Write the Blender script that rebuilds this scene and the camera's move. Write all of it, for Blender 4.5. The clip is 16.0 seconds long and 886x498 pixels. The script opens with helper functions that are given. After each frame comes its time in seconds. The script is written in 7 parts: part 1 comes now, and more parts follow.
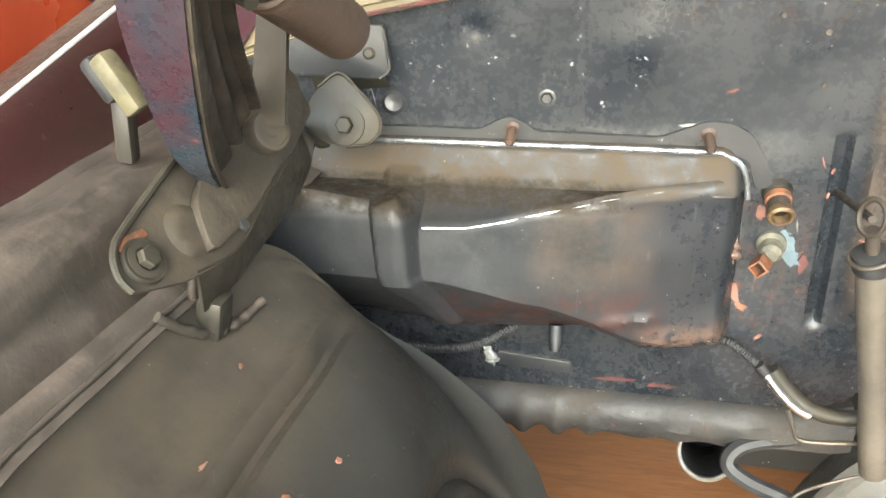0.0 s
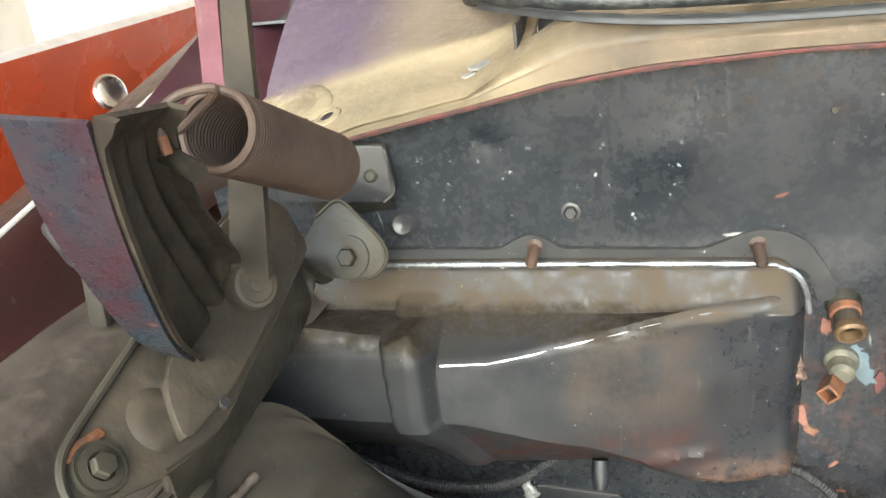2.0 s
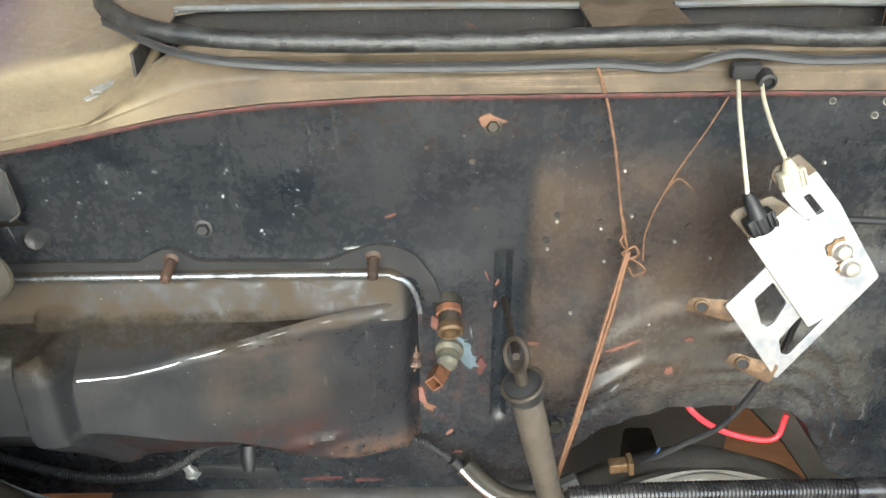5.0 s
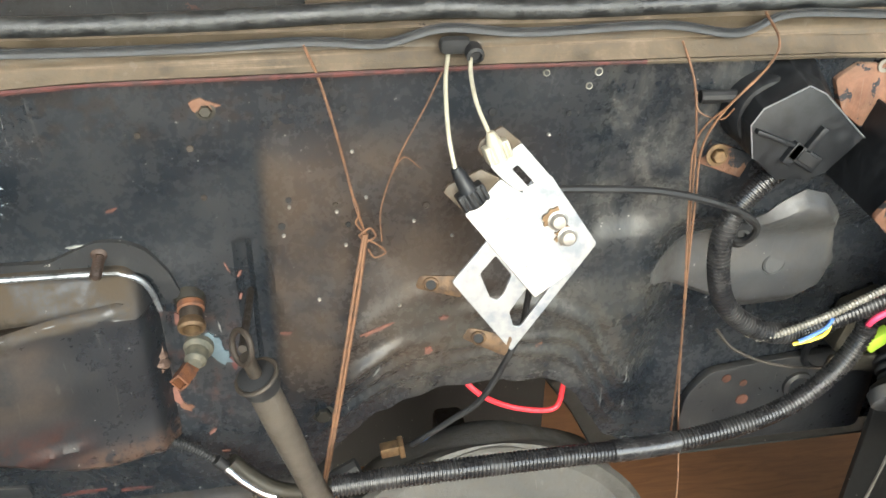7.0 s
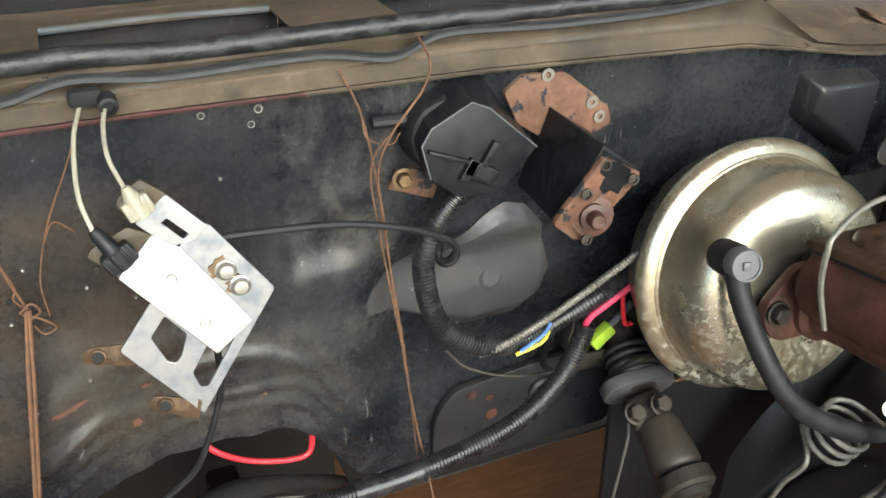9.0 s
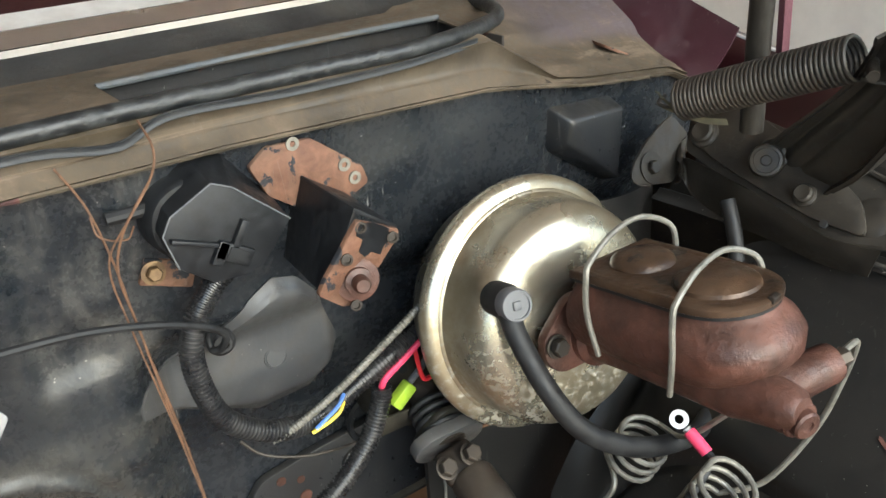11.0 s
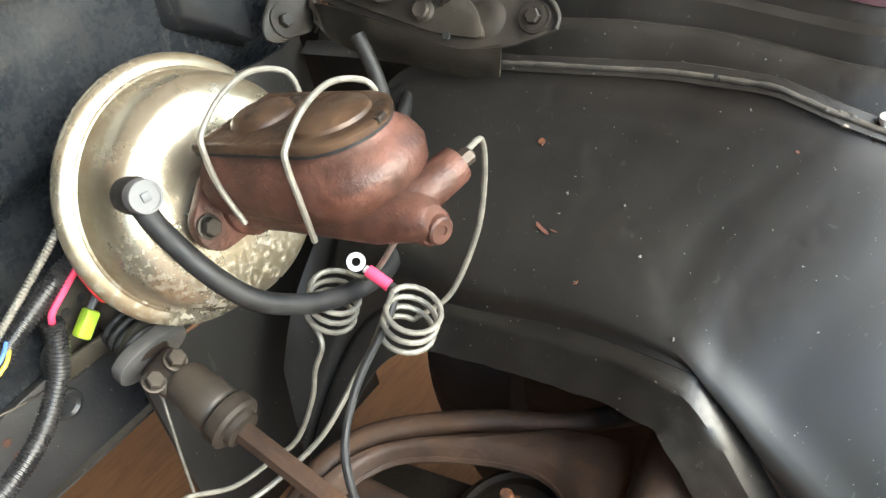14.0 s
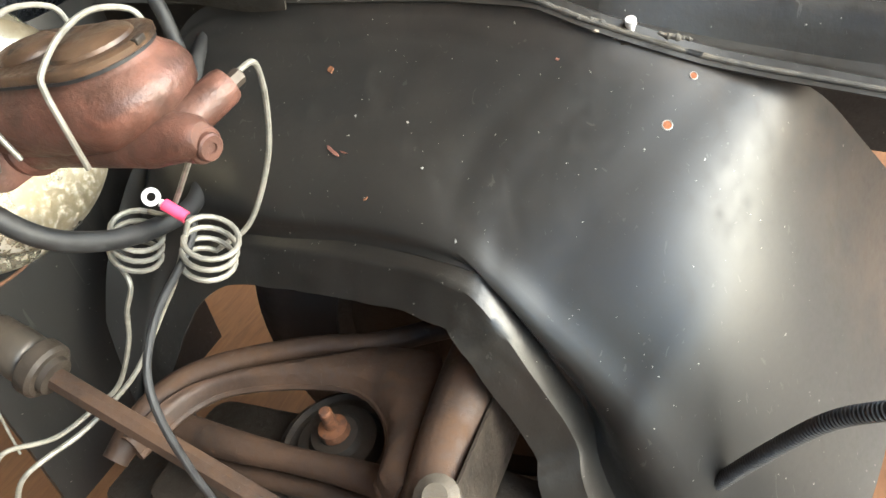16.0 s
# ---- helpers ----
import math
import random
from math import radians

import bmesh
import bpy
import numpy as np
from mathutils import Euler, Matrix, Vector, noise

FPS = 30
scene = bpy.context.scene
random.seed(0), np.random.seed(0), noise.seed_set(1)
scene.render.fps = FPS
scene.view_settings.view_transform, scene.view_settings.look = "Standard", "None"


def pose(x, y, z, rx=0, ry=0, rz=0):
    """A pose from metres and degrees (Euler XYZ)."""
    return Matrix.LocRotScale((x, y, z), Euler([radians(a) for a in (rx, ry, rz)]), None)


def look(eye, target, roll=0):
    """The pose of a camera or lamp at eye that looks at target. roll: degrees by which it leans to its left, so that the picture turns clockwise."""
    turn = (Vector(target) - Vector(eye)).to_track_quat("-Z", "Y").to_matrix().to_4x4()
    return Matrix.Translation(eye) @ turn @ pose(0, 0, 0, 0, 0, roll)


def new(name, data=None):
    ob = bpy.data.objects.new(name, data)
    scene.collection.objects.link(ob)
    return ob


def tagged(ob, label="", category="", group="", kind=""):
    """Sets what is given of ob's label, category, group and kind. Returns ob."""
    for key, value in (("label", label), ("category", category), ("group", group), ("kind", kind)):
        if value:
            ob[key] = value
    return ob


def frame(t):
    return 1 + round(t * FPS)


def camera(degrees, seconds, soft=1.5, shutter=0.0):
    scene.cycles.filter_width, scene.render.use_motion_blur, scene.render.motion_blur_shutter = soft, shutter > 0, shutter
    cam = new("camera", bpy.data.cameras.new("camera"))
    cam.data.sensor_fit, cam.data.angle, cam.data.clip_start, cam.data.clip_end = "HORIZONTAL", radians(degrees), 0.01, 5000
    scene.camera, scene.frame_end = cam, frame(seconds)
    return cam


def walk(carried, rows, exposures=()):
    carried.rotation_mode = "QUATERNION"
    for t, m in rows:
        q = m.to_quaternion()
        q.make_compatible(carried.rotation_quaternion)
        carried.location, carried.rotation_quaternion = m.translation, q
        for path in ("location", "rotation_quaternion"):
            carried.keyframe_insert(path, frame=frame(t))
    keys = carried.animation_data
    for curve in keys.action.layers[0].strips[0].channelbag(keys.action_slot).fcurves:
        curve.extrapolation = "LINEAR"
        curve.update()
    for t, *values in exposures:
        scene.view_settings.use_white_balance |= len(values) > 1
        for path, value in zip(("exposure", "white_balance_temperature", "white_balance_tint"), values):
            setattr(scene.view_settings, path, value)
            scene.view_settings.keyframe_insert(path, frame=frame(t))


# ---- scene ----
cam = camera(54.4, 16.0)
METRES, EYE, TILT, LEAN, TURN = 1.0, 1.1, -26.17, 1.90, 11.90
ROWS = [
    (0.0, 0.0, 0.0, 0.0, -0.0, 0.0, 0.0),
    (0.5, 0.0284, 0.0715, 0.0156, 2.21, 0.17, -0.82),
    (1.0, 0.032, 0.1123, 0.04, 0.94, 0.97, 0.32),
    (1.5, 0.0413, 0.0981, 0.0621, 2.04, 2.6, 2.23),
    (2.0, 0.0324, 0.0876, 0.0736, 3.54, 3.71, 3.22),
    (2.5, 0.0523, 0.0934, 0.0848, -0.25, 1.73, 3.64),
    (3.0, 0.0663, 0.0708, 0.1275, -3.53, -0.96, 4.22),
    (5.5, 0.1844, 0.0126, 0.17, -14.42, -4.38, 4.55),
    (6.0, 0.2211, 0.0084, 0.1653, -16.46, -4.6, 5.24),
    (6.5, 0.2483, 0.0047, 0.1594, -18.51, -5.21, 6.04),
    (7.0, 0.2772, 0.0025, 0.1545, -20.86, -5.77, 7.02),
    (7.5, 0.306, 0.0002, 0.1508, -23.24, -6.32, 8.15),
    (8.0, 0.3365, -0.0054, 0.1522, -26.06, -6.16, 9.6),
    (8.5, 0.3765, -0.015, 0.1455, -29.87, -6.02, 11.6),
    (9.0, 0.4075, -0.0247, 0.1409, -32.76, -6.11, 13.53),
    (11.5, 0.4922, -0.0566, 0.1243, -47.31, -7.21, 24.12),
    (12.0, 0.5063, -0.0624, 0.1061, -50.44, -11.49, 26.82),
    (12.5, 0.5184, -0.0715, 0.0918, -52.94, -14.99, 29.47),
    (13.0, 0.5268, -0.0802, 0.0648, -55.71, -18.69, 30.8),
    (13.5, 0.5376, -0.0989, 0.0571, -59.09, -19.09, 31.99),
    (14.0, 0.5566, -0.1189, 0.041, -64.12, -22.59, 33.7),
    (14.5, 0.5696, -0.1525, 0.0278, -68.51, -22.64, 34.71),
    (15.0, 0.5693, -0.1799, 0.0113, -72.87, -25.5, 36.41),
    (15.5, 0.5527, -0.1937, -0.0116, -75.07, -28.93, 36.47),
    (16.0, 0.5247, -0.1942, -0.046, -74.3, -29.7, 34.81),
]
EXPOSURES = [(t, s, k, 1) for t, s, k in ((0.0, 3.1, 6150), (1.0, 3.32, 6150), (2.0, 2.7, 6000), (3.0, 2.68, 5850), (5.5, 2.21, 5900), (7.0, 2.13, 5950), (8.0, 2.02, 5950), (9.0, 1.6, 5850), (11.5, 1.78, 5750), (12.5, 2.13, 5750), (14.0, 2.56, 5900), (16.0, 2.80, 6050))]
walk(cam, [(t, pose(0, 0, EYE, TILT, LEAN, TURN) @ pose(METRES * x, METRES * y, METRES * z, 90 + pitch, roll, yaw)) for t, x, y, z, yaw, pitch, roll in ROWS], EXPOSURES)

# ---- world and light ----
world = bpy.data.worlds.new("world")
scene.world = world
world.use_nodes = True
wn = world.node_tree
sky = wn.nodes.new("ShaderNodeTexSky")
sky.sky_type, sky.sun_disc = "NISHITA", False
sky.dust_density, sky.ozone_density = 2.2, 1.0
sky.sun_elevation, sky.sun_rotation = radians(29), radians(178)
wn.nodes["Background"].inputs[1].default_value = 0.15
wn.links.new(sky.outputs[0], wn.nodes["Background"].inputs[0])

sun = new("sun", bpy.data.lights.new("sun", "SUN"))
sun.data.energy, sun.data.angle, sun.data.color = 1.5, radians(72), (1.0, 0.97, 0.93)
sun.matrix_world = look((0.65, -3.77, 3.12), (0.5, 0.6, 0.7))


# ---- materials ----
def material(name):
    mat = bpy.data.materials.new(name)
    mat.use_nodes = True
    return mat, mat.node_tree, mat.node_tree.nodes["Principled BSDF"]


def mix_colour(nt, fac, a, b):
    m = nt.nodes.new("ShaderNodeMix")
    m.data_type = "RGBA"
    for socket, value in ((m.inputs[0], fac), (m.inputs[6], a), (m.inputs[7], b)):
        if hasattr(value, "is_output"):
            nt.links.new(value, socket)
        elif isinstance(value, (int, float)):
            socket.default_value = value
        else:
            socket.default_value = (*value, 1)
    return m.outputs[2]


def mask(nt, coord, scale, low, high, detail=6, rough=0.6, stretch=None, distort=0.0):
    """A noise pattern at a real-world scale, cut between low and high."""
    tex = nt.nodes.new("ShaderNodeTexNoise")
    tex.inputs["Scale"].default_value = scale
    tex.inputs["Detail"].default_value = detail
    tex.inputs["Roughness"].default_value = rough
    tex.inputs["Distortion"].default_value = distort
    source = coord
    if stretch:
        mp = nt.nodes.new("ShaderNodeMapping")
        mp.inputs["Scale"].default_value = stretch
        nt.links.new(coord, mp.inputs["Vector"])
        source = mp.outputs[0]
    nt.links.new(source, tex.inputs["Vector"])
    ramp = nt.nodes.new("ShaderNodeMapRange")
    ramp.interpolation_type = "SMOOTHSTEP"
    ramp.inputs["From Min"].default_value, ramp.inputs["From Max"].default_value = low, high
    nt.links.new(tex.outputs["Fac"], ramp.inputs["Value"])
    return ramp.outputs[0]


def maths(nt, op, a, b=0.5):
    m = nt.nodes.new("ShaderNodeMath")
    m.operation, m.use_clamp = op, True
    for socket, value in ((m.inputs[0], a), (m.inputs[1], b)):
        if hasattr(value, "is_output"):
            nt.links.new(value, socket)
        else:
            socket.default_value = value
    return m.outputs[0]


def add_bump(nt, bsdf, height, strength, distance=0.002):
    b = nt.nodes.new("ShaderNodeBump")
    b.inputs["Strength"].default_value, b.inputs["Distance"].default_value = strength, distance
    nt.links.new(height, b.inputs["Height"])
    nt.links.new(b.outputs[0], bsdf.inputs["Normal"])


def worn(name, base, second, dust, rough=0.4, metal=0.0, chips=None, dust_amount=0.45, blotch=9.0, bump=0.25,
         up_dust=0.5, chip_cut=0.70, specks=True, coat=0.0, smear=True, fine=160.0, grain_bump=0.5, chip_scale=34.0, gritty=0.2, run=(1.0, 1.0, 0.16), streaks=0.55):
    """Painted or bare metal with blotches, crisp grime, dust that lies on what faces up, scratches, chips and specks."""
    mat, nt, bsdf = material(name)
    coord = nt.nodes.new("ShaderNodeTexCoord").outputs["Object"]
    blotches = mask(nt, coord, blotch, 0.30, 0.74, 5, 0.55, None, 0.5)
    grain = mask(nt, coord, fine, 0.3, 0.75, 4)
    col = mix_colour(nt, blotches, base, second)
    geo = nt.nodes.new("ShaderNodeNewGeometry")
    sep = nt.nodes.new("ShaderNodeSeparateXYZ")
    nt.links.new(geo.outputs["Normal"], sep.inputs[0])
    up = nt.nodes.new("ShaderNodeMapRange")
    up.inputs["From Min"].default_value, up.inputs["From Max"].default_value = 0.15, 0.95
    nt.links.new(sep.outputs["Z"], up.inputs["Value"])
    stain = mask(nt, coord, 13.0, 0.40, 0.72, 8, 0.66, None, 0.7)
    grit = mask(nt, coord, 85.0, 0.42, 0.76, 6, 0.7)
    lying = maths(nt, "MULTIPLY", up.outputs[0], up_dust)
    film = maths(nt, "MULTIPLY", maths(nt, "ADD", maths(nt, "MULTIPLY", stain, 0.65), maths(nt, "MULTIPLY", grit, 0.35)), dust_amount)
    heap = maths(nt, "ADD", maths(nt, "MULTIPLY", stain, 0.55), maths(nt, "MULTIPLY", grit, 0.45))
    dusty = maths(nt, "ADD", film, maths(nt, "MULTIPLY", lying, maths(nt, "ADD", heap, 0.15)))
    if smear:
        streak = mask(nt, coord, 26.0, 0.54, 0.68, 8, 0.7, run, 0.8)
        dusty = maths(nt, "ADD", dusty, maths(nt, "MULTIPLY", streak, streaks * dust_amount))
    col = mix_colour(nt, dusty, col, dust)
    if smear:
        line = mask(nt, coord, 75.0, 0.685, 0.705, 3, 0.5, (1.0, 1.0, 0.10), 2.2)
        col = mix_colour(nt, maths(nt, "MULTIPLY", line, 0.10), col, (0.20, 0.19, 0.17))
    if chips:
        chip = mask(nt, coord, chip_scale, chip_cut, chip_cut + 0.02, 7, 0.6)
        col = mix_colour(nt, chip, col, chips)
    if specks:
        speck = mask(nt, coord, 190.0, 0.745, 0.765, 2, 0.5)
        col = mix_colour(nt, maths(nt, "MULTIPLY", speck, 0.5), col, (0.42, 0.40, 0.36))
    nt.links.new(col, bsdf.inputs["Base Color"])
    r = nt.nodes.new("ShaderNodeMapRange")
    r.inputs["To Min"].default_value, r.inputs["To Max"].default_value = rough, min(rough + 0.45, 0.95)
    nt.links.new(maths(nt, "ADD", maths(nt, "MULTIPLY", dusty, 1.7), maths(nt, "ADD", maths(nt, "MULTIPLY", grain, 0.2), maths(nt, "MULTIPLY", grit, gritty))), r.inputs["Value"])
    nt.links.new(r.outputs[0], bsdf.inputs["Roughness"])
    dull = nt.nodes.new("ShaderNodeMapRange")
    dull.inputs["From Max"].default_value, dull.inputs["To Min"].default_value, dull.inputs["To Max"].default_value = 0.6, 0.42, 0.06
    nt.links.new(dusty, dull.inputs["Value"])
    nt.links.new(dull.outputs[0], bsdf.inputs["Specular IOR Level"])
    bsdf.inputs["Metallic"].default_value = metal
    bsdf.inputs["Coat Weight"].default_value = coat
    add_bump(nt, bsdf, maths(nt, "ADD", maths(nt, "MULTIPLY", grain, grain_bump), maths(nt, "ADD", maths(nt, "MULTIPLY", blotches, 0.35), maths(nt, "MULTIPLY", grit, 0.25))), bump)
    return mat


def plain(name, base, second, rough=0.5, metal=0.0, scale=60.0, bump=0.1, specular=0.5):
    mat, nt, bsdf = material(name)
    coord = nt.nodes.new("ShaderNodeTexCoord").outputs["Object"]
    fac = mask(nt, coord, scale, 0.35, 0.7)
    nt.links.new(mix_colour(nt, fac, base, second), bsdf.inputs["Base Color"])
    r = nt.nodes.new("ShaderNodeMapRange")
    r.inputs["To Min"].default_value, r.inputs["To Max"].default_value = rough, min(rough + 0.2, 1)
    nt.links.new(fac, r.inputs["Value"])
    nt.links.new(r.outputs[0], bsdf.inputs["Roughness"])
    bsdf.inputs["Metallic"].default_value = metal
    bsdf.inputs["Specular IOR Level"].default_value = specular
    add_bump(nt, bsdf, fac, bump, 0.001)
    return mat


black_paint = worn("black_paint", (0.008, 0.009, 0.011), (0.020, 0.021, 0.022), (0.070, 0.062, 0.050), 0.26, dust_amount=0.12, chips=(0.26, 0.12, 0.07), chip_cut=0.735, bump=0.14, up_dust=0.55)
apron_paint = worn("apron_paint", (0.010, 0.0102, 0.0100), (0.0135, 0.0128, 0.0115), (0.060, 0.052, 0.041), 0.34, gritty=0.12, dust_amount=0.035, streaks=3.0, specks=True, blotch=5, up_dust=0.10, bump=0.05, grain_bump=0.15, run=(1.0, 1.0, 0.3))
heater_paint = worn("heater_paint", (0.007, 0.009, 0.012), (0.014, 0.0155, 0.018), (0.060, 0.052, 0.040), 0.22, dust_amount=0.13, chips=(0.34, 0.22, 0.16), chip_cut=0.74, up_dust=0.35, bump=0.10, blotch=7)
tan_cowl = worn("dusty_tan_paint", (0.028, 0.022, 0.014), (0.065, 0.050, 0.031), (0.145, 0.113, 0.082), 0.42, dust_amount=0.45, chips=(0.035, 0.028, 0.022), chip_cut=0.70, specks=False, bump=0.2, blotch=18, up_dust=0.8, run=(0.06, 1.0, 2.6), streaks=1.6)
grey_cowl = worn("faded_grey_paint", (0.060, 0.070, 0.080), (0.095, 0.096, 0.094), (0.11, 0.094, 0.07), 0.55, dust_amount=0.4, chips=(0.10, 0.075, 0.055), chip_cut=0.68, bump=0.1)
rail_paint = worn("rail_paint", (0.010, 0.0092, 0.0080), (0.017, 0.016, 0.0145), (0.075, 0.067, 0.055), 0.27, dust_amount=0.09, chips=(0.22, 0.19, 0.15), chip_cut=0.74, up_dust=0.12, bump=0.1)
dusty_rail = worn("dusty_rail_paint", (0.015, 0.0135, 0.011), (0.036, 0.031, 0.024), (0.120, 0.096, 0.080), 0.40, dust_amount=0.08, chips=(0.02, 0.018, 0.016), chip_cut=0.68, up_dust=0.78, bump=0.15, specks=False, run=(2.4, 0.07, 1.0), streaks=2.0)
hinge_metal = worn("greasy_hinge_metal", (0.013, 0.0125, 0.0105), (0.032, 0.029, 0.022), (0.075, 0.065, 0.047), 0.33, 0.3, dust_amount=0.45, chips=(0.26, 0.11, 0.06), chip_cut=0.72, specks=False, bump=0.15, up_dust=0.30)
dark_hinge = worn("dark_oily_hinge", (0.017, 0.015, 0.0125), (0.036, 0.031, 0.024), (0.095, 0.076, 0.052), 0.32, 0.2, dust_amount=0.45, chips=(0.20, 0.09, 0.05), chip_cut=0.71, specks=False, bump=0.15, up_dust=0.28)
blue_overspray = worn("blue_maroon_overspray", (0.012, 0.022, 0.030), (0.035, 0.012, 0.016), (0.10, 0.09, 0.085), 0.22, dust_amount=0.15, chips=(0.16, 0.05, 0.035), chip_cut=0.66, specks=False, blotch=14, up_dust=0.1)
black_hinge = worn("black_greasy_hinge", (0.014, 0.0125, 0.0105), (0.032, 0.028, 0.022), (0.085, 0.071, 0.054), 0.34, 0.1, dust_amount=0.45, chips=(0.12, 0.09, 0.06), chip_cut=0.72, specks=False, bump=0.15, up_dust=0.22)
brown_spring = worn("brown_spring", (0.030, 0.020, 0.015), (0.066, 0.044, 0.033), (0.10, 0.072, 0.054), 0.5, 0.2, dust_amount=0.4, specks=False, smear=False, bump=0.2, up_dust=0.3)
pink_overspray = worn("maroon_overspray", (0.075, 0.022, 0.030), (0.13, 0.055, 0.068), (0.10, 0.07, 0.065), 0.4, dust_amount=0.2, chips=(0.05, 0.055, 0.06), chip_cut=0.62, specks=False, chip_scale=22)
spring_steel = worn("spring_steel", (0.032, 0.030, 0.026), (0.065, 0.052, 0.040), (0.10, 0.08, 0.06), 0.34, 0.4, dust_amount=0.3, specks=False, smear=False, bump=0.1, up_dust=0.2)
plate_paint = worn("grey_plate_paint", (0.040, 0.042, 0.045), (0.070, 0.070, 0.068), (0.10, 0.086, 0.07), 0.30, 0.1, dust_amount=0.45, chips=(0.16, 0.16, 0.155), chip_cut=0.72, bump=0.12, blotch=16)
strut_paint = worn("strut_paint", (0.042, 0.036, 0.029), (0.075, 0.065, 0.051), (0.090, 0.073, 0.054), 0.42, dust_amount=0.4, chips=(0.05, 0.04, 0.03), chip_cut=0.68, specks=False, up_dust=0.3)
conduit_plastic = plain("conduit_plastic", (0.012, 0.012, 0.013), (0.028, 0.027, 0.026), 0.19, scale=35)
bulb_rubber = plain("worn_bulb_rubber", (0.006, 0.007, 0.008), (0.030, 0.031, 0.030), 0.40, scale=55, bump=0.7)
lip_rubber = plain("lip_rubber", (0.012, 0.014, 0.016), (0.026, 0.026, 0.026), 0.55, scale=60, bump=0.4)
orange_band = plain("orange_rust_band", (0.125, 0.045, 0.015), (0.055, 0.025, 0.014), 0.7, 0.0, 120, 0.5)
verdigris = plain("corroded_fitting", (0.11, 0.10, 0.07), (0.05, 0.05, 0.04), 0.6, 0.2, 80, 0.4)
heater_bead = plain("highlight_metal", (0.20, 0.21, 0.22), (0.035, 0.036, 0.038), 0.20, 0.55, 34, 0.10)
toe_paint = worn("toe_board_paint", (0.010, 0.0102, 0.0105), (0.020, 0.018, 0.016), (0.060, 0.050, 0.040), 0.50, dust_amount=0.40, chips=(0.050, 0.022, 0.016), chip_cut=0.66, up_dust=0.2, bump=0.25)
rust = worn("brown_rust", (0.034, 0.0165, 0.0115), (0.110, 0.047, 0.033), (0.155, 0.080, 0.057), 0.30, 0.1, dust_amount=0.40, blotch=26, bump=0.4, specks=False, smear=False, up_dust=0.30)
oily_lid = worn("oily_lid", (0.026, 0.0155, 0.0095), (0.075, 0.043, 0.024), (0.13, 0.082, 0.05), 0.24, 0.15, chips=(0.02, 0.016, 0.013), chip_cut=0.62, dust_amount=0.35, blotch=30, bump=0.25, specks=False, smear=False, up_dust=0.2)
orange_rust = worn("orange_rust", (0.085, 0.037, 0.020), (0.170, 0.082, 0.047), (0.19, 0.137, 0.10), 0.6, 0.0, chips=(0.018, 0.019, 0.022), chip_cut=0.565, dust_amount=0.5, blotch=55, bump=0.45, specks=False, chip_scale=42.0)
old_iron = worn("oily_iron", (0.015, 0.012, 0.0095), (0.032, 0.025, 0.019), (0.075, 0.058, 0.043), 0.42, 0.25, dust_amount=0.42, blotch=20, bump=0.3, specks=False, up_dust=0.25)
arm_iron = worn("brown_arm_iron", (0.016, 0.010, 0.0070), (0.048, 0.027, 0.017), (0.095, 0.056, 0.034), 0.52, 0.10, dust_amount=0.42, blotch=16, bump=0.25, specks=False, up_dust=0.25)
rubber = plain("black_rubber", (0.009, 0.009, 0.0095), (0.020, 0.020, 0.020), 0.50, specular=0.35)
grey_rubber = plain("grey_rubber", (0.085, 0.088, 0.094), (0.12, 0.12, 0.12), 0.45, scale=30)
plastic = plain("black_plastic", (0.006, 0.0065, 0.0075), (0.013, 0.014, 0.0155), 0.40, scale=120, bump=0.06, specular=0.32)
galvanised = plain("galvanised_steel", (0.37, 0.375, 0.38), (0.19, 0.205, 0.23), 0.34, 0.8, 48, 0.10)
bright_metal = plain("bright_zinc", (0.66, 0.66, 0.65), (0.52, 0.52, 0.52), 0.28, 0.8, 22, 0.05)
steel = plain("dull_steel", (0.42, 0.40, 0.36), (0.30, 0.28, 0.25), 0.35, 0.8, 40)
brass = plain("old_brass", (0.19, 0.125, 0.065), (0.09, 0.06, 0.036), 0.4, 0.7, 90)
wire_steel = plain("brake_line_steel", (0.225, 0.212, 0.18), (0.14, 0.133, 0.11), 0.42, 0.45, 60)
rusty_wire = plain("rusty_wire", (0.16, 0.080, 0.040), (0.10, 0.056, 0.034), 0.65, 0.2, 120)
clear_tube = plain("milky_tube", (0.36, 0.34, 0.26), (0.26, 0.235, 0.17), 0.3)
red_plastic = plain("red_insulation", (0.70, 0.03, 0.045), (0.55, 0.02, 0.03), 0.35)
pink_plastic = plain("pink_insulation", (0.75, 0.06, 0.14), (0.62, 0.04, 0.10), 0.35)
lime_plastic = plain("lime_plastic", (0.34, 0.50, 0.03), (0.24, 0.36, 0.03), 0.4)
blue_plastic = plain("blue_insulation", (0.10, 0.22, 0.55), (0.08, 0.16, 0.42), 0.4)
yellow_plastic = plain("yellow_insulation", (0.70, 0.55, 0.05), (0.6, 0.45, 0.05), 0.4)
red_sealer = plain("red_sealer", (0.070, 0.019, 0.016), (0.030, 0.014, 0.012), 0.55, scale=60)
maroon = worn("maroon_paint", (0.0095, 0.0014, 0.0018), (0.016, 0.003, 0.004), (0.04, 0.022, 0.02), 0.26, dust_amount=0.05, specks=False, up_dust=0.08, bump=0.05)
maroon_streaked = worn("streaked_maroon_paint", (0.020, 0.0035, 0.007), (0.034, 0.010, 0.016), (0.10, 0.07, 0.075), 0.35, dust_amount=0.25, specks=False, up_dust=0.1, bump=0.05, streaks=1.5)
orange_paint = plain("orange_red_paint", (0.40, 0.055, 0.016), (0.32, 0.04, 0.012), 0.18, scale=5, bump=0.02)
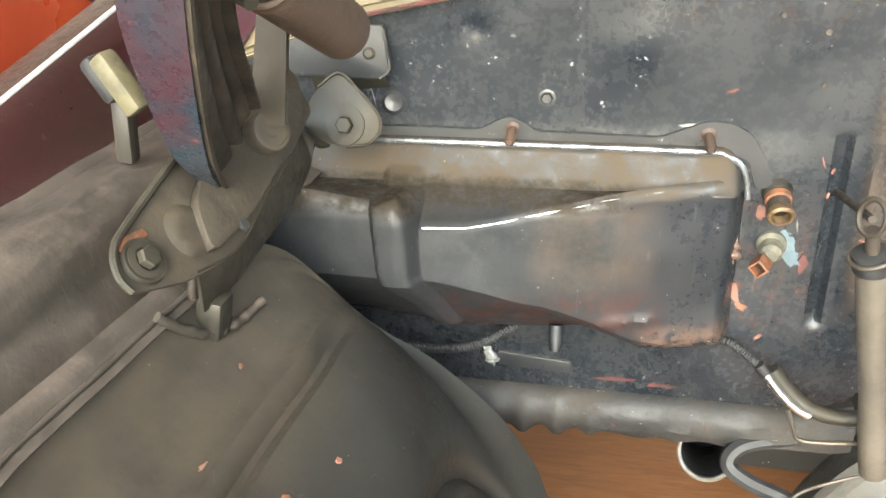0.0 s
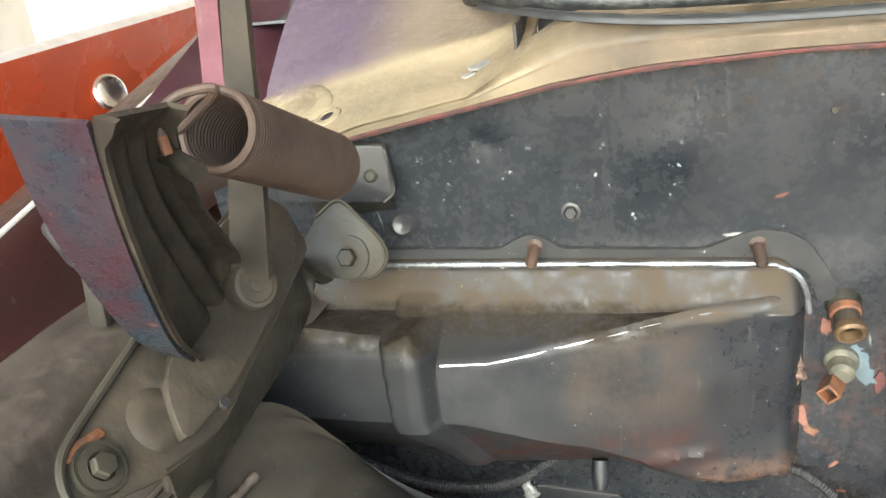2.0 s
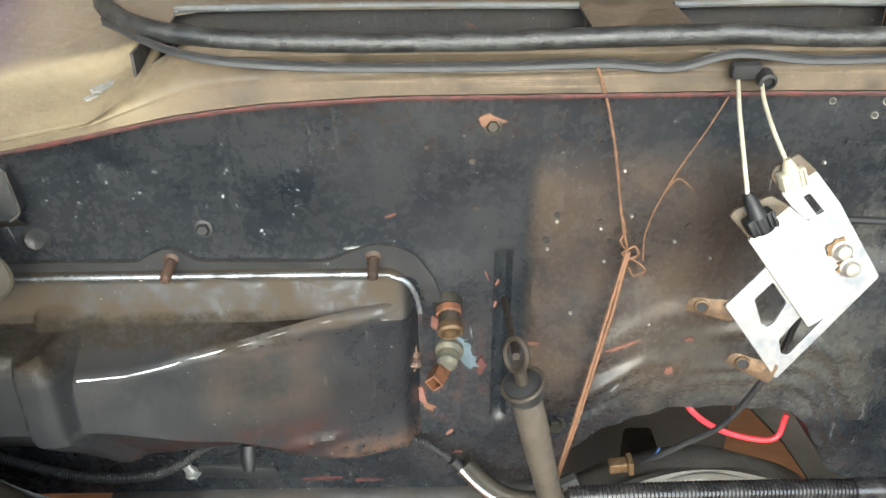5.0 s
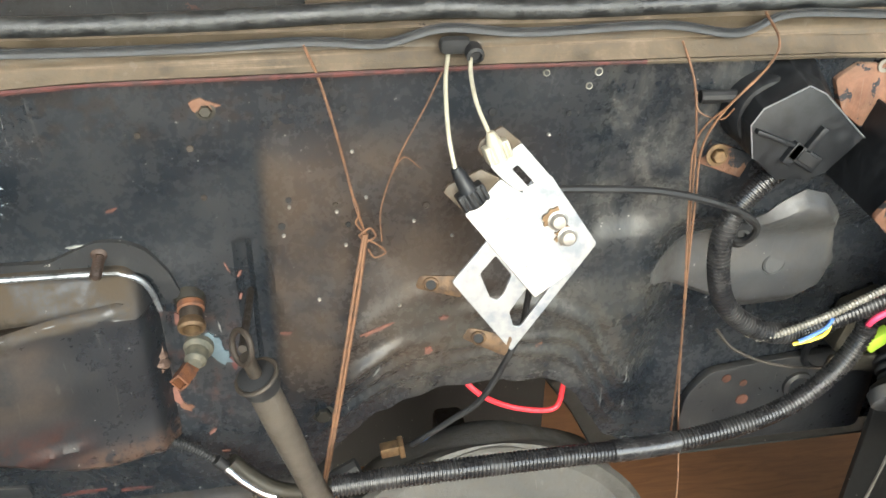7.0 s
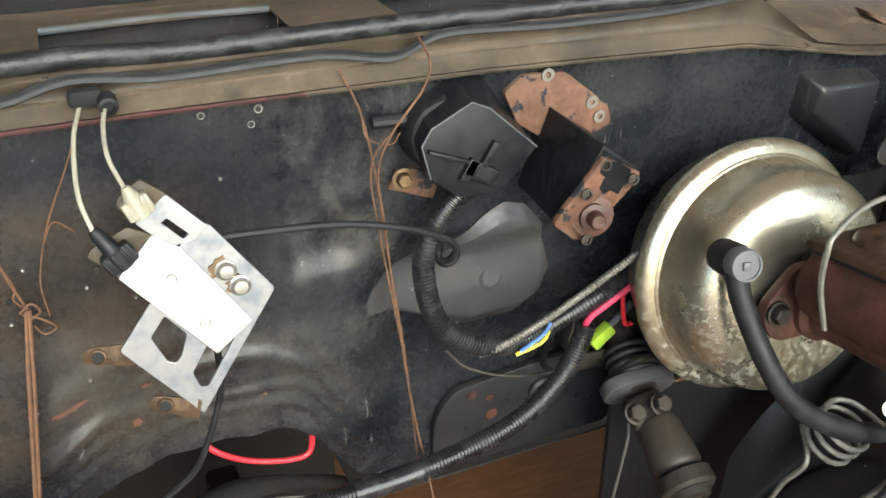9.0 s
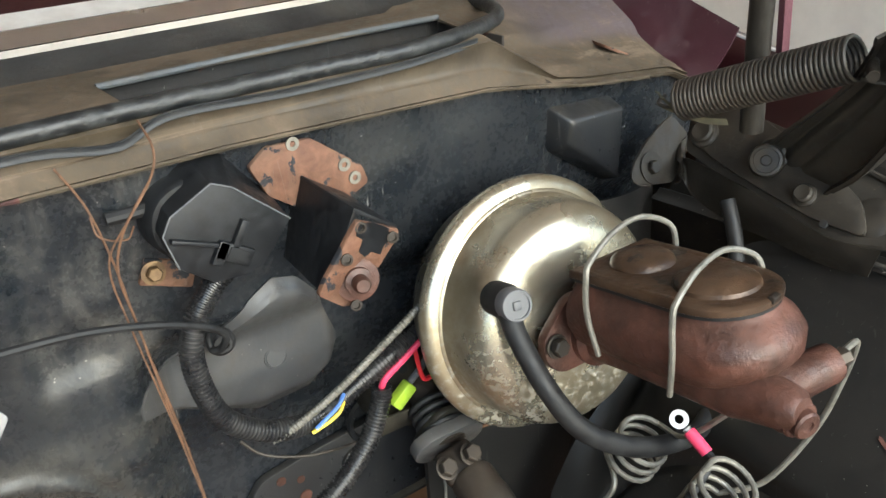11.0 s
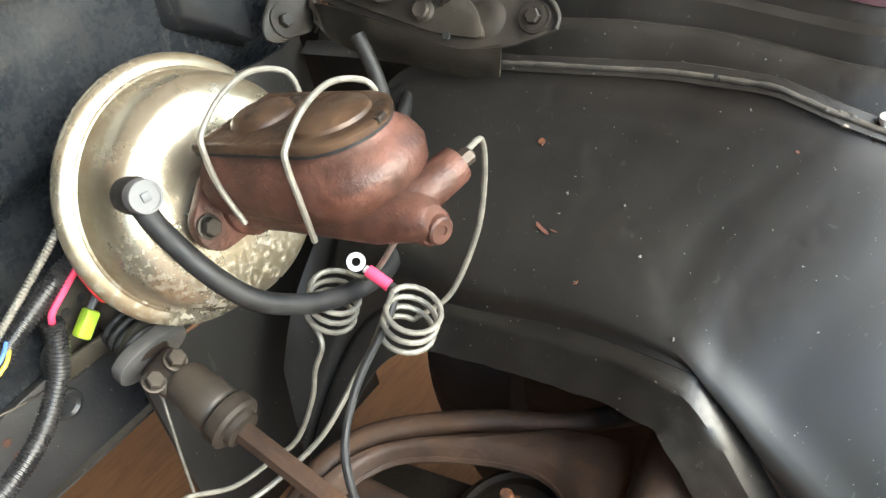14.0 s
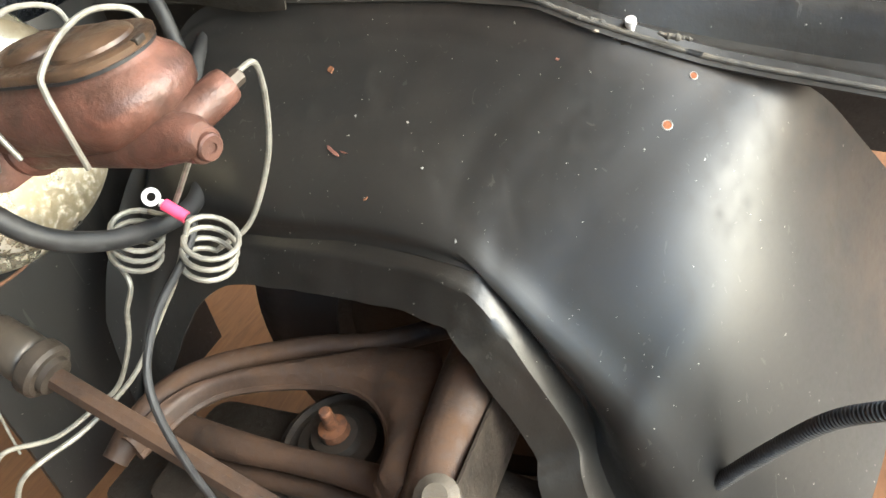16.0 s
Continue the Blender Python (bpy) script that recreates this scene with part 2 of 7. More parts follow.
chrome = plain("chrome", (0.80, 0.80, 0.80), (0.7, 0.7, 0.7), 0.12, 1.0, 15, 0.02)
white_metal = plain("silver_trim", (0.62, 0.61, 0.60), (0.52, 0.50, 0.48), 0.3, 0.4, 18)
# Flat black; on hole and slot discs it stands in for shade inside.
hole_black = plain("bare_hole", (0.006, 0.006, 0.006), (0.01, 0.01, 0.01), 0.8)
pale_scrape = plain("bare_scrape", (0.26, 0.26, 0.245), (0.16, 0.16, 0.15), 0.4, 0.3, 80)
blue_paint = plain("faded_blue_paint", (0.075, 0.105, 0.125), (0.05, 0.07, 0.08), 0.55, scale=70)
salmon = plain("salmon_primer", (0.145, 0.060, 0.042), (0.085, 0.038, 0.028), 0.65, scale=90)
tan_rubber = plain("tan_rubber", (0.075, 0.066, 0.034), (0.050, 0.043, 0.024), 0.6, scale=70, bump=0.3)
tan_seam = plain("peeling_sealer", (0.135, 0.088, 0.066), (0.085, 0.053, 0.038), 0.7, scale=70, bump=0.5)
grey_cloth = worn("dirty_grey_cover", (0.034, 0.034, 0.031), (0.070, 0.068, 0.062), (0.11, 0.097, 0.078), 0.45, dust_amount=0.4, chips=(0.02, 0.02, 0.02), chip_cut=0.70, specks=False)
bronze_tab = plain("bronze_stained_steel", (0.11, 0.066, 0.032), (0.040, 0.025, 0.016), 0.42, 0.4, 130, 0.4)
bright_rust = plain("bright_orange_rust", (0.17, 0.052, 0.008), (0.11, 0.030, 0.007), 0.7, 0.0, 160, 0.3)
gutter_dust = worn("dusty_gutter_edge", (0.016, 0.016, 0.015), (0.055, 0.050, 0.043), (0.13, 0.115, 0.092), 0.45, dust_amount=0.45, chips=(0.012, 0.012, 0.012), chip_cut=0.60, specks=False, bump=0.3, blotch=30)
white_wall = plain("closing_wall", (0.68, 0.66, 0.62), (0.60, 0.58, 0.55), 0.8, scale=3)
white_ceiling = plain("ceiling_paint", (0.78, 0.76, 0.72), (0.70, 0.68, 0.64), 0.8, scale=3)


def gold_zinc():
    """Yellow-passivated steel with pale corroded spots."""
    mat, nt, bsdf = material("gold_zinc")
    coord = nt.nodes.new("ShaderNodeTexCoord").outputs["Object"]
    tint = mask(nt, coord, 13.0, 0.35, 0.65)
    col = mix_colour(nt, tint, (0.50, 0.46, 0.355), (0.35, 0.30, 0.205))
    spots = mask(nt, coord, 150.0, 0.47, 0.72, 4, 0.6)
    low = nt.nodes.new("ShaderNodeSeparateXYZ")
    nt.links.new(coord, low.inputs[0])
    below = nt.nodes.new("ShaderNodeMapRange")
    below.inputs["From Min"].default_value, below.inputs["From Max"].default_value = 0.80, 0.70
    nt.links.new(low.outputs["Z"], below.inputs["Value"])
    pitted = maths(nt, "MULTIPLY", maths(nt, "MULTIPLY", spots, 0.62), maths(nt, "ADD", below.outputs[0], 0.08))
    col = mix_colour(nt, pitted, col, (0.50, 0.48, 0.425))
    brown = mask(nt, coord, 22.0, 0.60, 0.72, 8, 0.75)
    col = mix_colour(nt, maths(nt, "MULTIPLY", brown, 0.35), col, (0.20, 0.15, 0.09))
    nt.links.new(col, bsdf.inputs["Base Color"])
    r = nt.nodes.new("ShaderNodeMapRange")
    r.inputs["To Min"].default_value, r.inputs["To Max"].default_value = 0.23, 0.55
    nt.links.new(maths(nt, "ADD", pitted, maths(nt, "MULTIPLY", tint, 0.3)), r.inputs["Value"])
    nt.links.new(r.outputs[0], bsdf.inputs["Roughness"])
    nt.links.new(maths(nt, "SUBTRACT", 0.85, maths(nt, "MULTIPLY", pitted, 0.9)), bsdf.inputs["Metallic"])
    add_bump(nt, bsdf, spots, 0.12, 0.001)
    return mat


booster_metal = gold_zinc()


def patch(mat, colour, amount, x, z, pattern, matte=False, y=None):
    """Tints a stretch of a material, given in metres as four limits along x, z and perhaps y, by a pattern (scale, low, high)."""
    nt = mat.node_tree
    bsdf = nt.nodes["Principled BSDF"]
    coord = nt.nodes.new("ShaderNodeTexCoord").outputs["Object"]
    sep = nt.nodes.new("ShaderNodeSeparateXYZ")
    nt.links.new(coord, sep.inputs[0])
    fac = maths(nt, "MULTIPLY", mask(nt, coord, *pattern, 12, 0.75), amount)
    for axis, (a, b, c, d) in [("X", x), ("Z", z)] + ([("Y", y)] if y else []):
        for lo, hi, t0, t1 in ((a, b, 0, 1), (c, d, 1, 0)):
            n = nt.nodes.new("ShaderNodeMapRange")
            n.interpolation_type = "SMOOTHSTEP"
            n.inputs["From Min"].default_value, n.inputs["From Max"].default_value = lo, hi
            n.inputs["To Min"].default_value, n.inputs["To Max"].default_value = t0, t1
            nt.links.new(sep.outputs[axis], n.inputs["Value"])
            fac = maths(nt, "MULTIPLY", fac, n.outputs[0])
    link = bsdf.inputs["Base Color"].links[0].from_socket
    nt.links.new(mix_colour(nt, fac, link, colour), bsdf.inputs["Base Color"])
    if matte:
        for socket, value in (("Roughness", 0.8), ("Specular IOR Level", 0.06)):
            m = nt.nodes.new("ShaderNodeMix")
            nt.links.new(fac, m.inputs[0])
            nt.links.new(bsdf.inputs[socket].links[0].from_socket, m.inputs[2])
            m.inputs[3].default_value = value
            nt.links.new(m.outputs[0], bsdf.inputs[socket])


patch(apron_paint, (0.026, 0.026, 0.022), 0.50, (-1.2, -1.0, -0.10, 0.0), (0.30, 0.45, 1.0, 1.1), (7.0, 0.22, 0.72))
patch(apron_paint, (0.062, 0.050, 0.035), 0.60, (-1.2, -1.0, -0.245, -0.19), (0.60, 0.68, 1.0, 1.1), (9.0, 0.22, 0.60))
patch(apron_paint, (0.050, 0.037, 0.027), 0.65, (1.25, 1.36, 1.6, 1.7), (0.25, 0.35, 0.80, 0.9), (20.0, 0.34, 0.62))
patch(tan_cowl, (0.205, 0.168, 0.108), 0.85, (-0.50, -0.45, -0.14, -0.04), (0.70, 0.80, 1.1, 1.2), (16.0, 0.20, 0.52), False, (0.70, 0.75, 0.895, 0.91))
patch(tan_cowl, (0.135, 0.112, 0.086), 0.75, (-0.50, -0.45, -0.08, 0.05), (0.70, 0.80, 1.1, 1.2), (14.0, 0.25, 0.6), False, (0.90, 0.91, 1.1, 1.2))
patch(tan_cowl, (0.056, 0.040, 0.066), 0.85, (-0.55, -0.5, -0.31, -0.22), (0.70, 0.80, 1.1, 1.2), (9.0, 0.15, 0.5), False, (0.895, 0.908, 1.1, 1.2))
patch(tan_cowl, (0.070, 0.056, 0.066), 0.8, (1.12, 1.24, 1.4, 1.5), (0.70, 0.80, 1.1, 1.2), (10.0, 0.2, 0.55), False, (0.875, 0.905, 1.1, 1.2))
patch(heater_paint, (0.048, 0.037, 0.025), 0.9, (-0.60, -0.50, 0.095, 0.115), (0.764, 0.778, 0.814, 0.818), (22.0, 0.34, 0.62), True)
# Dark matte colour holds the highlight off the bend below the ledge.
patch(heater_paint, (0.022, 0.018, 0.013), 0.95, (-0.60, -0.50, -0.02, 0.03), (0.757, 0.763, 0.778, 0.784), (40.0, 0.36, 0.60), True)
# Dark matte colour tones down the glare on the face's left.
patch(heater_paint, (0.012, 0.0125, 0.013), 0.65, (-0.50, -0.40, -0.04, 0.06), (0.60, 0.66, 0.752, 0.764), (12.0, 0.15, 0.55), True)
patch(heater_paint, (0.050, 0.037, 0.028), 0.6, (-0.10, -0.06, 0.01, 0.05), (0.66, 0.70, 0.755, 0.775), (9.0, 0.30, 0.60))
patch(heater_paint, (0.030, 0.012, 0.009), 0.85, (-0.20, -0.15, 0.02, 0.06), (0.600, 0.612, 0.650, 0.685), (38.0, 0.42, 0.60))
patch(heater_paint, (0.085, 0.052, 0.036), 0.55, (0.01, 0.05, 0.12, 0.13), (0.59, 0.598, 0.615, 0.64), (60.0, 0.42, 0.52))


def firewall_material():
    """Black paint with a worn brown field, pale streaks and bluish splashes."""
    mat = worn("firewall_paint", (0.007, 0.0092, 0.0122), (0.016, 0.0180, 0.0208), (0.085, 0.078, 0.068), 0.19, dust_amount=0.13, chips=(0.27, 0.13, 0.08), chip_cut=0.735, bump=0.14)
    nt = mat.node_tree
    bsdf = nt.nodes["Principled BSDF"]
    coord = nt.nodes.new("ShaderNodeTexCoord").outputs["Object"]
    sep = nt.nodes.new("ShaderNodeSeparateXYZ")
    nt.links.new(coord, sep.inputs[0])

    def band(axis, a, b, c, d):
        up, down = nt.nodes.new("ShaderNodeMapRange"), nt.nodes.new("ShaderNodeMapRange")
        for n, lo, hi, t0, t1 in ((up, a, b, 0, 1), (down, c, d, 1, 0)):
            n.interpolation_type = "SMOOTHSTEP"
            n.inputs["From Min"].default_value, n.inputs["From Max"].default_value = lo, hi
            n.inputs["To Min"].default_value, n.inputs["To Max"].default_value = t0, t1
            nt.links.new(sep.outputs[axis], n.inputs["Value"])
        return maths(nt, "MULTIPLY", up.outputs[0], down.outputs[0])

    def field(x, z, pattern):
        return maths(nt, "MULTIPLY", maths(nt, "MULTIPLY", band("X", *x), band("Z", *z)), pattern)

    link = bsdf.inputs["Base Color"].links[0].from_socket
    brown = field((0.218, 0.234, 0.40, 0.50), (0.60, 0.70, 0.895, 0.95), mask(nt, coord, 9.0, 0.24, 0.56, 12, 0.7))
    col = mix_colour(nt, maths(nt, "MULTIPLY", brown, 0.85), link, (0.046, 0.034, 0.025))
    pale = field((0.51, 0.55, 0.63, 0.70), (0.74, 0.84, 1.0, 1.1), mask(nt, coord, 20.0, 0.42, 0.74, 12, 0.8, (1.0, 1.0, 0.55), 0.5))
    col = mix_colour(nt, maths(nt, "MULTIPLY", pale, 0.40), col, (0.20, 0.187, 0.16))
    flare = field((0.29, 0.37, 0.62, 0.665), (0.58, 0.62, 0.735, 0.765), mask(nt, coord, 20.0, 0.36, 0.62, 12, 0.75))
    col = mix_colour(nt, maths(nt, "MULTIPLY", flare, 0.7), col, (0.052, 0.049, 0.042))
    splash = field((-0.26, -0.20, 0.00, 0.06), (0.84, 0.855, 0.90, 0.93), mask(nt, coord, 105.0, 0.665, 0.69, 4, 0.6))
    col = mix_colour(nt, maths(nt, "MULTIPLY", splash, 0.7), col, (0.46, 0.50, 0.50))
    peel = field((-0.05, 0.05, 0.30, 0.34), (0.925, 0.945, 0.985, 0.995), mask(nt, coord, 55.0, 0.52, 0.56, 6, 0.6))
    col = mix_colour(nt, peel, col, (0.015, 0.014, 0.014))
    scratch = mask(nt, coord, 60.0, 0.70, 0.73, 4, 0.5, (1.0, 1.0, 0.12), 1.5)
    col = mix_colour(nt, maths(nt, "MULTIPLY", scratch, 0.45), col, (0.30, 0.29, 0.27))
    stain = field((0.095, 0.12, 0.175, 0.205), (0.60, 0.63, 0.74, 0.78), mask(nt, coord, 48.0, 0.50, 0.66, 10, 0.75))
    col = mix_colour(nt, maths(nt, "MULTIPLY", stain, 0.45), col, (0.095, 0.042, 0.028))
    nt.links.new(col, bsdf.inputs["Base Color"])
    return mat


firewall_paint = firewall_material()


def floor_material():
    mat, nt, bsdf = material("orange_brown_floor")
    coord = nt.nodes.new("ShaderNodeTexCoord").outputs["Object"]
    grain = mask(nt, coord, 9.0, 0.3, 0.7, 8, 0.65, (1.0, 7.0, 1.0), 1.2)
    stain = mask(nt, coord, 5.0, 0.4, 0.7)
    col = mix_colour(nt, grain, (0.18, 0.080, 0.029), (0.115, 0.048, 0.018))
    col = mix_colour(nt, maths(nt, "MULTIPLY", stain, 0.5), col, (0.14, 0.06, 0.024))
    nt.links.new(col, bsdf.inputs["Base Color"])
    bsdf.inputs["Roughness"].default_value = 0.6
    add_bump(nt, bsdf, grain, 0.1)
    return mat


floor_mat = floor_material()


# ---- mesh helpers ----
def part(name, bm, mat, parent=None, label="", smooth=True, angle=35):
    me = bpy.data.meshes.new(name)
    bmesh.ops.recalc_face_normals(bm, faces=bm.faces)
    bm.to_mesh(me)
    bm.free()
    if smooth:
        me.shade_smooth()
        me.set_sharp_from_angle(angle=radians(angle))
    for m in (mat if isinstance(mat, (list, tuple)) else [mat]):
        me.materials.append(m)
    ob = new(name, me)
    if parent:
        ob.parent = parent
    if label:
        tagged(ob, label)
    return ob


def thing(name, label, category, group="", kind="", at=(0, 0, 0)):
    """An Empty that parents the parts of one thing; parts are built in world places."""
    ob = new(name)
    ob.empty_display_size = 0.05
    tagged(ob, label, category, group, kind)
    return ob


def V(*a):
    return Vector(a)


def spline(points, per=10):
    """A smooth line through the points."""
    pts = [Vector(p) for p in points]
    if len(pts) < 3:
        return [pts[0].lerp(pts[-1], i / per) for i in range(per + 1)]
    ext = [pts[0] * 2 - pts[1], *pts, pts[-1] * 2 - pts[-2]]
    out = []
    for i in range(1, len(ext) - 2):
        a, b, c, d = ext[i - 1:i + 3]
        for k in range(per):
            t = k / per
            out.append(0.5 * ((2 * b) + (c - a) * t + (2 * a - 5 * b + 4 * c - d) * t * t + (3 * b - a - 3 * c + d) * t ** 3))
    out.append(pts[-1])
    return out


def resample(line, step):
    out, left = [line[0]], step
    for a, b in zip(line, line[1:]):
        length = (b - a).length
        pos = 0.0
        while length - pos >= left:
            pos += left
            out.append(a.lerp(b, pos / length))
            left = step
        left -= length - pos
    return out


def sweep(line, radius, sides=10, caps=True, bm=None):
    """A tube along the line; radius is a number or a function of (index, fraction)."""
    bm = bm or bmesh.new()
    up = None
    rings = []
    n = len(line)
    for i, p in enumerate(line):
        way = (line[min(i + 1, n - 1)] - line[max(i - 1, 0)]).normalized()
        if up is None:
            up = way.orthogonal().normalized()
        up = (up - way * up.dot(way)).normalized()
        side = way.cross(up)
        r = radius(i, i / max(n - 1, 1)) if callable(radius) else radius
        rings.append([bm.verts.new(p + (up * math.cos(a) + side * math.sin(a)) * r) for a in [2 * math.pi * k / sides for k in range(sides)]])
    for a, b in zip(rings, rings[1:]):
        for k in range(sides):
            bm.faces.new((a[k], a[(k + 1) % sides], b[(k + 1) % sides], b[k]))
    if caps:
        bm.faces.new(rings[0][::-1])
        bm.faces.new(rings[-1])
    return bm


def tube(points, radius, sides=10, per=10, bm=None):
    return sweep(spline(points, per), radius, sides, True, bm)


def corrugated(points, radius, pitch=0.0042, depth=0.14, sides=14):
    """Split-loom conduit: a ribbed tube."""
    line = resample(spline(points, 24), pitch / 4)
    shape = (1.0, 1.0, 1 - depth, 1 - depth)
    return sweep(line, lambda i, f: radius * shape[i % 4], sides)


def frame_of(origin, way, up=(0, 0, 1)):
    """A matrix at origin whose z runs along way."""
    z = Vector(way).normalized()
    u = Vector(up)
    if abs(z.dot(u.normalized())) > 0.98:
        u = Vector((0, 1, 0))
    x = u.cross(z).normalized()
    y = z.cross(x)
    m = Matrix((x, y, z)).transposed().to_4x4()
    m.translation = Vector(origin)
    return m


def lathe(profile, m, sides=32, bm=None, close=True):
    """A body of revolution: profile of (radius, height) about the z of m."""
    bm = bm or bmesh.new()
    rings = []
    for r, h in profile:
        if r < 1e-5:
            rings.append([bm.verts.new(m @ Vector((0, 0, h)))])
        else:
            rings.append([bm.verts.new(m @ Vector((r * math.cos(2 * math.pi * k / sides), r * math.sin(2 * math.pi * k / sides), h))) for k in range(sides)])
    for a, b in zip(rings, rings[1:]):
        for k in range(sides):
            k2 = (k + 1) % sides
            if len(a) == 1 and len(b) == 1:
                continue
            if len(a) == 1:
                bm.faces.new((a[0], b[k], b[k2]))
            elif len(b) == 1:
                bm.faces.new((a[k], a[k2], b[0]))
            else:
                bm.faces.new((a[k], a[k2], b[k2], b[k]))
    if close:
        for ring in (rings[0], rings[-1]):
            if len(ring) > 2:
                bm.faces.new(ring)
    return bm


def bolt(m, r=0.007, head=0.006, washer=0.012, bm=None):
    """A hexagon head with washer and a short shank behind it; z of m points out."""
    bm = bm or bmesh.new()
    lathe([(0, -0.012), (r * 0.55, -0.012), (r * 0.55, 0), (washer, 0), (washer, 0.0018), (r * 1.1, 0.0022), (r * 1.1, 0.0025)], m, 20, bm, False)
    lathe([(r, 0.0022), (r, head), (r * 0.85, head + 0.0012), (0, head + 0.0012)], m, 6, bm, False)
    return bm


def prism(outline, m, thick, bevel=0.0, holes=(), bm=None):
    """A plate of the outline (x, y in the plane of m) with its thickness behind; holes go through."""
    bm = bm or bmesh.new()
    loops = [outline, *holes]
    edges = []
    for loop in loops:
        vs = [bm.verts.new(m @ Vector((x, y, 0))) for x, y in loop]
        edges += [bm.edges.new((a, b)) for a, b in zip(vs, vs[1:] + vs[:1])]
    if holes:
        made = bmesh.ops.triangle_fill(bm, edges=edges, use_beauty=True)
        faces = [g for g in made["geom"] if isinstance(g, bmesh.types.BMFace)]
    else:
        faces = [bm.faces.new(vs)]
    out = bmesh.ops.extrude_face_region(bm, geom=faces)
    moved = [g for g in out["geom"] if isinstance(g, bmesh.types.BMVert)]
    shift = (m.to_3x3() @ Vector((0, 0, -thick)))
    bmesh.ops.translate(bm, verts=moved, vec=shift)
    bmesh.ops.recalc_face_normals(bm, faces=bm.faces)
    if bevel:
        rim = [e for e in bm.edges if len(e.link_faces) == 2 and e.calc_face_angle(0) > 0.9]
        bmesh.ops.bevel(bm, geom=rim, offset=bevel, segments=2, affect="EDGES", profile=0.5)
    return bm


def rounded(outline, radius, steps=4):
    """The outline with its corners rounded."""
    out = []
    n = len(outline)
    for i in range(n):
        a, b, c = (Vector(outline[k]) for k in (i - 1, i, (i + 1) % n))
        ra = min(radius, (a - b).length * 0.45, (c - b).length * 0.45)
        p, q = b + (a - b).normalized() * ra, b + (c - b).normalized() * ra
        for s in range(steps + 1):
            t = s / steps
            v = p * (1 - t) ** 2 + b * 2 * t * (1 - t) + q * t * t
            out.append((v.x, v.y))
    return out


def block(size, m, bevel=0.002, bm=None, segments=2):
    """A box centred on m with rounded edges."""
    bm = bm or bmesh.new()
    made = bmesh.ops.create_cube(bm, size=1, matrix=m @ Matrix.Diagonal((*size, 1)))
    if bevel:
        edges = {e for v in made["verts"] for e in v.link_edges}
        bmesh.ops.bevel(bm, geom=list(edges), offset=bevel, segments=segments, affect="EDGES", profile=0.5)
    return bm


def sheet(place, us, vs, thick=0.0, keep=None):
    """A surface place(u, v) over a grid; thick gives it a back along its normals; keep(u, v) leaves openings."""
    bm = bmesh.new()
    grid = [[bm.verts.new(place(u, v)) for v in vs] for u in us]
    for i in range(len(us) - 1):
        for j in range(len(vs) - 1):
            if keep is None or keep((us[i] + us[i + 1]) / 2, (vs[j] + vs[j + 1]) / 2):
                bm.faces.new((grid[i][j], grid[i + 1][j], grid[i + 1][j + 1], grid[i][j + 1]))
    loose = [v for v in bm.verts if not v.link_faces]
    bmesh.ops.delete(bm, geom=loose, context="VERTS")
    if thick:
        bm.normal_update()
        front = list(bm.faces)
        rim = [e for e in bm.edges if len(e.link_faces) == 1]
        back = {v: bm.verts.new(v.co - v.normal * thick) for v in list(bm.verts)}
        for f in front:
            bm.faces.new([back[v] for v in reversed(f.verts)])
        for e in rim:
            a, b = e.verts
            bm.faces.new((a, b, back[b], back[a]))
    return bm


def span(a, b, n):
    return [a + (b - a) * i / n for i in range(n + 1)]


def smooth(a, b, x):
    t = min(max((x - a) / (b - a), 0), 1)
    return t * t * (3 - 2 * t)


def interp(x, table):
    if x <= table[0][0]:
        return table[0][1]
    for (x0, y0), (x1, y1) in zip(table, table[1:]):
        if x <= x1:
            return y0 + (y1 - y0) * (x - x0) / (x1 - x0)
    return table[-1][1]


def wobble(x, y, z, scale, amount):
    return noise.noise(Vector((x, y, z)) * scale) * amount


def flip(p):
    """The mirror image across the middle of the car."""
    return Vector((0.971 - p[0], p[1], p[2]))


def flip_mesh(bm):
    for v in bm.verts:
        v.co.x = 0.971 - v.co.x
    bmesh.ops.reverse_faces(bm, faces=bm.faces)
    return bm

# ---- floor, with unseen walls and ceiling added to shape the light ----
floor = part("ground", sheet(lambda u, v: V(u, v, 0.012 * noise.noise(V(u, v, 0) * 1.5)), span(-30, 30, 60), span(-30, 30, 60)), floor_mat)
tagged(floor, "orange-brown dusty workshop floor under the car", "floor", kind="structure")


def wall(name, size, at):
    ob = part(name, block(size, pose(*at), 0.0), white_wall, smooth=False)
    return tagged(ob, "unseen pale wall, added to bounce light and close the place", "wall", kind="structure")


wall("wall_back", (9.0, 0.2, 3.2), (0.5, 5.0, 1.6))
wall("wall_right", (0.2, 6.2, 3.2), (4.9, 2.1, 1.6))
wall("wall_left", (0.2, 7.2, 3.2), (-4.0, 1.4, 1.6))
# Unseen ceiling: its front edge sets how much sky reaches the bay.
roof = part("ceiling", block((9.2, 6.5, 0.15), pose(0.5, 1.85, 3.28), 0.0), white_ceiling, smooth=False)
tagged(roof, "unseen pale ceiling, added to bounce light and block overhead sky", "ceiling", kind="structure")

# ---- car body ----
car = thing("car_body", "stripped engine bay of an old black-painted car", "car")

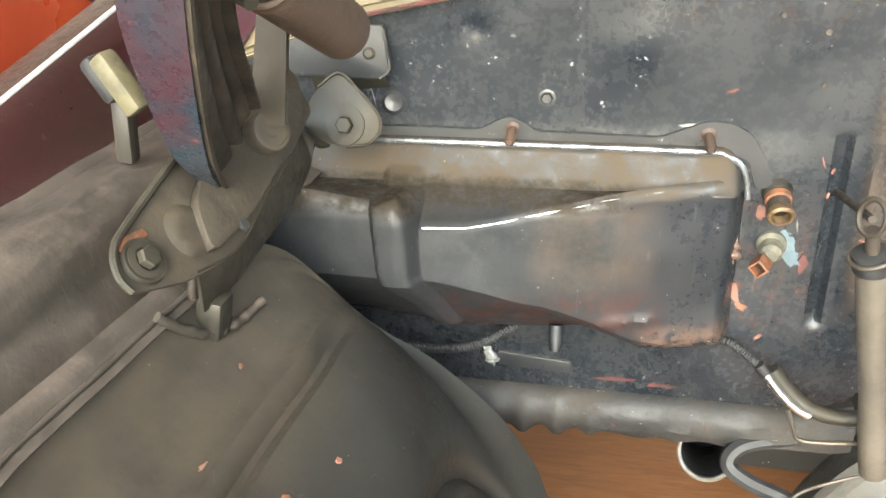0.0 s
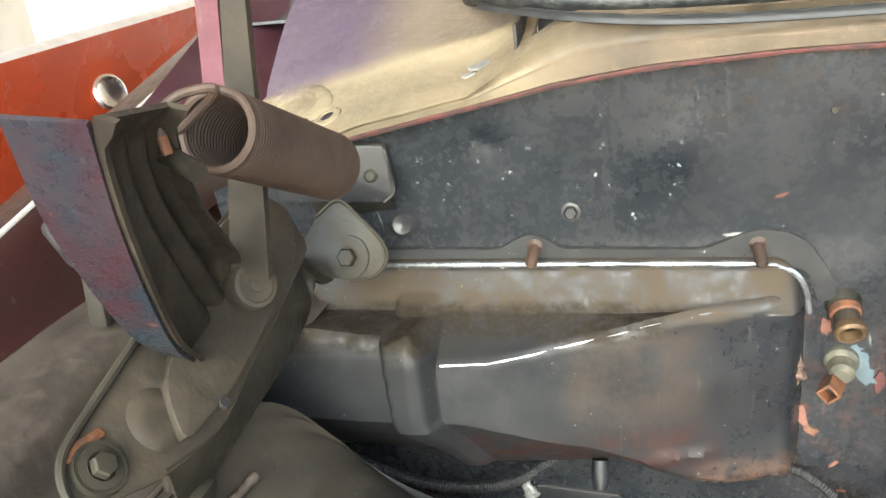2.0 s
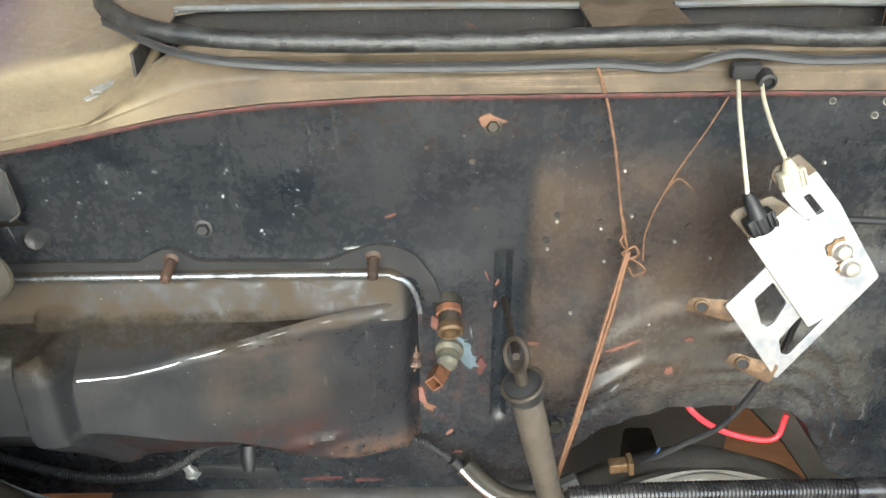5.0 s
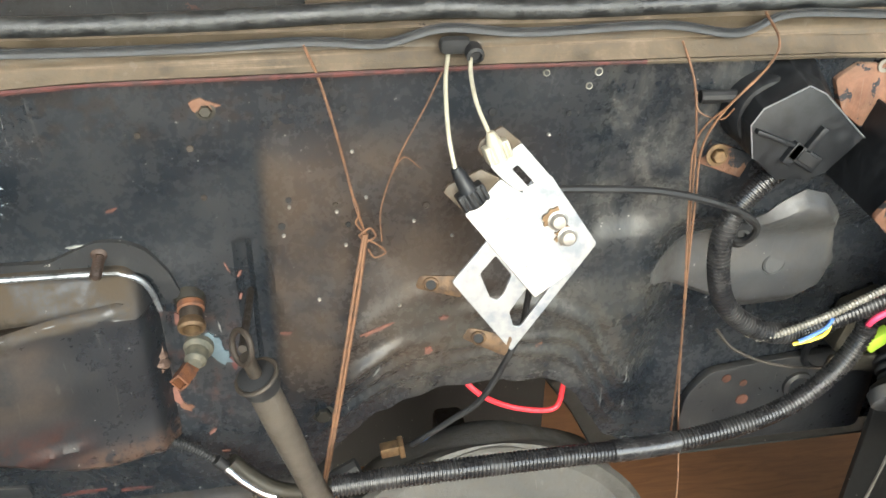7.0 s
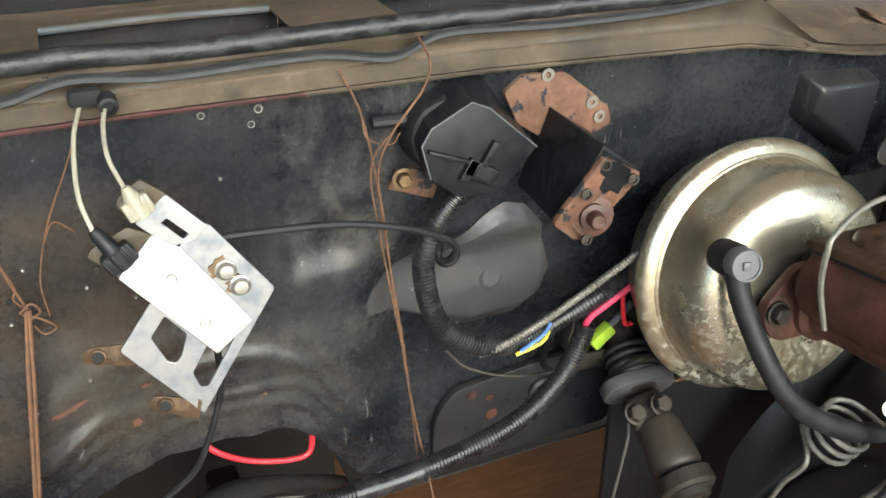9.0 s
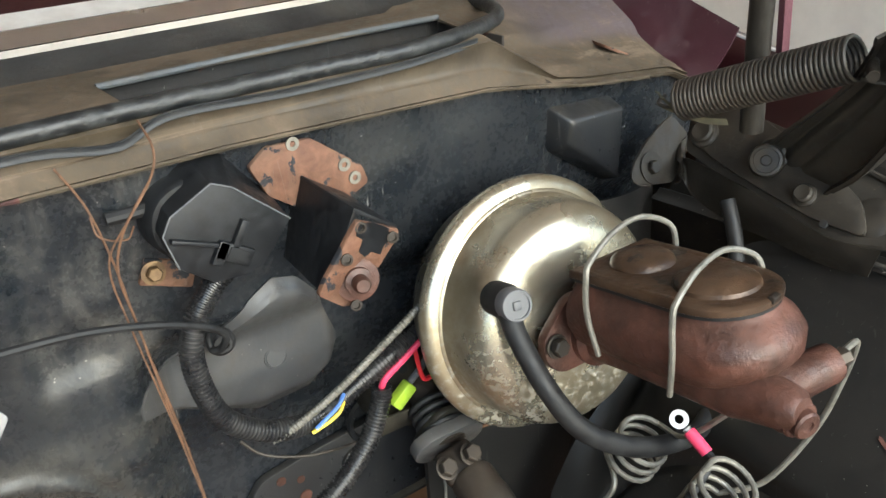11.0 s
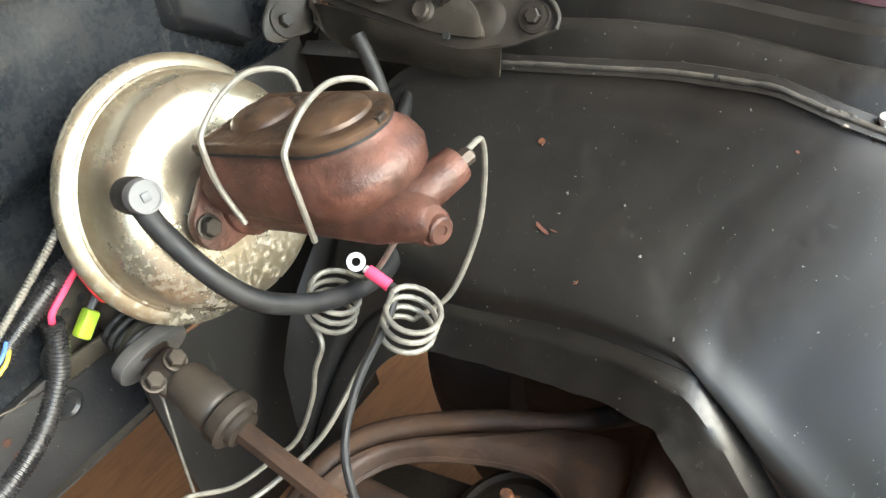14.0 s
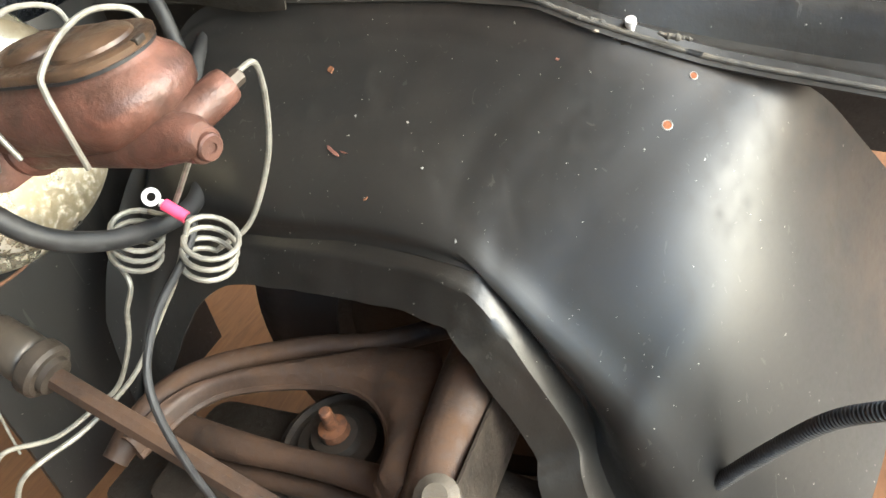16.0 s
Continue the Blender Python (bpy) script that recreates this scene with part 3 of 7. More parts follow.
LIP = [(-0.42, 0.885), (-0.33, 0.918), (-0.259, 0.941), (-0.218, 0.949), (-0.147, 0.963), (-0.085, 0.976), (-0.009, 0.986), (0.096, 0.992), (0.43, 0.993),
       (0.735, 0.990), (0.846, 0.986), (0.95, 0.982), (1.02, 0.979), (1.09, 0.968), (1.178, 0.952), (1.318, 0.937), (1.40, 0.90)]
FOOT = [(-0.42, 0.50), (0.22, 0.50), (0.255, 0.51), (0.274, 0.532), (0.29, 0.55), (0.307, 0.567), (0.325, 0.581), (0.346, 0.592), (0.375, 0.602), (0.408, 0.608), (0.44, 0.610),
        (0.473, 0.609), (0.505, 0.605), (0.534, 0.597), (0.552, 0.58), (0.566, 0.554), (0.585, 0.52), (0.602, 0.49), (0.64, 0.465), (1.40, 0.455)]
CREASE = [(-0.42, 0.60), (0.19, 0.60), (0.244, 0.628), (0.28, 0.668), (0.315, 0.70), (0.344, 0.72), (0.40, 0.728), (0.66, 0.73), (1.40, 0.73)]
DENTS = [(-0.145, 0.925, 0.012, 0.004), (0.02, 0.91, 0.03, -0.003), (0.19, 0.90, 0.03, 0.003), (0.33, 0.80, 0.025, 0.004), (0.38, 0.86, 0.04, -0.003), (0.28, 0.79, 0.03, 0.003),
         (0.47, 0.90, 0.03, 0.003), (0.98, 0.95, 0.03, 0.003), (0.60, 0.87, 0.025, -0.005), (0.58, 0.83, 0.02, 0.004), (0.55, 0.80, 0.03, -0.003)]


def firewall_y(x, z):
    y = 0.832 - 0.11 * max(z - 0.83, 0)
    low = max(interp(x, CREASE) - z, 0)
    y += 0.19 * low - 0.004 * math.exp(-(((low - 0.03) / 0.014) ** 2)) * smooth(0.25, 0.30, x) * smooth(0.70, 0.64, x)
    y += 0.030 * smooth(0.60, 0.66, x) * smooth(0.82, 0.77, z) * smooth(0.46, 0.64, z)
    y -= 0.0075 * smooth(0.216, 0.234, x) * smooth(0.99, 0.84, z) * smooth(0.62, 0.66, z) * smooth(0.44, 0.38, x)
    y -= 0.0030 * math.exp(-(((x - 0.240 - 0.01 * math.sin(z * 30)) / 0.007) ** 2)) * smooth(0.93, 0.88, z) * smooth(0.70, 0.76, z)
    y += 0.0055 * smooth(0.533, 0.543, x) * smooth(0.64, 0.60, x) * smooth(0.79, 0.82, z)
    y += 0.009 * math.exp(-(((x - 0.203) / 0.006) ** 4)) * smooth(0.612, 0.625, z) * smooth(0.832, 0.82, z)
    for dx, dz, r, d in DENTS:
        y += d * math.exp(-((x - dx) ** 2 + (z - dz) ** 2) / (r * r))
    near = smooth(0.10, 0.0, z - interp(x, FOOT)) * smooth(0.26, 0.34, x) * smooth(0.66, 0.60, x)
    fan = math.atan2(z - 0.40, x - 0.44)
    rad = math.hypot(z - 0.40, x - 0.44)
    y += near * (0.007 * noise.noise(V(fan * 7, rad * 5, 2)) + 0.0035 * math.sin(150 * rad + 5 * fan) * noise.noise(V(x * 7, z * 7, 4)) + wobble(x, z, 3, 26, 0.005))
    d = z - interp(x, FOOT)
    fold = smooth(0.25, 0.31, x) * smooth(0.67, 0.60, x)
    for at, w, h in ((0.108, 0.011, 0.011), (0.072, 0.008, 0.008), (0.038, 0.009, 0.009), (0.150, 0.016, 0.006)):
        at += 0.022 * noise.noise(V(x * 7, at * 40, 1))
        y -= fold * h * (0.6 + noise.noise(V(x * 9, at * 20, 6))) * math.exp(-((d - at) / w) ** 2)
    return y + wobble(x, 0.0, z, 7, 0.0035) + wobble(x, 9.0, z, 16, 0.0012) + wobble(x, 4.0, z, 30, 0.0006)


def firewall_place(u, v):
    z0, z1 = interp(u, FOOT), interp(u, LIP)
    z = z0 + (z1 - z0) * v
    return V(u, firewall_y(u, z), z)


part("firewall", sheet(firewall_place, span(-0.42, 1.40, 300), span(0, 1, 120), 0.003), firewall_paint, car, "black firewall, dusty and chipped, with wrinkled tunnel flare")

# rolled lower edge of the toe board
def roll_place(u, v):
    a = radians(-60 + 200 * v)
    r = 0.028 + wobble(u, v, 0, 18, 0.003) + 0.0050 * abs(math.sin(u * 78)) ** 3 * smooth(0.0, -0.03, u) + 0.003 * noise.noise(V(u * 35, v * 3, 8)) * smooth(-0.05, -0.12, u)
    return V(u, firewall_y(u, 0.505) + 0.012 - r * math.sin(a) * 0.9, 0.492 - r * 0.9 + r * math.cos(a) + wobble(u, v, 3, 30, 0.003))


part("toe_board_edge", sheet(roll_place, span(-0.24, 0.27, 90), span(0, 1, 14), 0.002), toe_paint, car, "rolled and dented lower edge of the toe board")


SLOTS = [(-0.105, 0.275), (0.365, 0.566), (0.668, 1.06)]


def cowl_place(u, v):
    """v runs 0 to 1 up the face, 1 to 2 back over the top."""
    lip = interp(u, LIP)
    e = max(abs(u - 0.4855) - 0.50, 0)
    top = 1.024 - 0.62 * max(e - 0.05, 0) - 1.0 * max(e - 0.16, 0)
    ys = 0.812
    if v <= 1:
        t = v
        y = 0.803 + (ys - 0.803) * t + 0.008 * math.sin(math.pi * t) + 0.004 * smooth(0.36, 0.44, t) * (1 - t)
        z = lip + (max(top, lip + 0.006) - lip) * t
        if t == 0:
            y, z = 0.812, lip - 0.006
        return V(u, y, z + wobble(u, t, 1, 14, 0.0018) * math.sin(math.pi * t))
    t = v - 1
    y = ys + 0.20 * t
    rise = max(top, lip + 0.006)
    z = rise + min(t * 8, 1) * 0.007 + (1.031 - rise) * smooth(0.0, 1.2, t) * (1 if e > 0.05 else 0)
    z += 0.009 * smooth(0.895, 0.910, y + 0.10 * max(0.26 - e, 0)) * smooth(0.06, 0.14, e)
    return V(u, y, z)


us = sorted(set([round(a, 4) for a in span(-0.385, 1.356, 146)] + [s for pair in SLOTS for s in pair]))
vs = [0, 0.02, 0.06, 0.12, 0.25, 0.35, 0.38, 0.41, 0.45, 0.55, 0.7, 0.85, 1.0, 1.03, 1.07, 1.12, 1.165, 1.21, 1.28, 1.35, 1.40, 1.43, 1.46, 1.5, 1.56, 1.63, 1.72, 1.85, 2.0]
part("cowl_panel", sheet(cowl_place, us, vs, 0.0025, lambda u, v: not (1.165 < v < 1.63 and any(a < u < b for a, b in SLOTS))), tan_cowl, car, "dusty tan cowl panel with long air slots")
for a, b, mm, lab in ((-0.30, 0.56, red_sealer, "red-brown seam sealer along the cowl lip"), (0.56, 1.27, tan_cowl, "dusty brown seam along the cowl lip")):
    part("cowl_seam", tube([V(u, 0.803, interp(u, LIP) - 0.002) for u in span(a, b, 34)], lambda i, f: 0.0021 + 0.0010 * noise.noise(V(i * 0.7, a, 3)), 6, 2), mm, car, lab)
for a, b in SLOTS:
    part("slot_edge", tube([V(a, 0.94, 1.030), V((a + b) / 2, 0.9415, 1.031), V(b, 0.94, 1.030)], 0.0035, 8, 8), grey_cowl, car, "pale blue-grey rolled edge of the air slot")
    for end in (a - 0.012, b + 0.012):
        part("plenum_end", block((0.003, 0.118, 0.090), pose(end, 0.896, 0.975), 0.0005), toe_paint, car, "dark end of the plenum")
    part("plenum", sheet(lambda u, v: V(a - 0.01 + (b - a + 0.02) * u, *((0.835 + 0.12 * v * 2, 0.93) if v < 0.5 else (0.955, 0.93 + 0.095 * (v - 0.5) * 2))), span(0, 1, 20), span(0, 1, 10), 0.002), toe_paint, car, "dark plenum below the air slot")
part("rear_ledge", sheet(lambda u, v: V(u, 1.012 + 0.10 * v, 1.018 + 0.02 * v - 0.012 * math.sin(math.pi * v)), span(-0.5, 1.5, 40), span(0, 1, 8), 0.003), black_paint, car, "black ledge at the foot of the windscreen")
part("windscreen_trim", sheet(lambda u, v: V(u, 1.112 + 0.05 * v, 1.040 + 0.022 * math.sin(math.pi * (0.1 + 0.8 * v))), span(-0.5, 1.5, 40), span(0, 1, 10), 0.002), chrome, car, "bright windscreen moulding")
part("trim_band", sheet(lambda u, v: V(u, 1.165 + 0.07 * v, 1.045 + 0.02 * v), span(-0.5, 1.5, 40), span(0, 1, 4), 0.003), white_metal, car, "silver band above the moulding")
part("dashboard_panel", sheet(lambda u, v: V(u, 1.236 + 0.5 * v, 1.065 + 0.25 * v), span(-0.5, 1.5, 20), span(0, 1, 6), 0.004), maroon, car, "dull maroon panel behind the trim")

# ---- inner fenders and rails (right-hand one first, then its mirror image) ----
TOP = [(0.735, 1.045, 0.47), (0.73, 1.085, 0.54), (0.715, 1.145, 0.61), (0.69, 1.20, 0.665), (0.665, 1.27, 0.75), (0.60, 1.288, 0.783), (0.50, 1.288, 0.785), (0.32, 1.303, 0.784), (0.226, 1.298, 0.777), (0.16, 1.304, 0.763),
       (0.108, 1.312, 0.738), (0.045, 1.326, 0.709), (-0.027, 1.353, 0.674), (-0.086, 1.424, 0.564), (-0.16, 1.55, 0.389)]
FOLD = [(0.70, 1.00, 0.36), (0.69, 1.03, 0.41), (0.675, 1.06, 0.46), (0.65, 1.085, 0.51), (0.61, 1.10, 0.555), (0.55, 1.105, 0.585), (0.46, 1.100, 0.600), (0.38, 1.095, 0.610), (0.30, 1.088, 0.614), (0.235, 1.080, 0.607),
        (0.198, 1.072, 0.575), (0.165, 1.068, 0.516), (0.128, 1.066, 0.432), (0.105, 1.040, 0.355), (0.0, 1.03, 0.05)]
RAIL = [(-0.80, 1.290, 0.784), (-0.50, 1.290, 0.789), (-0.32, 1.303, 0.790), (-0.226, 1.298, 0.787), (-0.17, 1.296, 0.767), (-0.12, 1.306, 0.746), (-0.07, 1.318, 0.724), (-0.018, 1.326, 0.710), (0.031, 1.331, 0.699), (0.08, 1.334, 0.690), (0.20, 1.34, 0.666), (0.60, 1.36, 0.60)]


def along(table, s):
    """A point of a table of (y, x, z) at the fraction s."""
    k = s * (len(table) - 1)
    i = min(int(k), len(table) - 2)
    pts = [Vector((p[1], p[0], p[2])) for p in table]
    a, b, c, d = pts[max(i - 1, 0)], pts[i], pts[i + 1], pts[min(i + 2, len(pts) - 1)]
    t = k - i
    return 0.5 * ((2 * b) + (c - a) * t + (2 * a - 5 * b + 4 * c - d) * t * t + (3 * b - a - 3 * c + d) * t ** 3)


# how far the inner fender swells out of its chord, and forward, along its length
UPPER = [(4, -0.013), (6, -0.0433), (8, -0.0319), (9, -0.0106), (10, 0.0216), (11, 0.0492), (12, 0.0617), (13, 0.0604), (14, 0.0545)]
LOWER = [(4, 0.0496), (6, 0.0662), (8, 0.0328), (9, 0.0131), (10, 0.023), (11, 0.055), (12, 0.1028), (13, 0.1431), (14, 0.1859)]
UPPER_PUSH = [(2, 0.0), (6, 0.0528), (8, 0.0505), (9, 0.047), (10, 0.0421), (11, 0.0339), (12, 0.0185), (13, -0.0026), (14, -0.0182)]
LOWER_PUSH = [(2, 0.0), (6, 0.1095), (8, 0.1046), (9, 0.0962), (10, 0.078), (11, 0.0444), (12, -0.0122), (13, -0.0827), (14, -0.1561)]


def apron_place(s, v):
    a, c = along(TOP, s), along(FOLD, s)
    k = s * (len(TOP) - 1)
    d = a - c
    n = V(-d.z, 0, d.x).normalized()
    start = smooth(0.5, 5.0, k)
    m1 = a.lerp(c, 0.33) + n * interp(k, UPPER) * start + V(0, interp(k, UPPER_PUSH), 0)
    m2 = a.lerp(c, 0.67) + n * interp(k, LOWER) * start + V(0, interp(k, LOWER_PUSH), 0)
    p = a * (1 - v) ** 3 + m1 * 3 * v * (1 - v) ** 2 + m2 * 3 * v * v * (1 - v) + c * v ** 3
    p.z += 0.0040 * (math.exp(-((v - 0.10) / 0.025) ** 2) + 0.7 * math.exp(-((v - 0.20) / 0.03) ** 2)) * smooth(0.66, 0.50, s) * smooth(0.20, 0.30, s)
    turn = smooth(8.3, 10.3, k)
    p.x += (0.010 + 0.016 * turn) * smooth(0.90, 0.99, v) - 0.008 * turn * math.exp(-((v - 0.86) / 0.05) ** 2)
    return p + V(wobble(p.x, p.y, p.z, 6, 0.003), 0, wobble(p.y, p.x, p.z, 11, 0.0012))


def dented_apron(s, v):
    """The other side's inner fender, with creased dents along its crown."""
    p = apron_place(s, v)
    lift = 0.007 * math.exp(-((v - 0.36 - 0.05 * s) / 0.028) ** 2) + 0.006 * math.exp(-((v - 0.52 + 0.10 * s) / 0.022) ** 2) - 0.006 * math.exp(-((v - 0.44) / 0.03) ** 2)
    return p + V(-0.4, 0, 1) * lift * smooth(0.30, 0.42, s) * smooth(0.80, 0.62, s)


def flange_place(s, v):
    c = along(FOLD, s)
    ahead, behind = along(FOLD, min(s + 0.01, 1)), along(FOLD, max(s - 0.01, 0))
    way = (ahead - behind).normalized()
    inward = V(1, 0, 0).cross(way).normalized()
    if inward.dot(V(c.x, 0.37, 0.25) - c) < 0:
        inward = -inward
    front = smooth(8.3, 10.3, s * (len(FOLD) - 1))
    p = c + V(0.010 + 0.016 * front, 0, 0) - V(0.010 + 0.016 * front, 0, 0) * smooth(0.02, 0.16, v) - V(0.020 * v, 0, 0) + inward * 0.050 * v
    return p + V(wobble(p.x, p.y, p.z, 28, 0.003) + wobble(p.z, p.x, p.y, 70, 0.0012), 0, wobble(p.y, p.z, p.x, 34, 0.002)) * smooth(0.1, 0.3, v)


LEFT_RAIL = [(-0.01, -0.004), (0.0, 0.0), (0.008, 0.008), (0.016, 0.010), (0.021, 0.000), (0.025, -0.010), (0.035, -0.012), (0.043, -0.003), (0.047, 0.006), (0.053, 0.010), (0.0565, 0.026), (0.060, 0.042), (0.066, 0.052), (0.075, 0.058), (0.092, 0.063), (0.110, 0.061), (0.122, 0.060), (0.130, 0.058), (0.14, 0.064)]


def left_rail(y, w):
    p = rail_place(y, w)
    return V(p.x, y, rail_place(y, 0.0).z + interp(w, LEFT_RAIL) + 0.0012 * noise.noise(V(y * 12, w * 60, 1)))


def rail_place(y, w):
    """w: metres outward across the gutter and the ribbed fender flange."""
    x0, z0 = interp(-y, [(p[0], p[1]) for p in RAIL]), interp(-y, [(p[0], p[2]) for p in RAIL])
    h = interp(w, [(-0.01, -0.004), (0.0, 0.0), (0.008, 0.006), (0.016, 0.002), (0.028, -0.004), (0.040, 0.022), (0.052, 0.030), (0.060, 0.026), (0.066, 0.018), (0.076, 0.020), (0.086, 0.044), (0.096, 0.049), (0.104, 0.041), (0.112, 0.041), (0.122, 0.058), (0.14, 0.064)])
    h += 0.0015 * noise.noise(V(y * 12, w * 60, 1))
    ribs = interp(-y, [(-0.80, 0.786), (-0.40, 0.789), (-0.30, 0.780), (0.03, 0.726), (0.20, 0.702), (0.60, 0.645)])
    z0 += (ribs - z0) * smooth(0.014, 0.045, w)
    return V(x0 + w, y, z0 + h)


def fender_skin(y, v):
    """From the rail up to the crown, then over and down outside."""
    p = rail_place(y, 0.14)
    crown = max(0.769 + 0.207 * y, p.z + 0.015)
    x = interp(v, [(0, 0), (0.30, 0.040), (0.38, 0.058), (0.46, 0.075), (0.7, 0.20), (1, 0.30)])
    z = p.z + (crown - p.z) * smooth(0.0, 0.42, v) - 0.02 * smooth(0.45, 0.6, v) - 0.42 * max(v - 0.55, 0) ** 2 * 5
    return V(p.x + x, y, z)


def build_side(mirror):
    def put(name, bm, mat, label):
        return part(name, flip_mesh(bm) if mirror else bm, mat, car, label)
    put("inner_fender", sheet(dented_apron if mirror else apron_place, span(0, 1, 90), span(0, 1, 40), 0.002), apron_paint, "smooth black inner fender with scratches and rusty chips")
    put("inner_fender_flange", sheet(flange_place, span(0, 1, 90), [0, 0.06, 0.12, 0.18, 0.25, 0.35, 0.5, 0.62, 0.75, 0.88, 1], 0.002), rail_paint, "upright dusty flange round the suspension opening")
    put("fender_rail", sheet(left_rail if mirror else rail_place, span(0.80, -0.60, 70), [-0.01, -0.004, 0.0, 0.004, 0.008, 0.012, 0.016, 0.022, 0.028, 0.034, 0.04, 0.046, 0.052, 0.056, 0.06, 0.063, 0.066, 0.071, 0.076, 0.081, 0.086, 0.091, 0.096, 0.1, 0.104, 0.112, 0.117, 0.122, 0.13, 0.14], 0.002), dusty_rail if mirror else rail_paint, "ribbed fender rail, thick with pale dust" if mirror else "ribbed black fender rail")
    if not mirror:
        put("overspray_band", sheet(lambda y, w: rail_place(y, w) + V(-0.001, 0, 0.0022), span(0.55, -0.45, 50), [0.121, 0.124, 0.127, 0.130, 0.133], 0.0008), maroon_streaked, "maroon overspray along the rail's top rib")
    put("fender", sheet(fender_skin, span(1.70, -0.60, 46), [0, 0.08, 0.15, 0.22, 0.3, 0.34, 0.38, 0.42, 0.46, 0.52, 0.6, 0.7, 0.8, 0.9, 1], 0.002), maroon, "dark glossy maroon outer fender")
    put("fender_liner", sheet(lambda y, v: fender_skin(y, v) - V(0, 0, 0.012), span(0.79, -0.60, 30), [0.0, 0.15, 0.3, 0.38, 0.46, 0.6, 0.75, 0.9, 1], 0.002), toe_paint, "dark undercoat inside the fender")
    put("fender_trim", tube([fender_skin(y, 0.42) + V(0.002, 0, 0.001) for y in span(1.60, 0.0, 30)], 0.0030, 8, 2), white_metal, "bright trim along the fender's crown")
    if not mirror:
        put("toe_side", block((0.34, 0.008, 0.40), pose(1.075, 0.805, 0.43), 0.001), apron_paint, "dark splash panel below the firewall")
    # Added panel fills the gap behind the fender with darkness.
    put("gap_panel", block((0.01, 0.24, 0.50), pose(1.345, 0.775, 0.545), 0.002), apron_paint, "added dark panel that closes the gap behind the inner fender")


build_side(False)
build_side(True)

for m_ in (False, True):
    side_wall = sheet(lambda u, v: V(1.354 + 0.085 * v ** 0.8, 0.80 + 0.36 * u, 0.905 + 0.12 * u + 0.035 * v + 0.03 * v * v), span(0, 1, 14), span(0, 1, 8), 0.003)
    part("cowl_side", flip_mesh(side_wall) if m_ else side_wall, maroon_streaked, car, "streaky maroon panel between cowl and fender")

# ---- heater cover ----
heater = thing("heater_cover", "black pressed-steel heater cover, dented, with peeling sealer", "heater box")
RIDGE_Z = [(-0.45, 0.785), (-0.30, 0.778), (-0.235, 0.766), (-0.214, 0.775), (-0.194, 0.746), (-0.15, 0.745), (-0.10, 0.754), (-0.013, 0.773), (0.042, 0.779), (0.10, 0.783), (0.13, 0.784)]
FRONT_Y = [(-0.45, 0.735), (-0.214, 0.742), (-0.15, 0.750), (0.0, 0.776), (0.10, 0.804), (0.13, 0.82)]


CHIN_Z = [(-0.45, 0.70), (-0.24, 0.692), (-0.18, 0.690), (-0.13, 0.676), (-0.073, 0.658), (-0.02, 0.634), (0.02, 0.611), (0.05, 0.605), (0.13, 0.605)]


def heater_place(u, v):
    zr, yf, zc = interp(u, RIDGE_Z), interp(u, FRONT_Y), interp(u, CHIN_Z)
    end = smooth(0.104, 0.122, u)
    ztop = 0.812 - 0.03 * smooth(0.085, 0.122, u) ** 2
    yc = yf - 0.010 * smooth(0.0, -0.15, u)
    prof = [(0.0, ztop, 0.829), (0.06, ztop - 0.002, 0.820), (0.11, ztop - 0.005, 0.8225), (0.16, ztop - 0.008, 0.818), (0.34, 0.776, 0.801), (0.37, 0.772, 0.797), (0.53, zr + 0.003, yf + 0.004), (0.555, zr - 0.003, yf),
            (0.80, zc + 0.004, yc), (0.83, zc - 0.004, yc + 0.006), (0.96, min(zc - 0.005, 0.608 + 0.02 * smooth(-0.1, -0.3, u)), 0.822 - 0.030 * smooth(0.0, -0.2, u)), (1.0, 0.598, 0.850)]
    z = interp(v, [(p[0], p[1]) for p in prof])
    y = interp(v, [(p[0], p[2]) for p in prof])
    lean = 0.12 * max(zc + 0.01 - z, 0) * 4 + 0.10 * max(0.77 - z, 0)
    left, right = -0.238 + lean, -0.203 + lean * 0.7
    y -= 0.015 * smooth(left - 0.004, left + 0.004, u) * smooth(right + 0.008, right - 0.005, u) * smooth(0.606, 0.625, z) * smooth(0.788, 0.770, z)
    y -= 0.0035 * math.exp(-(((z - 0.638) / 0.005) ** 2)) * smooth(-0.02, 0.01, u) * smooth(0.06, 0.03, u)
    y += wobble(u, z, 5, 16, 0.0035) * smooth(0.16, 0.5, v) + wobble(u, z, 2, 40, 0.0008)
    y = y + (0.838 - y) * end
    return V(u, y, z)


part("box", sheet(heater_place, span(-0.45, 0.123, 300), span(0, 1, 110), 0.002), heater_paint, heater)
gasket_line = [(-0.30, 0.806), (-0.30, 0.822), (-0.223, 0.823), (-0.145, 0.822), (-0.128, 0.832), (-0.115, 0.837), (-0.102, 0.832), (-0.088, 0.822), (0.033, 0.820), (0.055, 0.829), (0.076, 0.838), (0.10, 0.836), (0.118, 0.826), (0.135, 0.80), (0.143, 0.775), (0.128, 0.77), (0.118, 0.80), (0.095, 0.808)]
part("gasket", prism(rounded(gasket_line, 0.006), Matrix(((1, 0, 0, 0), (0, 0, -1, 0.8255), (0, 1, 0, 0), (0, 0, 0, 1))), 0.006, 0.0), black_paint, heater, "dusty black mounting flange with two lobes")
# The bead's bright colour carries its highlight.
part("bead", tube([(-0.30, 0.8205, 0.809), (-0.10, 0.8205, 0.8095), (0.07, 0.8205, 0.809), (0.095, 0.8205, 0.806), (0.110, 0.822, 0.797), (0.117, 0.824, 0.782), (0.121, 0.827, 0.760)], 0.0030, 8, 10), heater_bead, heater, "bead round the cover, coloured bright as its highlight")
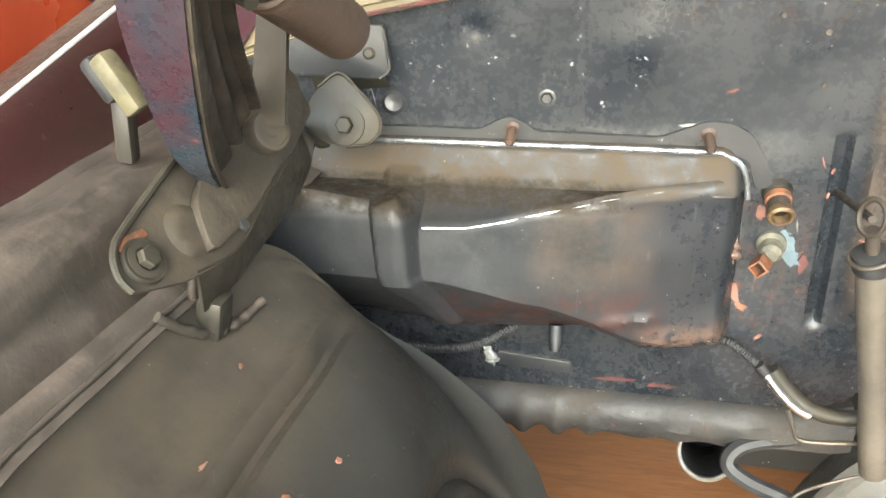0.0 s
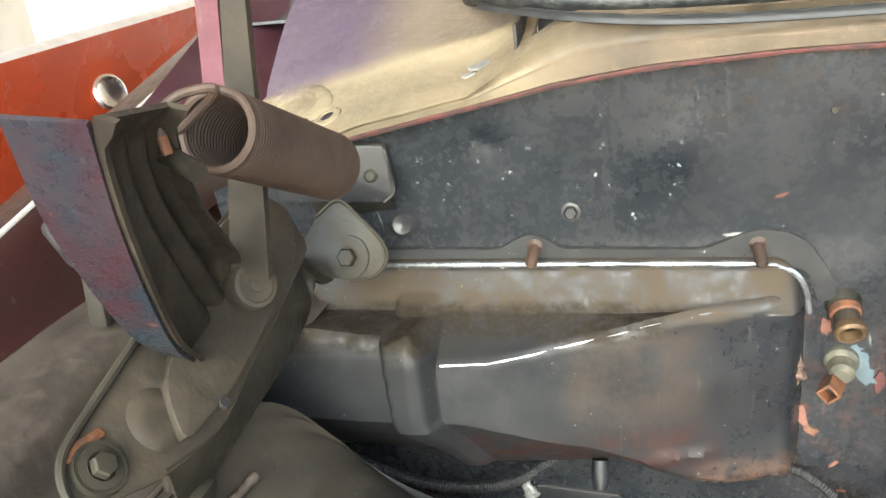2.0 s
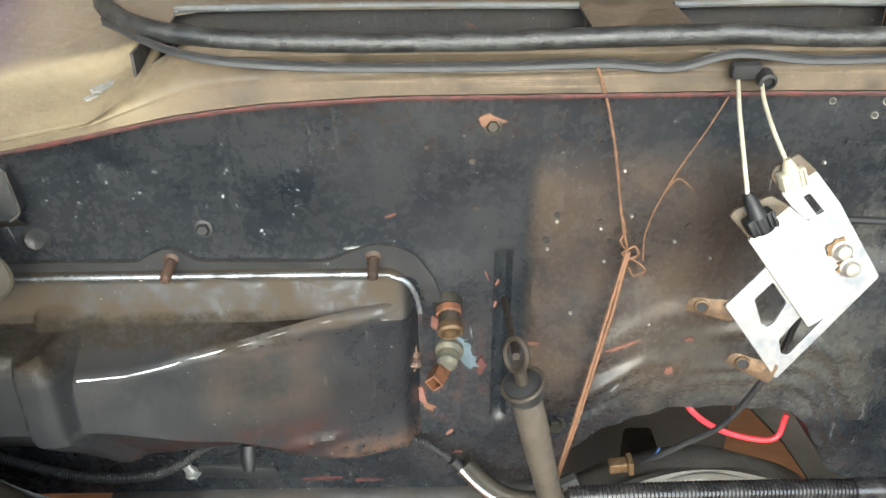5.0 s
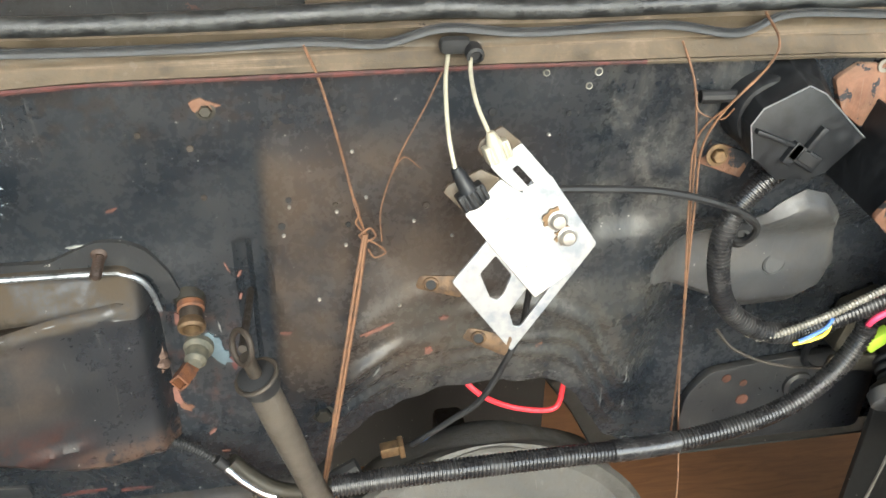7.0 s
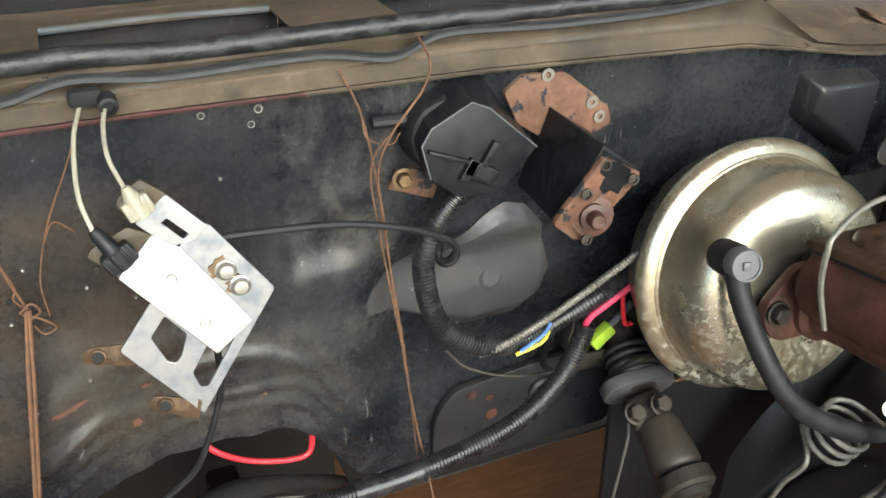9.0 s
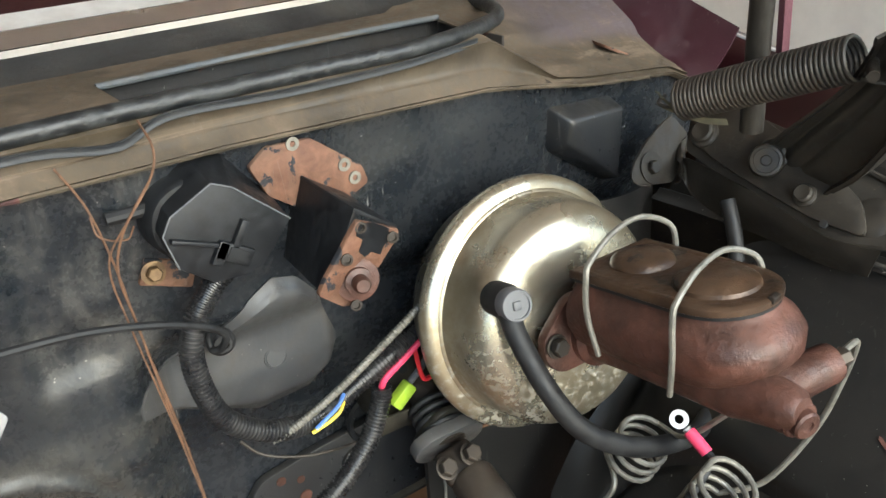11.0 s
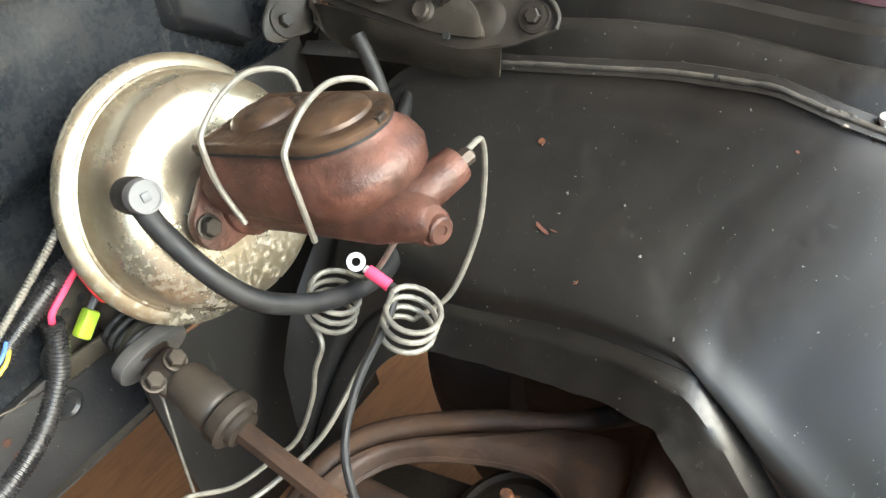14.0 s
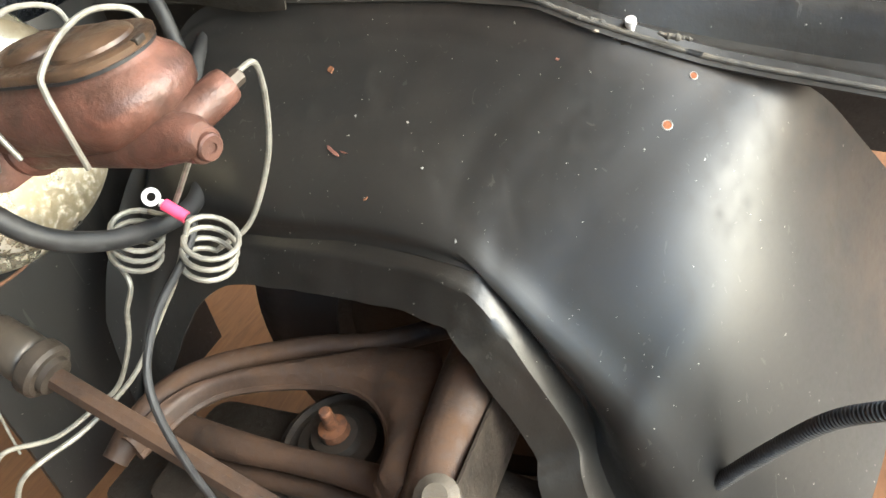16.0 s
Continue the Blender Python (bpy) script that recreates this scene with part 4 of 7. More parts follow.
# Bright strip along the ridge stands in for the highlight there.
part("bright_edge", tube([V(x, heater_place(x, 0.545).y - 0.0004, heater_place(x, 0.545).z + 0.0002) for x in span(-0.190, 0.092, 60)], lambda i, f: 0.0021 - 0.0008 * f + 0.0005 * noise.noise(V(i * 0.11, 3, 1)), 8, 2), heater_bead, heater, "bright strip that paints the highlight along the ridge")
for x in (-0.112, 0.078):
    stud = part("stud", lathe([(0.0085, 0), (0.0085, 0.004), (0.006, 0.005), (0.0045, 0.006)] + [(0.0045 + 0.0007 * (i % 2), 0.008 + i * 0.0012) for i in range(22)] + [(0.003, 0.036), (0, 0.036)], frame_of((x, 0.830, 0.824), (0.02, -1, -0.10)), 14), arm_iron, heater, "brown threaded stud")
# peeling sealer along the lower and right-hand joint
def sealer(points, r, seed):
    line = resample(spline(points, 10), 0.0012)
    bm = sweep(line, lambda i, f: r * (0.95 + 1.1 * noise.noise(V(i * 0.16, seed, 0)) + 0.4 * noise.noise(V(i * 0.6, seed, 5))) * min(1, 8 * f + 0.2, 8 * (1 - f) + 0.2), 10)
    for v in bm.verts:
        v.co += V(wobble(v.co.x, v.co.y, v.co.z, 110, 0.4 * r), wobble(v.co.z, v.co.x, v.co.y, 110, 0.25 * r), wobble(v.co.z, v.co.x, v.co.y, 150, 0.5 * r))
    return bm


part("joint_sealer", sealer([(-0.02, 0.838, 0.600), (0.03, 0.84, 0.597), (0.07, 0.842, 0.602), (0.105, 0.838, 0.612)], 0.0045, 3), tan_seam, heater, "tan peeling joint sealer")
part("joint_sealer", sealer([(0.110, 0.832, 0.635), (0.105, 0.826, 0.655), (0.100, 0.822, 0.672), (0.108, 0.824, 0.69), (0.114, 0.828, 0.72)], 0.007, 5), tan_seam, heater, "tan peeling joint sealer")

# ---- brake booster ----
AXIS = Vector((-0.0473, -1, 0.1877)).normalized()
HUB = Vector((1.0114, 0.7325, 0.7563))
bf = frame_of(HUB, AXIS)
booster = thing("brake_booster", "round gold-zinc brake booster with pale corrosion", "brake booster")
part("rear_shell", lathe([(0.03, -0.13), (0.05, -0.125), (0.085, -0.085), (0.118, -0.05), (0.130, -0.02), (0.1345, -0.006), (0.130, 0.0)], bf, 96), booster_metal, booster)
part("crimp_ring", lathe([(0.130, -0.0065), (0.139, -0.005), (0.1402, 0.0), (0.1395, 0.005), (0.136, 0.009), (0.131, 0.0115), (0.126, 0.0125)], bf, 96, None, False), booster_metal, booster, "rolled crimp ring")
part("front_shell", lathe([(0.130, 0.006), (0.1265, 0.012), (0.1225, 0.014), (0.1205, 0.019), (0.1195, 0.034), (0.1185, 0.052), (0.1165, 0.061), (0.112, 0.069), (0.104, 0.0755), (0.092, 0.080), (0.075, 0.083), (0.05, 0.0855), (0.0, 0.087)], bf, 96, None, False), booster_metal, booster, "front shell, pale corrosion speckles")

# ---- master cylinder ----
mc = thing("master_cylinder", "rust-brown cast-iron brake master cylinder with clipped lid", "master cylinder")


def tub(name, rings_in, front, mat, label="", middle=1.006):
    """A reservoir body with a rounded front end, from rings of (z, half width, rear y, front y)."""
    bm = bmesh.new()
    rings = []
    for z, half, y0, y1 in rings_in:
        r = min(front, half)
        outline = [(-half, y0), (-half, y1 + front)] + [(-half * math.cos(t), y1 + front - front * math.sin(t)) for t in [math.pi * i / 16 for i in range(1, 16)]] + [(half, y1 + front), (half, y0)]
        rings.append([bm.verts.new(V(middle + x, y, z)) for x, y in outline])
    n = len(rings[0])
    for r, q in zip(rings, rings[1:]):
        for k in range(n):
            bm.faces.new((r[k], r[(k + 1) % n], q[(k + 1) % n], q[k]))
    bm.faces.new(rings[0][::-1])
    bm.faces.new(rings[-1])
    for v in bm.verts:
        v.co += V(wobble(v.co.x, v.co.y, v.co.z, 30, 0.0015), 0, 0.125 * (0.594 - v.co.y))
    return part(name, bm, mat, mc, label, angle=50)


BORE = Vector((1.004, 0.625, 0.772))
BORE_WAY = Vector((-0.035, -1, 0.135)).normalized()
part("bore", lathe([(0.0, -0.01), (0.034, -0.01), (0.034, 0.008), (0.028, 0.014), (0.026, 0.05), (0.026, 0.17), (0.0235, 0.185), (0.0210, 0.205), (0.0175, 0.222), (0.012, 0.228), (0.0, 0.228)], frame_of(BORE, BORE_WAY), 32), rust, mc, "cast bore with rounded nose")
tub("reservoir", [(0.765, 0.020, 0.60, 0.47), (0.772, 0.036, 0.605, 0.450), (0.788, 0.052, 0.612, 0.434), (0.806, 0.061, 0.615, 0.424), (0.822, 0.062, 0.615, 0.424), (0.834, 0.058, 0.615, 0.432), (0.842, 0.051, 0.615, 0.442), (0.846, 0.049, 0.615, 0.446), (0.851, 0.049, 0.615, 0.447)], 0.060, rust, "", 1.014)
tub("lid", [(0.851, 0.049, 0.618, 0.447), (0.852, 0.0505, 0.620, 0.4455), (0.8575, 0.0505, 0.620, 0.4455), (0.8595, 0.049, 0.618, 0.448), (0.8600, 0.044, 0.612, 0.455), (0.8590, 0.042, 0.608, 0.458), (0.8592, 0.040, 0.604, 0.462)], 0.046, oily_lid, "flat oily brown lid with a raised rim", 1.012)
# Black strip draws the dark gap between lid and reservoir.
tub("lid_gap", [(0.8482, 0.0485, 0.6185, 0.4467), (0.8484, 0.0495, 0.619, 0.446), (0.8514, 0.0495, 0.619, 0.446), (0.8516, 0.0485, 0.6185, 0.4467)], 0.047, rubber, "thin black strip for the dark gap under the lid", 1.012)
for y, r in ((0.580, 0.030), (0.500, 0.037)):
    part("lid_dome", lathe([(r, 0.0), (r * 0.96, 0.004), (r * 0.8, 0.008), (r * 0.4, 0.0105), (0.0, 0.011)], frame_of((1.014, y, 0.8585 + 0.125 * (0.594 - y)), (0, 0.125, 1)), 32), oily_lid, mc, "raised oval on the lid")
part("lid_notch", block((0.012, 0.006, 0.006), pose(1.016, 0.4475, 0.8765, 0, 0, 8), 0.001), old_iron, mc)
part("mounting_flange", prism(rounded([(-0.066, -0.012), (-0.05, -0.028), (0.05, -0.028), (0.066, -0.012), (0.066, 0.012), (0.03, 0.045), (-0.03, 0.045), (-0.066, 0.012)], 0.01), frame_of(BORE + V(0, 0.0, 0.0), AXIS), 0.012, 0.0015), rust, mc)
for s in (-0.054, 0.054):
    part("flange_nut", bolt(frame_of(BORE + V(s, 0.001, 0.004), AXIS), 0.009, 0.010, 0.012), spring_steel, mc, "dull flange nut")
nose = BORE + BORE_WAY * 0.20
part("port_boss", lathe([(0.0, -0.01), (0.0185, -0.01), (0.0178, 0.020), (0.0172, 0.046), (0.0155, 0.051), (0.0, 0.0515)], frame_of(nose + V(0.016, 0.004, 0.004), (0.90, -0.30, 0.22)), 26), rust, mc)
part("port_boss", lathe([(0.0, -0.030), (0.0200, -0.030), (0.0195, -0.012), (0.0182, -0.004), (0.0188, 0.006), (0.0182, 0.012), (0.0150, 0.0168), (0.0, 0.0175)], frame_of(nose + V(0.006, -0.005, -0.005), (-0.25, -0.95, -0.05)), 26), rust, mc)
part("plug", lathe([(0.0, -0.004), (0.0165, -0.004), (0.0165, 0.003), (0.0150, 0.0048), (0.0125, 0.0050), (0.0122, 0.011), (0.0105, 0.0128), (0.005, 0.0128), (0.0042, 0.0112), (0, 0.0112)], frame_of(nose + V(0.002, -0.0215, -0.006), (-0.25, -0.95, -0.05)), 20), rust, mc, "round brake-line plug")
for y, d in ((0.585, 0.012), (0.490, -0.002)):
    part("bail_wire", tube([(0.952, y - d, 0.790), (0.947, y - 0.002, 0.83), (0.947, y, 0.866), (0.955, y + 0.003, 0.878), (0.990, y + 0.012, 0.890), (1.030, y + 0.018, 0.892), (1.060, y + 0.014, 0.882), (1.070, y + 0.006, 0.868), (1.068, y, 0.83), (1.060, y - d, 0.79)], 0.0028, 8, 8), wire_steel, mc, "sprung steel bail wire")

# vacuum valve and hose
valve = thing("vacuum_hose", "black rubber vacuum hose on a grey check valve", "hose")
vf = frame_of((0.918, 0.668, 0.822), (-0.22, -0.93, 0.28))
part("grommet", lathe([(0.0, -0.01), (0.017, -0.01), (0.0175, 0.012), (0.0155, 0.020), (0.0, 0.020)], vf, 24), rubber, valve)
part("check_valve", lathe([(0.0, 0.018), (0.0150, 0.018), (0.0158, 0.022), (0.0158, 0.034), (0.0146, 0.037), (0.0126, 0.037), (0.0126, 0.0355), (0.0, 0.0355)], vf, 32), grey_rubber, valve, "grey round check valve cap")
part("cap_mark", block((0.008, 0.008, 0.003), vf @ Matrix.Translation((0, 0, 0.0365)), 0.0008), grey_rubber, valve)
part("hose", tube([(0.908, 0.645, 0.822), (0.909, 0.630, 0.795), (0.917, 0.600, 0.752), (0.938, 0.580, 0.712), (0.980, 0.570, 0.677), (1.028, 0.566, 0.652), (1.082, 0.568, 0.634), (1.118, 0.574, 0.632), (1.150, 0.585, 0.648), (1.172, 0.598, 0.680)], 0.0105, 16, 10), rubber, valve)

# ---- hood hinges ----
def plane_at(origin, normal):
    return frame_of(Vector(origin), Vector(normal))


def flat_plate(points, normal, thick, round_by=0.006, lift=0.0, bevel=0.0008):
    """A plate through places that lie in one plane, with its thickness behind."""
    f = plane_at(points[0], normal)
    flat = [f.inverted() @ Vector(p) for p in points]
    return prism(rounded([(q.x, q.y) for q in flat], round_by), f @ Matrix.Translation((0, 0, lift)), thick, bevel)


def ruled(low, high, n=24, m=6, thick=0.003, swell=None):
    """A sheet between two lines; swell(a, b) lifts it along its own normal."""
    a, b = spline(low, n), spline(high, n)
    ra, rb = [a[round(i * (len(a) - 1) / n)] for i in range(n + 1)], [b[round(i * (len(b) - 1) / n)] for i in range(n + 1)]

    def place(i, v):
        p, q = ra[int(i)], rb[int(i)]
        way = (ra[min(int(i) + 1, n)] - ra[max(int(i) - 1, 0)]).cross(q - p).normalized()
        return p.lerp(q, v) + way * (swell(i / n, v) if swell else 0)
    return sheet(place, range(n + 1), span(0, 1, m), thick)


HINGE_A, HINGE_B = Vector((-0.266, 0.765, 0.842)), Vector((-0.308, 0.455, 0.847))
PLATE_N = Vector((0.805, -0.106, 0.584))
# built on the left-hand side; the other one is its mirror image
def hood_hinge(left):
    hinge = thing("hood_mount", "dusty grey steel hood hinge with a rusty coil spring" if left else "black greasy hood hinge with a dark coil spring", "hood hinge", "pair of hood hinges")
    metal, dark = (hinge_metal, dark_hinge) if left else (black_hinge, black_hinge)

    def put(name, bm, mat, label="", parent=None):
        return part(name, bm if left else flip_mesh(bm), mat, parent or hinge, label)
    n = PLATE_N
    rim = [(-0.327, 0.62, 0.905), (-0.326, 0.568, 0.892), (-0.322, 0.468, 0.869), (-0.319, 0.442, 0.861), (-0.312, 0.430, 0.848), (-0.304, 0.430, 0.837)]
    fold = [(-0.290, 0.474, 0.823), (-0.281, 0.516, 0.819), (-0.279, 0.560, 0.825), (-0.281, 0.635, 0.842), (-0.283, 0.672, 0.851), (-0.286, 0.732, 0.867)]
    on = lambda p, up=0.0: Vector(p) - n * (n.dot(Vector(p) - HINGE_B) - up)
    put("base_plate", flat_plate([on(p) for p in rim + fold] + [on((-0.312, 0.745, 0.90)), on((-0.326, 0.70, 0.92))], n, 0.004, 0.010), dark if left else metal, "long greasy base plate")
    put("plate_rim", tube([on(p, 0.002) for p in rim], lambda i, f: 0.0036 - 0.0012 * f, 8, 8), metal, "raised rim of the plate")
    corner, knee = V(-0.318, 0.767, 0.843), V(-0.290, 0.739, 0.835)
    low = [(-0.296, 0.500, 0.783), (-0.294, 0.55, 0.781), (-0.293, 0.61, 0.788), (-0.292, 0.68, 0.797), (-0.291, 0.722, 0.812), knee]
    high = [on(p, 0.001) for p in ((-0.290, 0.486, 0.823), (-0.281, 0.535, 0.819), (-0.280, 0.60, 0.836), (-0.283, 0.66, 0.848))] + [V(-0.302, 0.728, 0.850), corner]
    put("lower_flange", ruled(low, high, 30, 8, 0.003, lambda a, b: 0.003 * math.sin(math.pi * b) * smooth(0.0, 0.3, a)), metal, "dusty hanging flange below the plate")
    tab_n = Vector((-0.04, -0.93, 0.36)).normalized()
    tab_on = lambda p: Vector(p) - tab_n * tab_n.dot(Vector(p) - HINGE_A)
    tab = [tab_on(p) for p in ((-0.294, 0.760, 0.826), (-0.264, 0.758, 0.823), (-0.243, 0.759, 0.826), (-0.231, 0.762, 0.839), (-0.234, 0.768, 0.854), (-0.256, 0.777, 0.876), (-0.276, 0.783, 0.889), (-0.296, 0.779, 0.876), (-0.318, 0.769, 0.844))]
    if not left:
        tab = [tab_on(p) for p in ((-0.300, 0.757, 0.816), (-0.257, 0.758, 0.824), (-0.240, 0.760, 0.828), (-0.231, 0.762, 0.839), (-0.241, 0.769, 0.854), (-0.270, 0.777, 0.871), (-0.300, 0.783, 0.883), (-0.326, 0.786, 0.890), (-0.348, 0.776, 0.862))]
    put("end_tab", flat_plate(tab, tab_n, 0.005, 0.008), metal, "rounded triangular end tab")
    put("tab_edge", tube([p + tab_n * 0.0006 for p in tab[1:8]], 0.0015, 8, 6), metal, "pale edge of the tab")
    put("tab_bend", ruled([corner, corner.lerp(knee, 0.5), knee], [tab[8], tab[8].lerp(tab[0], 0.5), tab[0] + V(0.012 if left else 0.0, 0, -0.002)], 10, 6, 0.003, lambda a, b: -0.004 * math.sin(math.pi * b)), metal, "bent corner between tab and plate")
    put("bolt", bolt(frame_of(HINGE_A + tab_n * 0.001, tab_n), 0.0085, 0.007, 0.0195), metal, "hex bolt on a wide washer")
    if left:
        put("rust_patch", flat_plate([on(p, 0.002) for p in ((-0.3205, 0.452, 0.864), (-0.3165, 0.474, 0.862), (-0.313, 0.474, 0.857), (-0.3155, 0.462, 0.856), (-0.3155, 0.452, 0.855), (-0.318, 0.443, 0.858))], n, 0.002, 0.002), orange_band, "orange rust beside the bolt")
    put("bolt", bolt(frame_of(HINGE_B + n * 0.003, n), 0.0080, 0.007, 0.0135), metal, "hex bolt in a dusty recess")
    put("bolt_ring", lathe([(0.013, 0.0), (0.0135, 0.003), (0.0160, 0.0035), (0.0172, 0.0)], frame_of(HINGE_B + n * 0.0005, n), 28, None, False), metal, "pressed ring round the bolt")
    put("dimple", lathe([(0.0, 0.0035), (0.010, 0.0038), (0.0165, 0.0028), (0.021, 0.0)], frame_of(on((-0.300, 0.507, 0.847), 0.0), n), 28, None, False), dark if left else metal, "round pressed dimple")
    # raised leaf that carries the pivots
    leaf = [on(p, 0.010) for p in ((-0.286, 0.500, 0.829), (-0.284, 0.560, 0.832), (-0.287, 0.64, 0.850), (-0.290, 0.70, 0.866), (-0.305, 0.735, 0.893), (-0.322, 0.72, 0.915), (-0.326, 0.66, 0.912), (-0.318, 0.58, 0.884), (-0.305, 0.52, 0.858))]
    put("leaf", flat_plate(leaf, n, 0.011, 0.014), dark if left else metal, "raised inner leaf with the pivots")
    for p, r in (((-0.309, 0.640, 0.884), 0.013),) if left else (((-0.300, 0.712, 0.886), 0.013), ((-0.296, 0.575, 0.849), 0.010), ((-0.309, 0.625, 0.881), 0.015)):
        put("pivot", lathe([(0.0, -0.004), (r * 1.3, -0.004), (r * 1.3, 0.002), (r, 0.004), (r, 0.009), (r * 0.8, 0.011), (r * 0.4, 0.010), (0, 0.010)], frame_of(on(p, 0.011), n), 22), metal)
    put("clip_hole", lathe([(0, 0.0006), (0.004, 0.0006), (0.005, -0.002)], frame_of(on((-0.284, 0.545, 0.830), 0.0105), n), 14, None, False), hole_black)
    put("link_pivot", lathe([(0.0, -0.014), (0.018, -0.014), (0.0185, -0.001), (0.0165, 0.0025), (0.0135, 0.003), (0.013, 0.0015), (0.006, 0.0015), (0.005, 0.003), (0, 0.003)], frame_of((-0.279, 0.619, 0.885), (0.80, -0.45, 0.40)), 28), dark if left else metal, "wide round pivot of the link")
    if left:
        put("foot", block((0.022, 0.026, 0.036), pose(-0.300, 0.520, 0.770, 0, 12, 0), 0.005), metal, "foot with crusted sealant")
    put("stud", lathe([(0.004, -0.01), (0.004, 0.012), (0.003, 0.014), (0, 0.014)], frame_of((-0.312, 0.515, 0.790), (0.2, 0, 1)), 10), old_iron)
    # wide pressed arm
    edge_l = [(-0.320, 0.598, 0.822), (-0.304, 0.555, 0.862), (-0.287, 0.509, 0.906), (-0.256, 0.452, 0.992), (-0.232, 0.417, 1.061)]
    edge_r = [(-0.312, 0.630, 0.842), (-0.302, 0.638, 0.878), (-0.292, 0.612, 0.915), (-0.262, 0.530, 0.990), (-0.240, 0.490, 1.050)]

    def press(a, b):
        ribs = 0.010 * math.exp(-((b - 0.80) / 0.085) ** 2) + 0.007 * math.exp(-((b - 0.52) / 0.07) ** 2)
        lip = 0.012 * max(0.0, 1 - b / 0.035) + 0.010 * max(0.0, 1 - (1 - b) / 0.035)
        return (ribs * (1.0 if left else 0.45) * smooth(0.02, 0.15, a) * smooth(1.0, 0.75, a)) - lip - 0.010 * smooth(0.93, 1.0, a)
    put("arm", ruled([V(*p) for p in edge_l], [V(*p) for p in edge_r], 36, 44, 0.0032, press), dark if left else metal, "wide pressed arm with two ribs")
    outer = [Vector(p) + V(-0.004 - 0.030 * f, 0.002, 0.0) for p, f in zip(edge_l[1:], (0.0, 0.45, 0.9, 1.0))]
    put("arm_side", ruled(outer, [Vector(p) + V(0.007, 0.004, -0.005) for p in edge_l[1:]], 20, 4, 0.003), blue_overspray if left else metal, "outer side of the arm with blue and maroon overspray")
    # links up to the hood
    strap_line = [V(-0.281, 0.624, 0.890), V(-0.262, 0.619, 0.99), V(-0.246, 0.612, 1.08), V(-0.225, 0.602, 1.20), V(-0.205, 0.595, 1.36)]
    def ribbon(dx, half_low, half_high, first):
        line = strap_line[first:]
        ends = [half_low + (half_high - half_low) * min(i / 2, 1) for i in range(len(line))]
        return ruled([p + V(dx - h, 0, 0) for p, h in zip(line, ends)], [p + V(dx + h, 0, 0) for p, h in zip(line, ends)], 24, 4, 0.007)
    if left:
        put("link", ribbon(0.0, 0.015, 0.0085, 0), dark, "flat link going up to the hood")
        put("hood_strap", ribbon(-0.0175, 0.0075, 0.0078, 1), pink_overspray, "upright hood strap with maroon overspray")
    else:
        put("link", tube([p + V(0.012 - 0.014 * math.sin(3 * f), 0.010, 0.028 * (1 - f)) for p, f in zip(strap_line, (0, 0.25, 0.5, 0.75, 1))], 0.0125, 14), metal, "thick bowed link going up to the hood")
        put("hood_strap", ribbon(-0.020, 0.0060, 0.0070, 1), pink_overspray, "hood strap with pink overspray")
    # coil spring, coils touching
    s0, s1 = (V(-0.233, 0.532, 1.021), V(-0.231, 0.674, 0.954)) if left else (V(-0.243, 0.512, 1.020), V(-0.219, 0.690, 0.950))
    sf = frame_of(s0, (s1 - s0).normalized())
    length = (s1 - s0).length
    pitch, r, w = (0.0034, 0.0222, 0.0026) if left else (0.0050, 0.0200, 0.0023)
    turns = int(length / pitch)
    line = [sf @ V(r * math.cos(2 * math.pi * k / 24), r * math.sin(2 * math.pi * k / 24), pitch * k / 24) for k in range(turns * 24 + 1)]
    tail = [line[-1], sf @ V(0.012, 0.004, length + 0.004), sf @ V(0.002, -0.004, length + 0.014), sf @ V(-0.006, 0.004, length + 0.022), sf @ V(0.002, 0.010, length + 0.016)]
    hook = [V(-0.241, 0.495, 1.019), V(-0.243, 0.496, 1.029), V(-0.243, 0.499, 1.038), V(-0.239, 0.504, 1.044), V(-0.231, 0.510, 1.047), V(-0.220, 0.518, 1.045), line[0]]
    if not left:
        hook = [V(-0.263, 0.483, 1.035), V(-0.268, 0.473, 1.034), V(-0.270, 0.464, 1.024), V(-0.267, 0.463, 1.011), V(-0.260, 0.472, 1.000), V(-0.250, 0.490, 0.9975), line[18]]
        line = line[18:]
    put("spring", sweep(spline(hook, 8)[:-1] + line + spline(tail, 6)[1:], w, 8), brown_spring if left else spring_steel, "tightly wound coil spring with a hooked end")
    if left:
        put("hook_paint", tube([V(-0.241, 0.495, 1.0185), V(-0.242, 0.4955, 1.023), V(-0.243, 0.496, 1.028)], 0.0030, 8, 6), orange_band, "orange paint on the hook's tip")
    if not left:
        for blade in (((-0.233, 0.668, 0.945), (-0.224, 0.682, 0.940), (-0.213, 0.697, 0.946), (-0.205, 0.709, 0.960)), ((-0.246, 0.648, 0.930), (-0.232, 0.667, 0.931), (-0.218, 0.688, 0.938), (-0.207, 0.702, 0.943))):
            put("spring_tail", ruled([Vector(p) + V(0.001, 0.001, 0.0035 * w) for p, w in zip(blade, (1, 1, 0.9, 0.2))], [Vector(p) - V(0.001, 0.001, 0.0035 * w) for p, w in zip(blade, (1, 1, 0.9, 0.2))], 14, 3, 0.002), tan_rubber, "flat tail of the spring's seat")
    put("hook_peg", tube([V(-0.250, 0.505, 1.016), V(-0.238, 0.498, 1.014), V(-0.222, 0.488, 1.010)], 0.0055, 12, 6), metal, "peg that holds the spring")


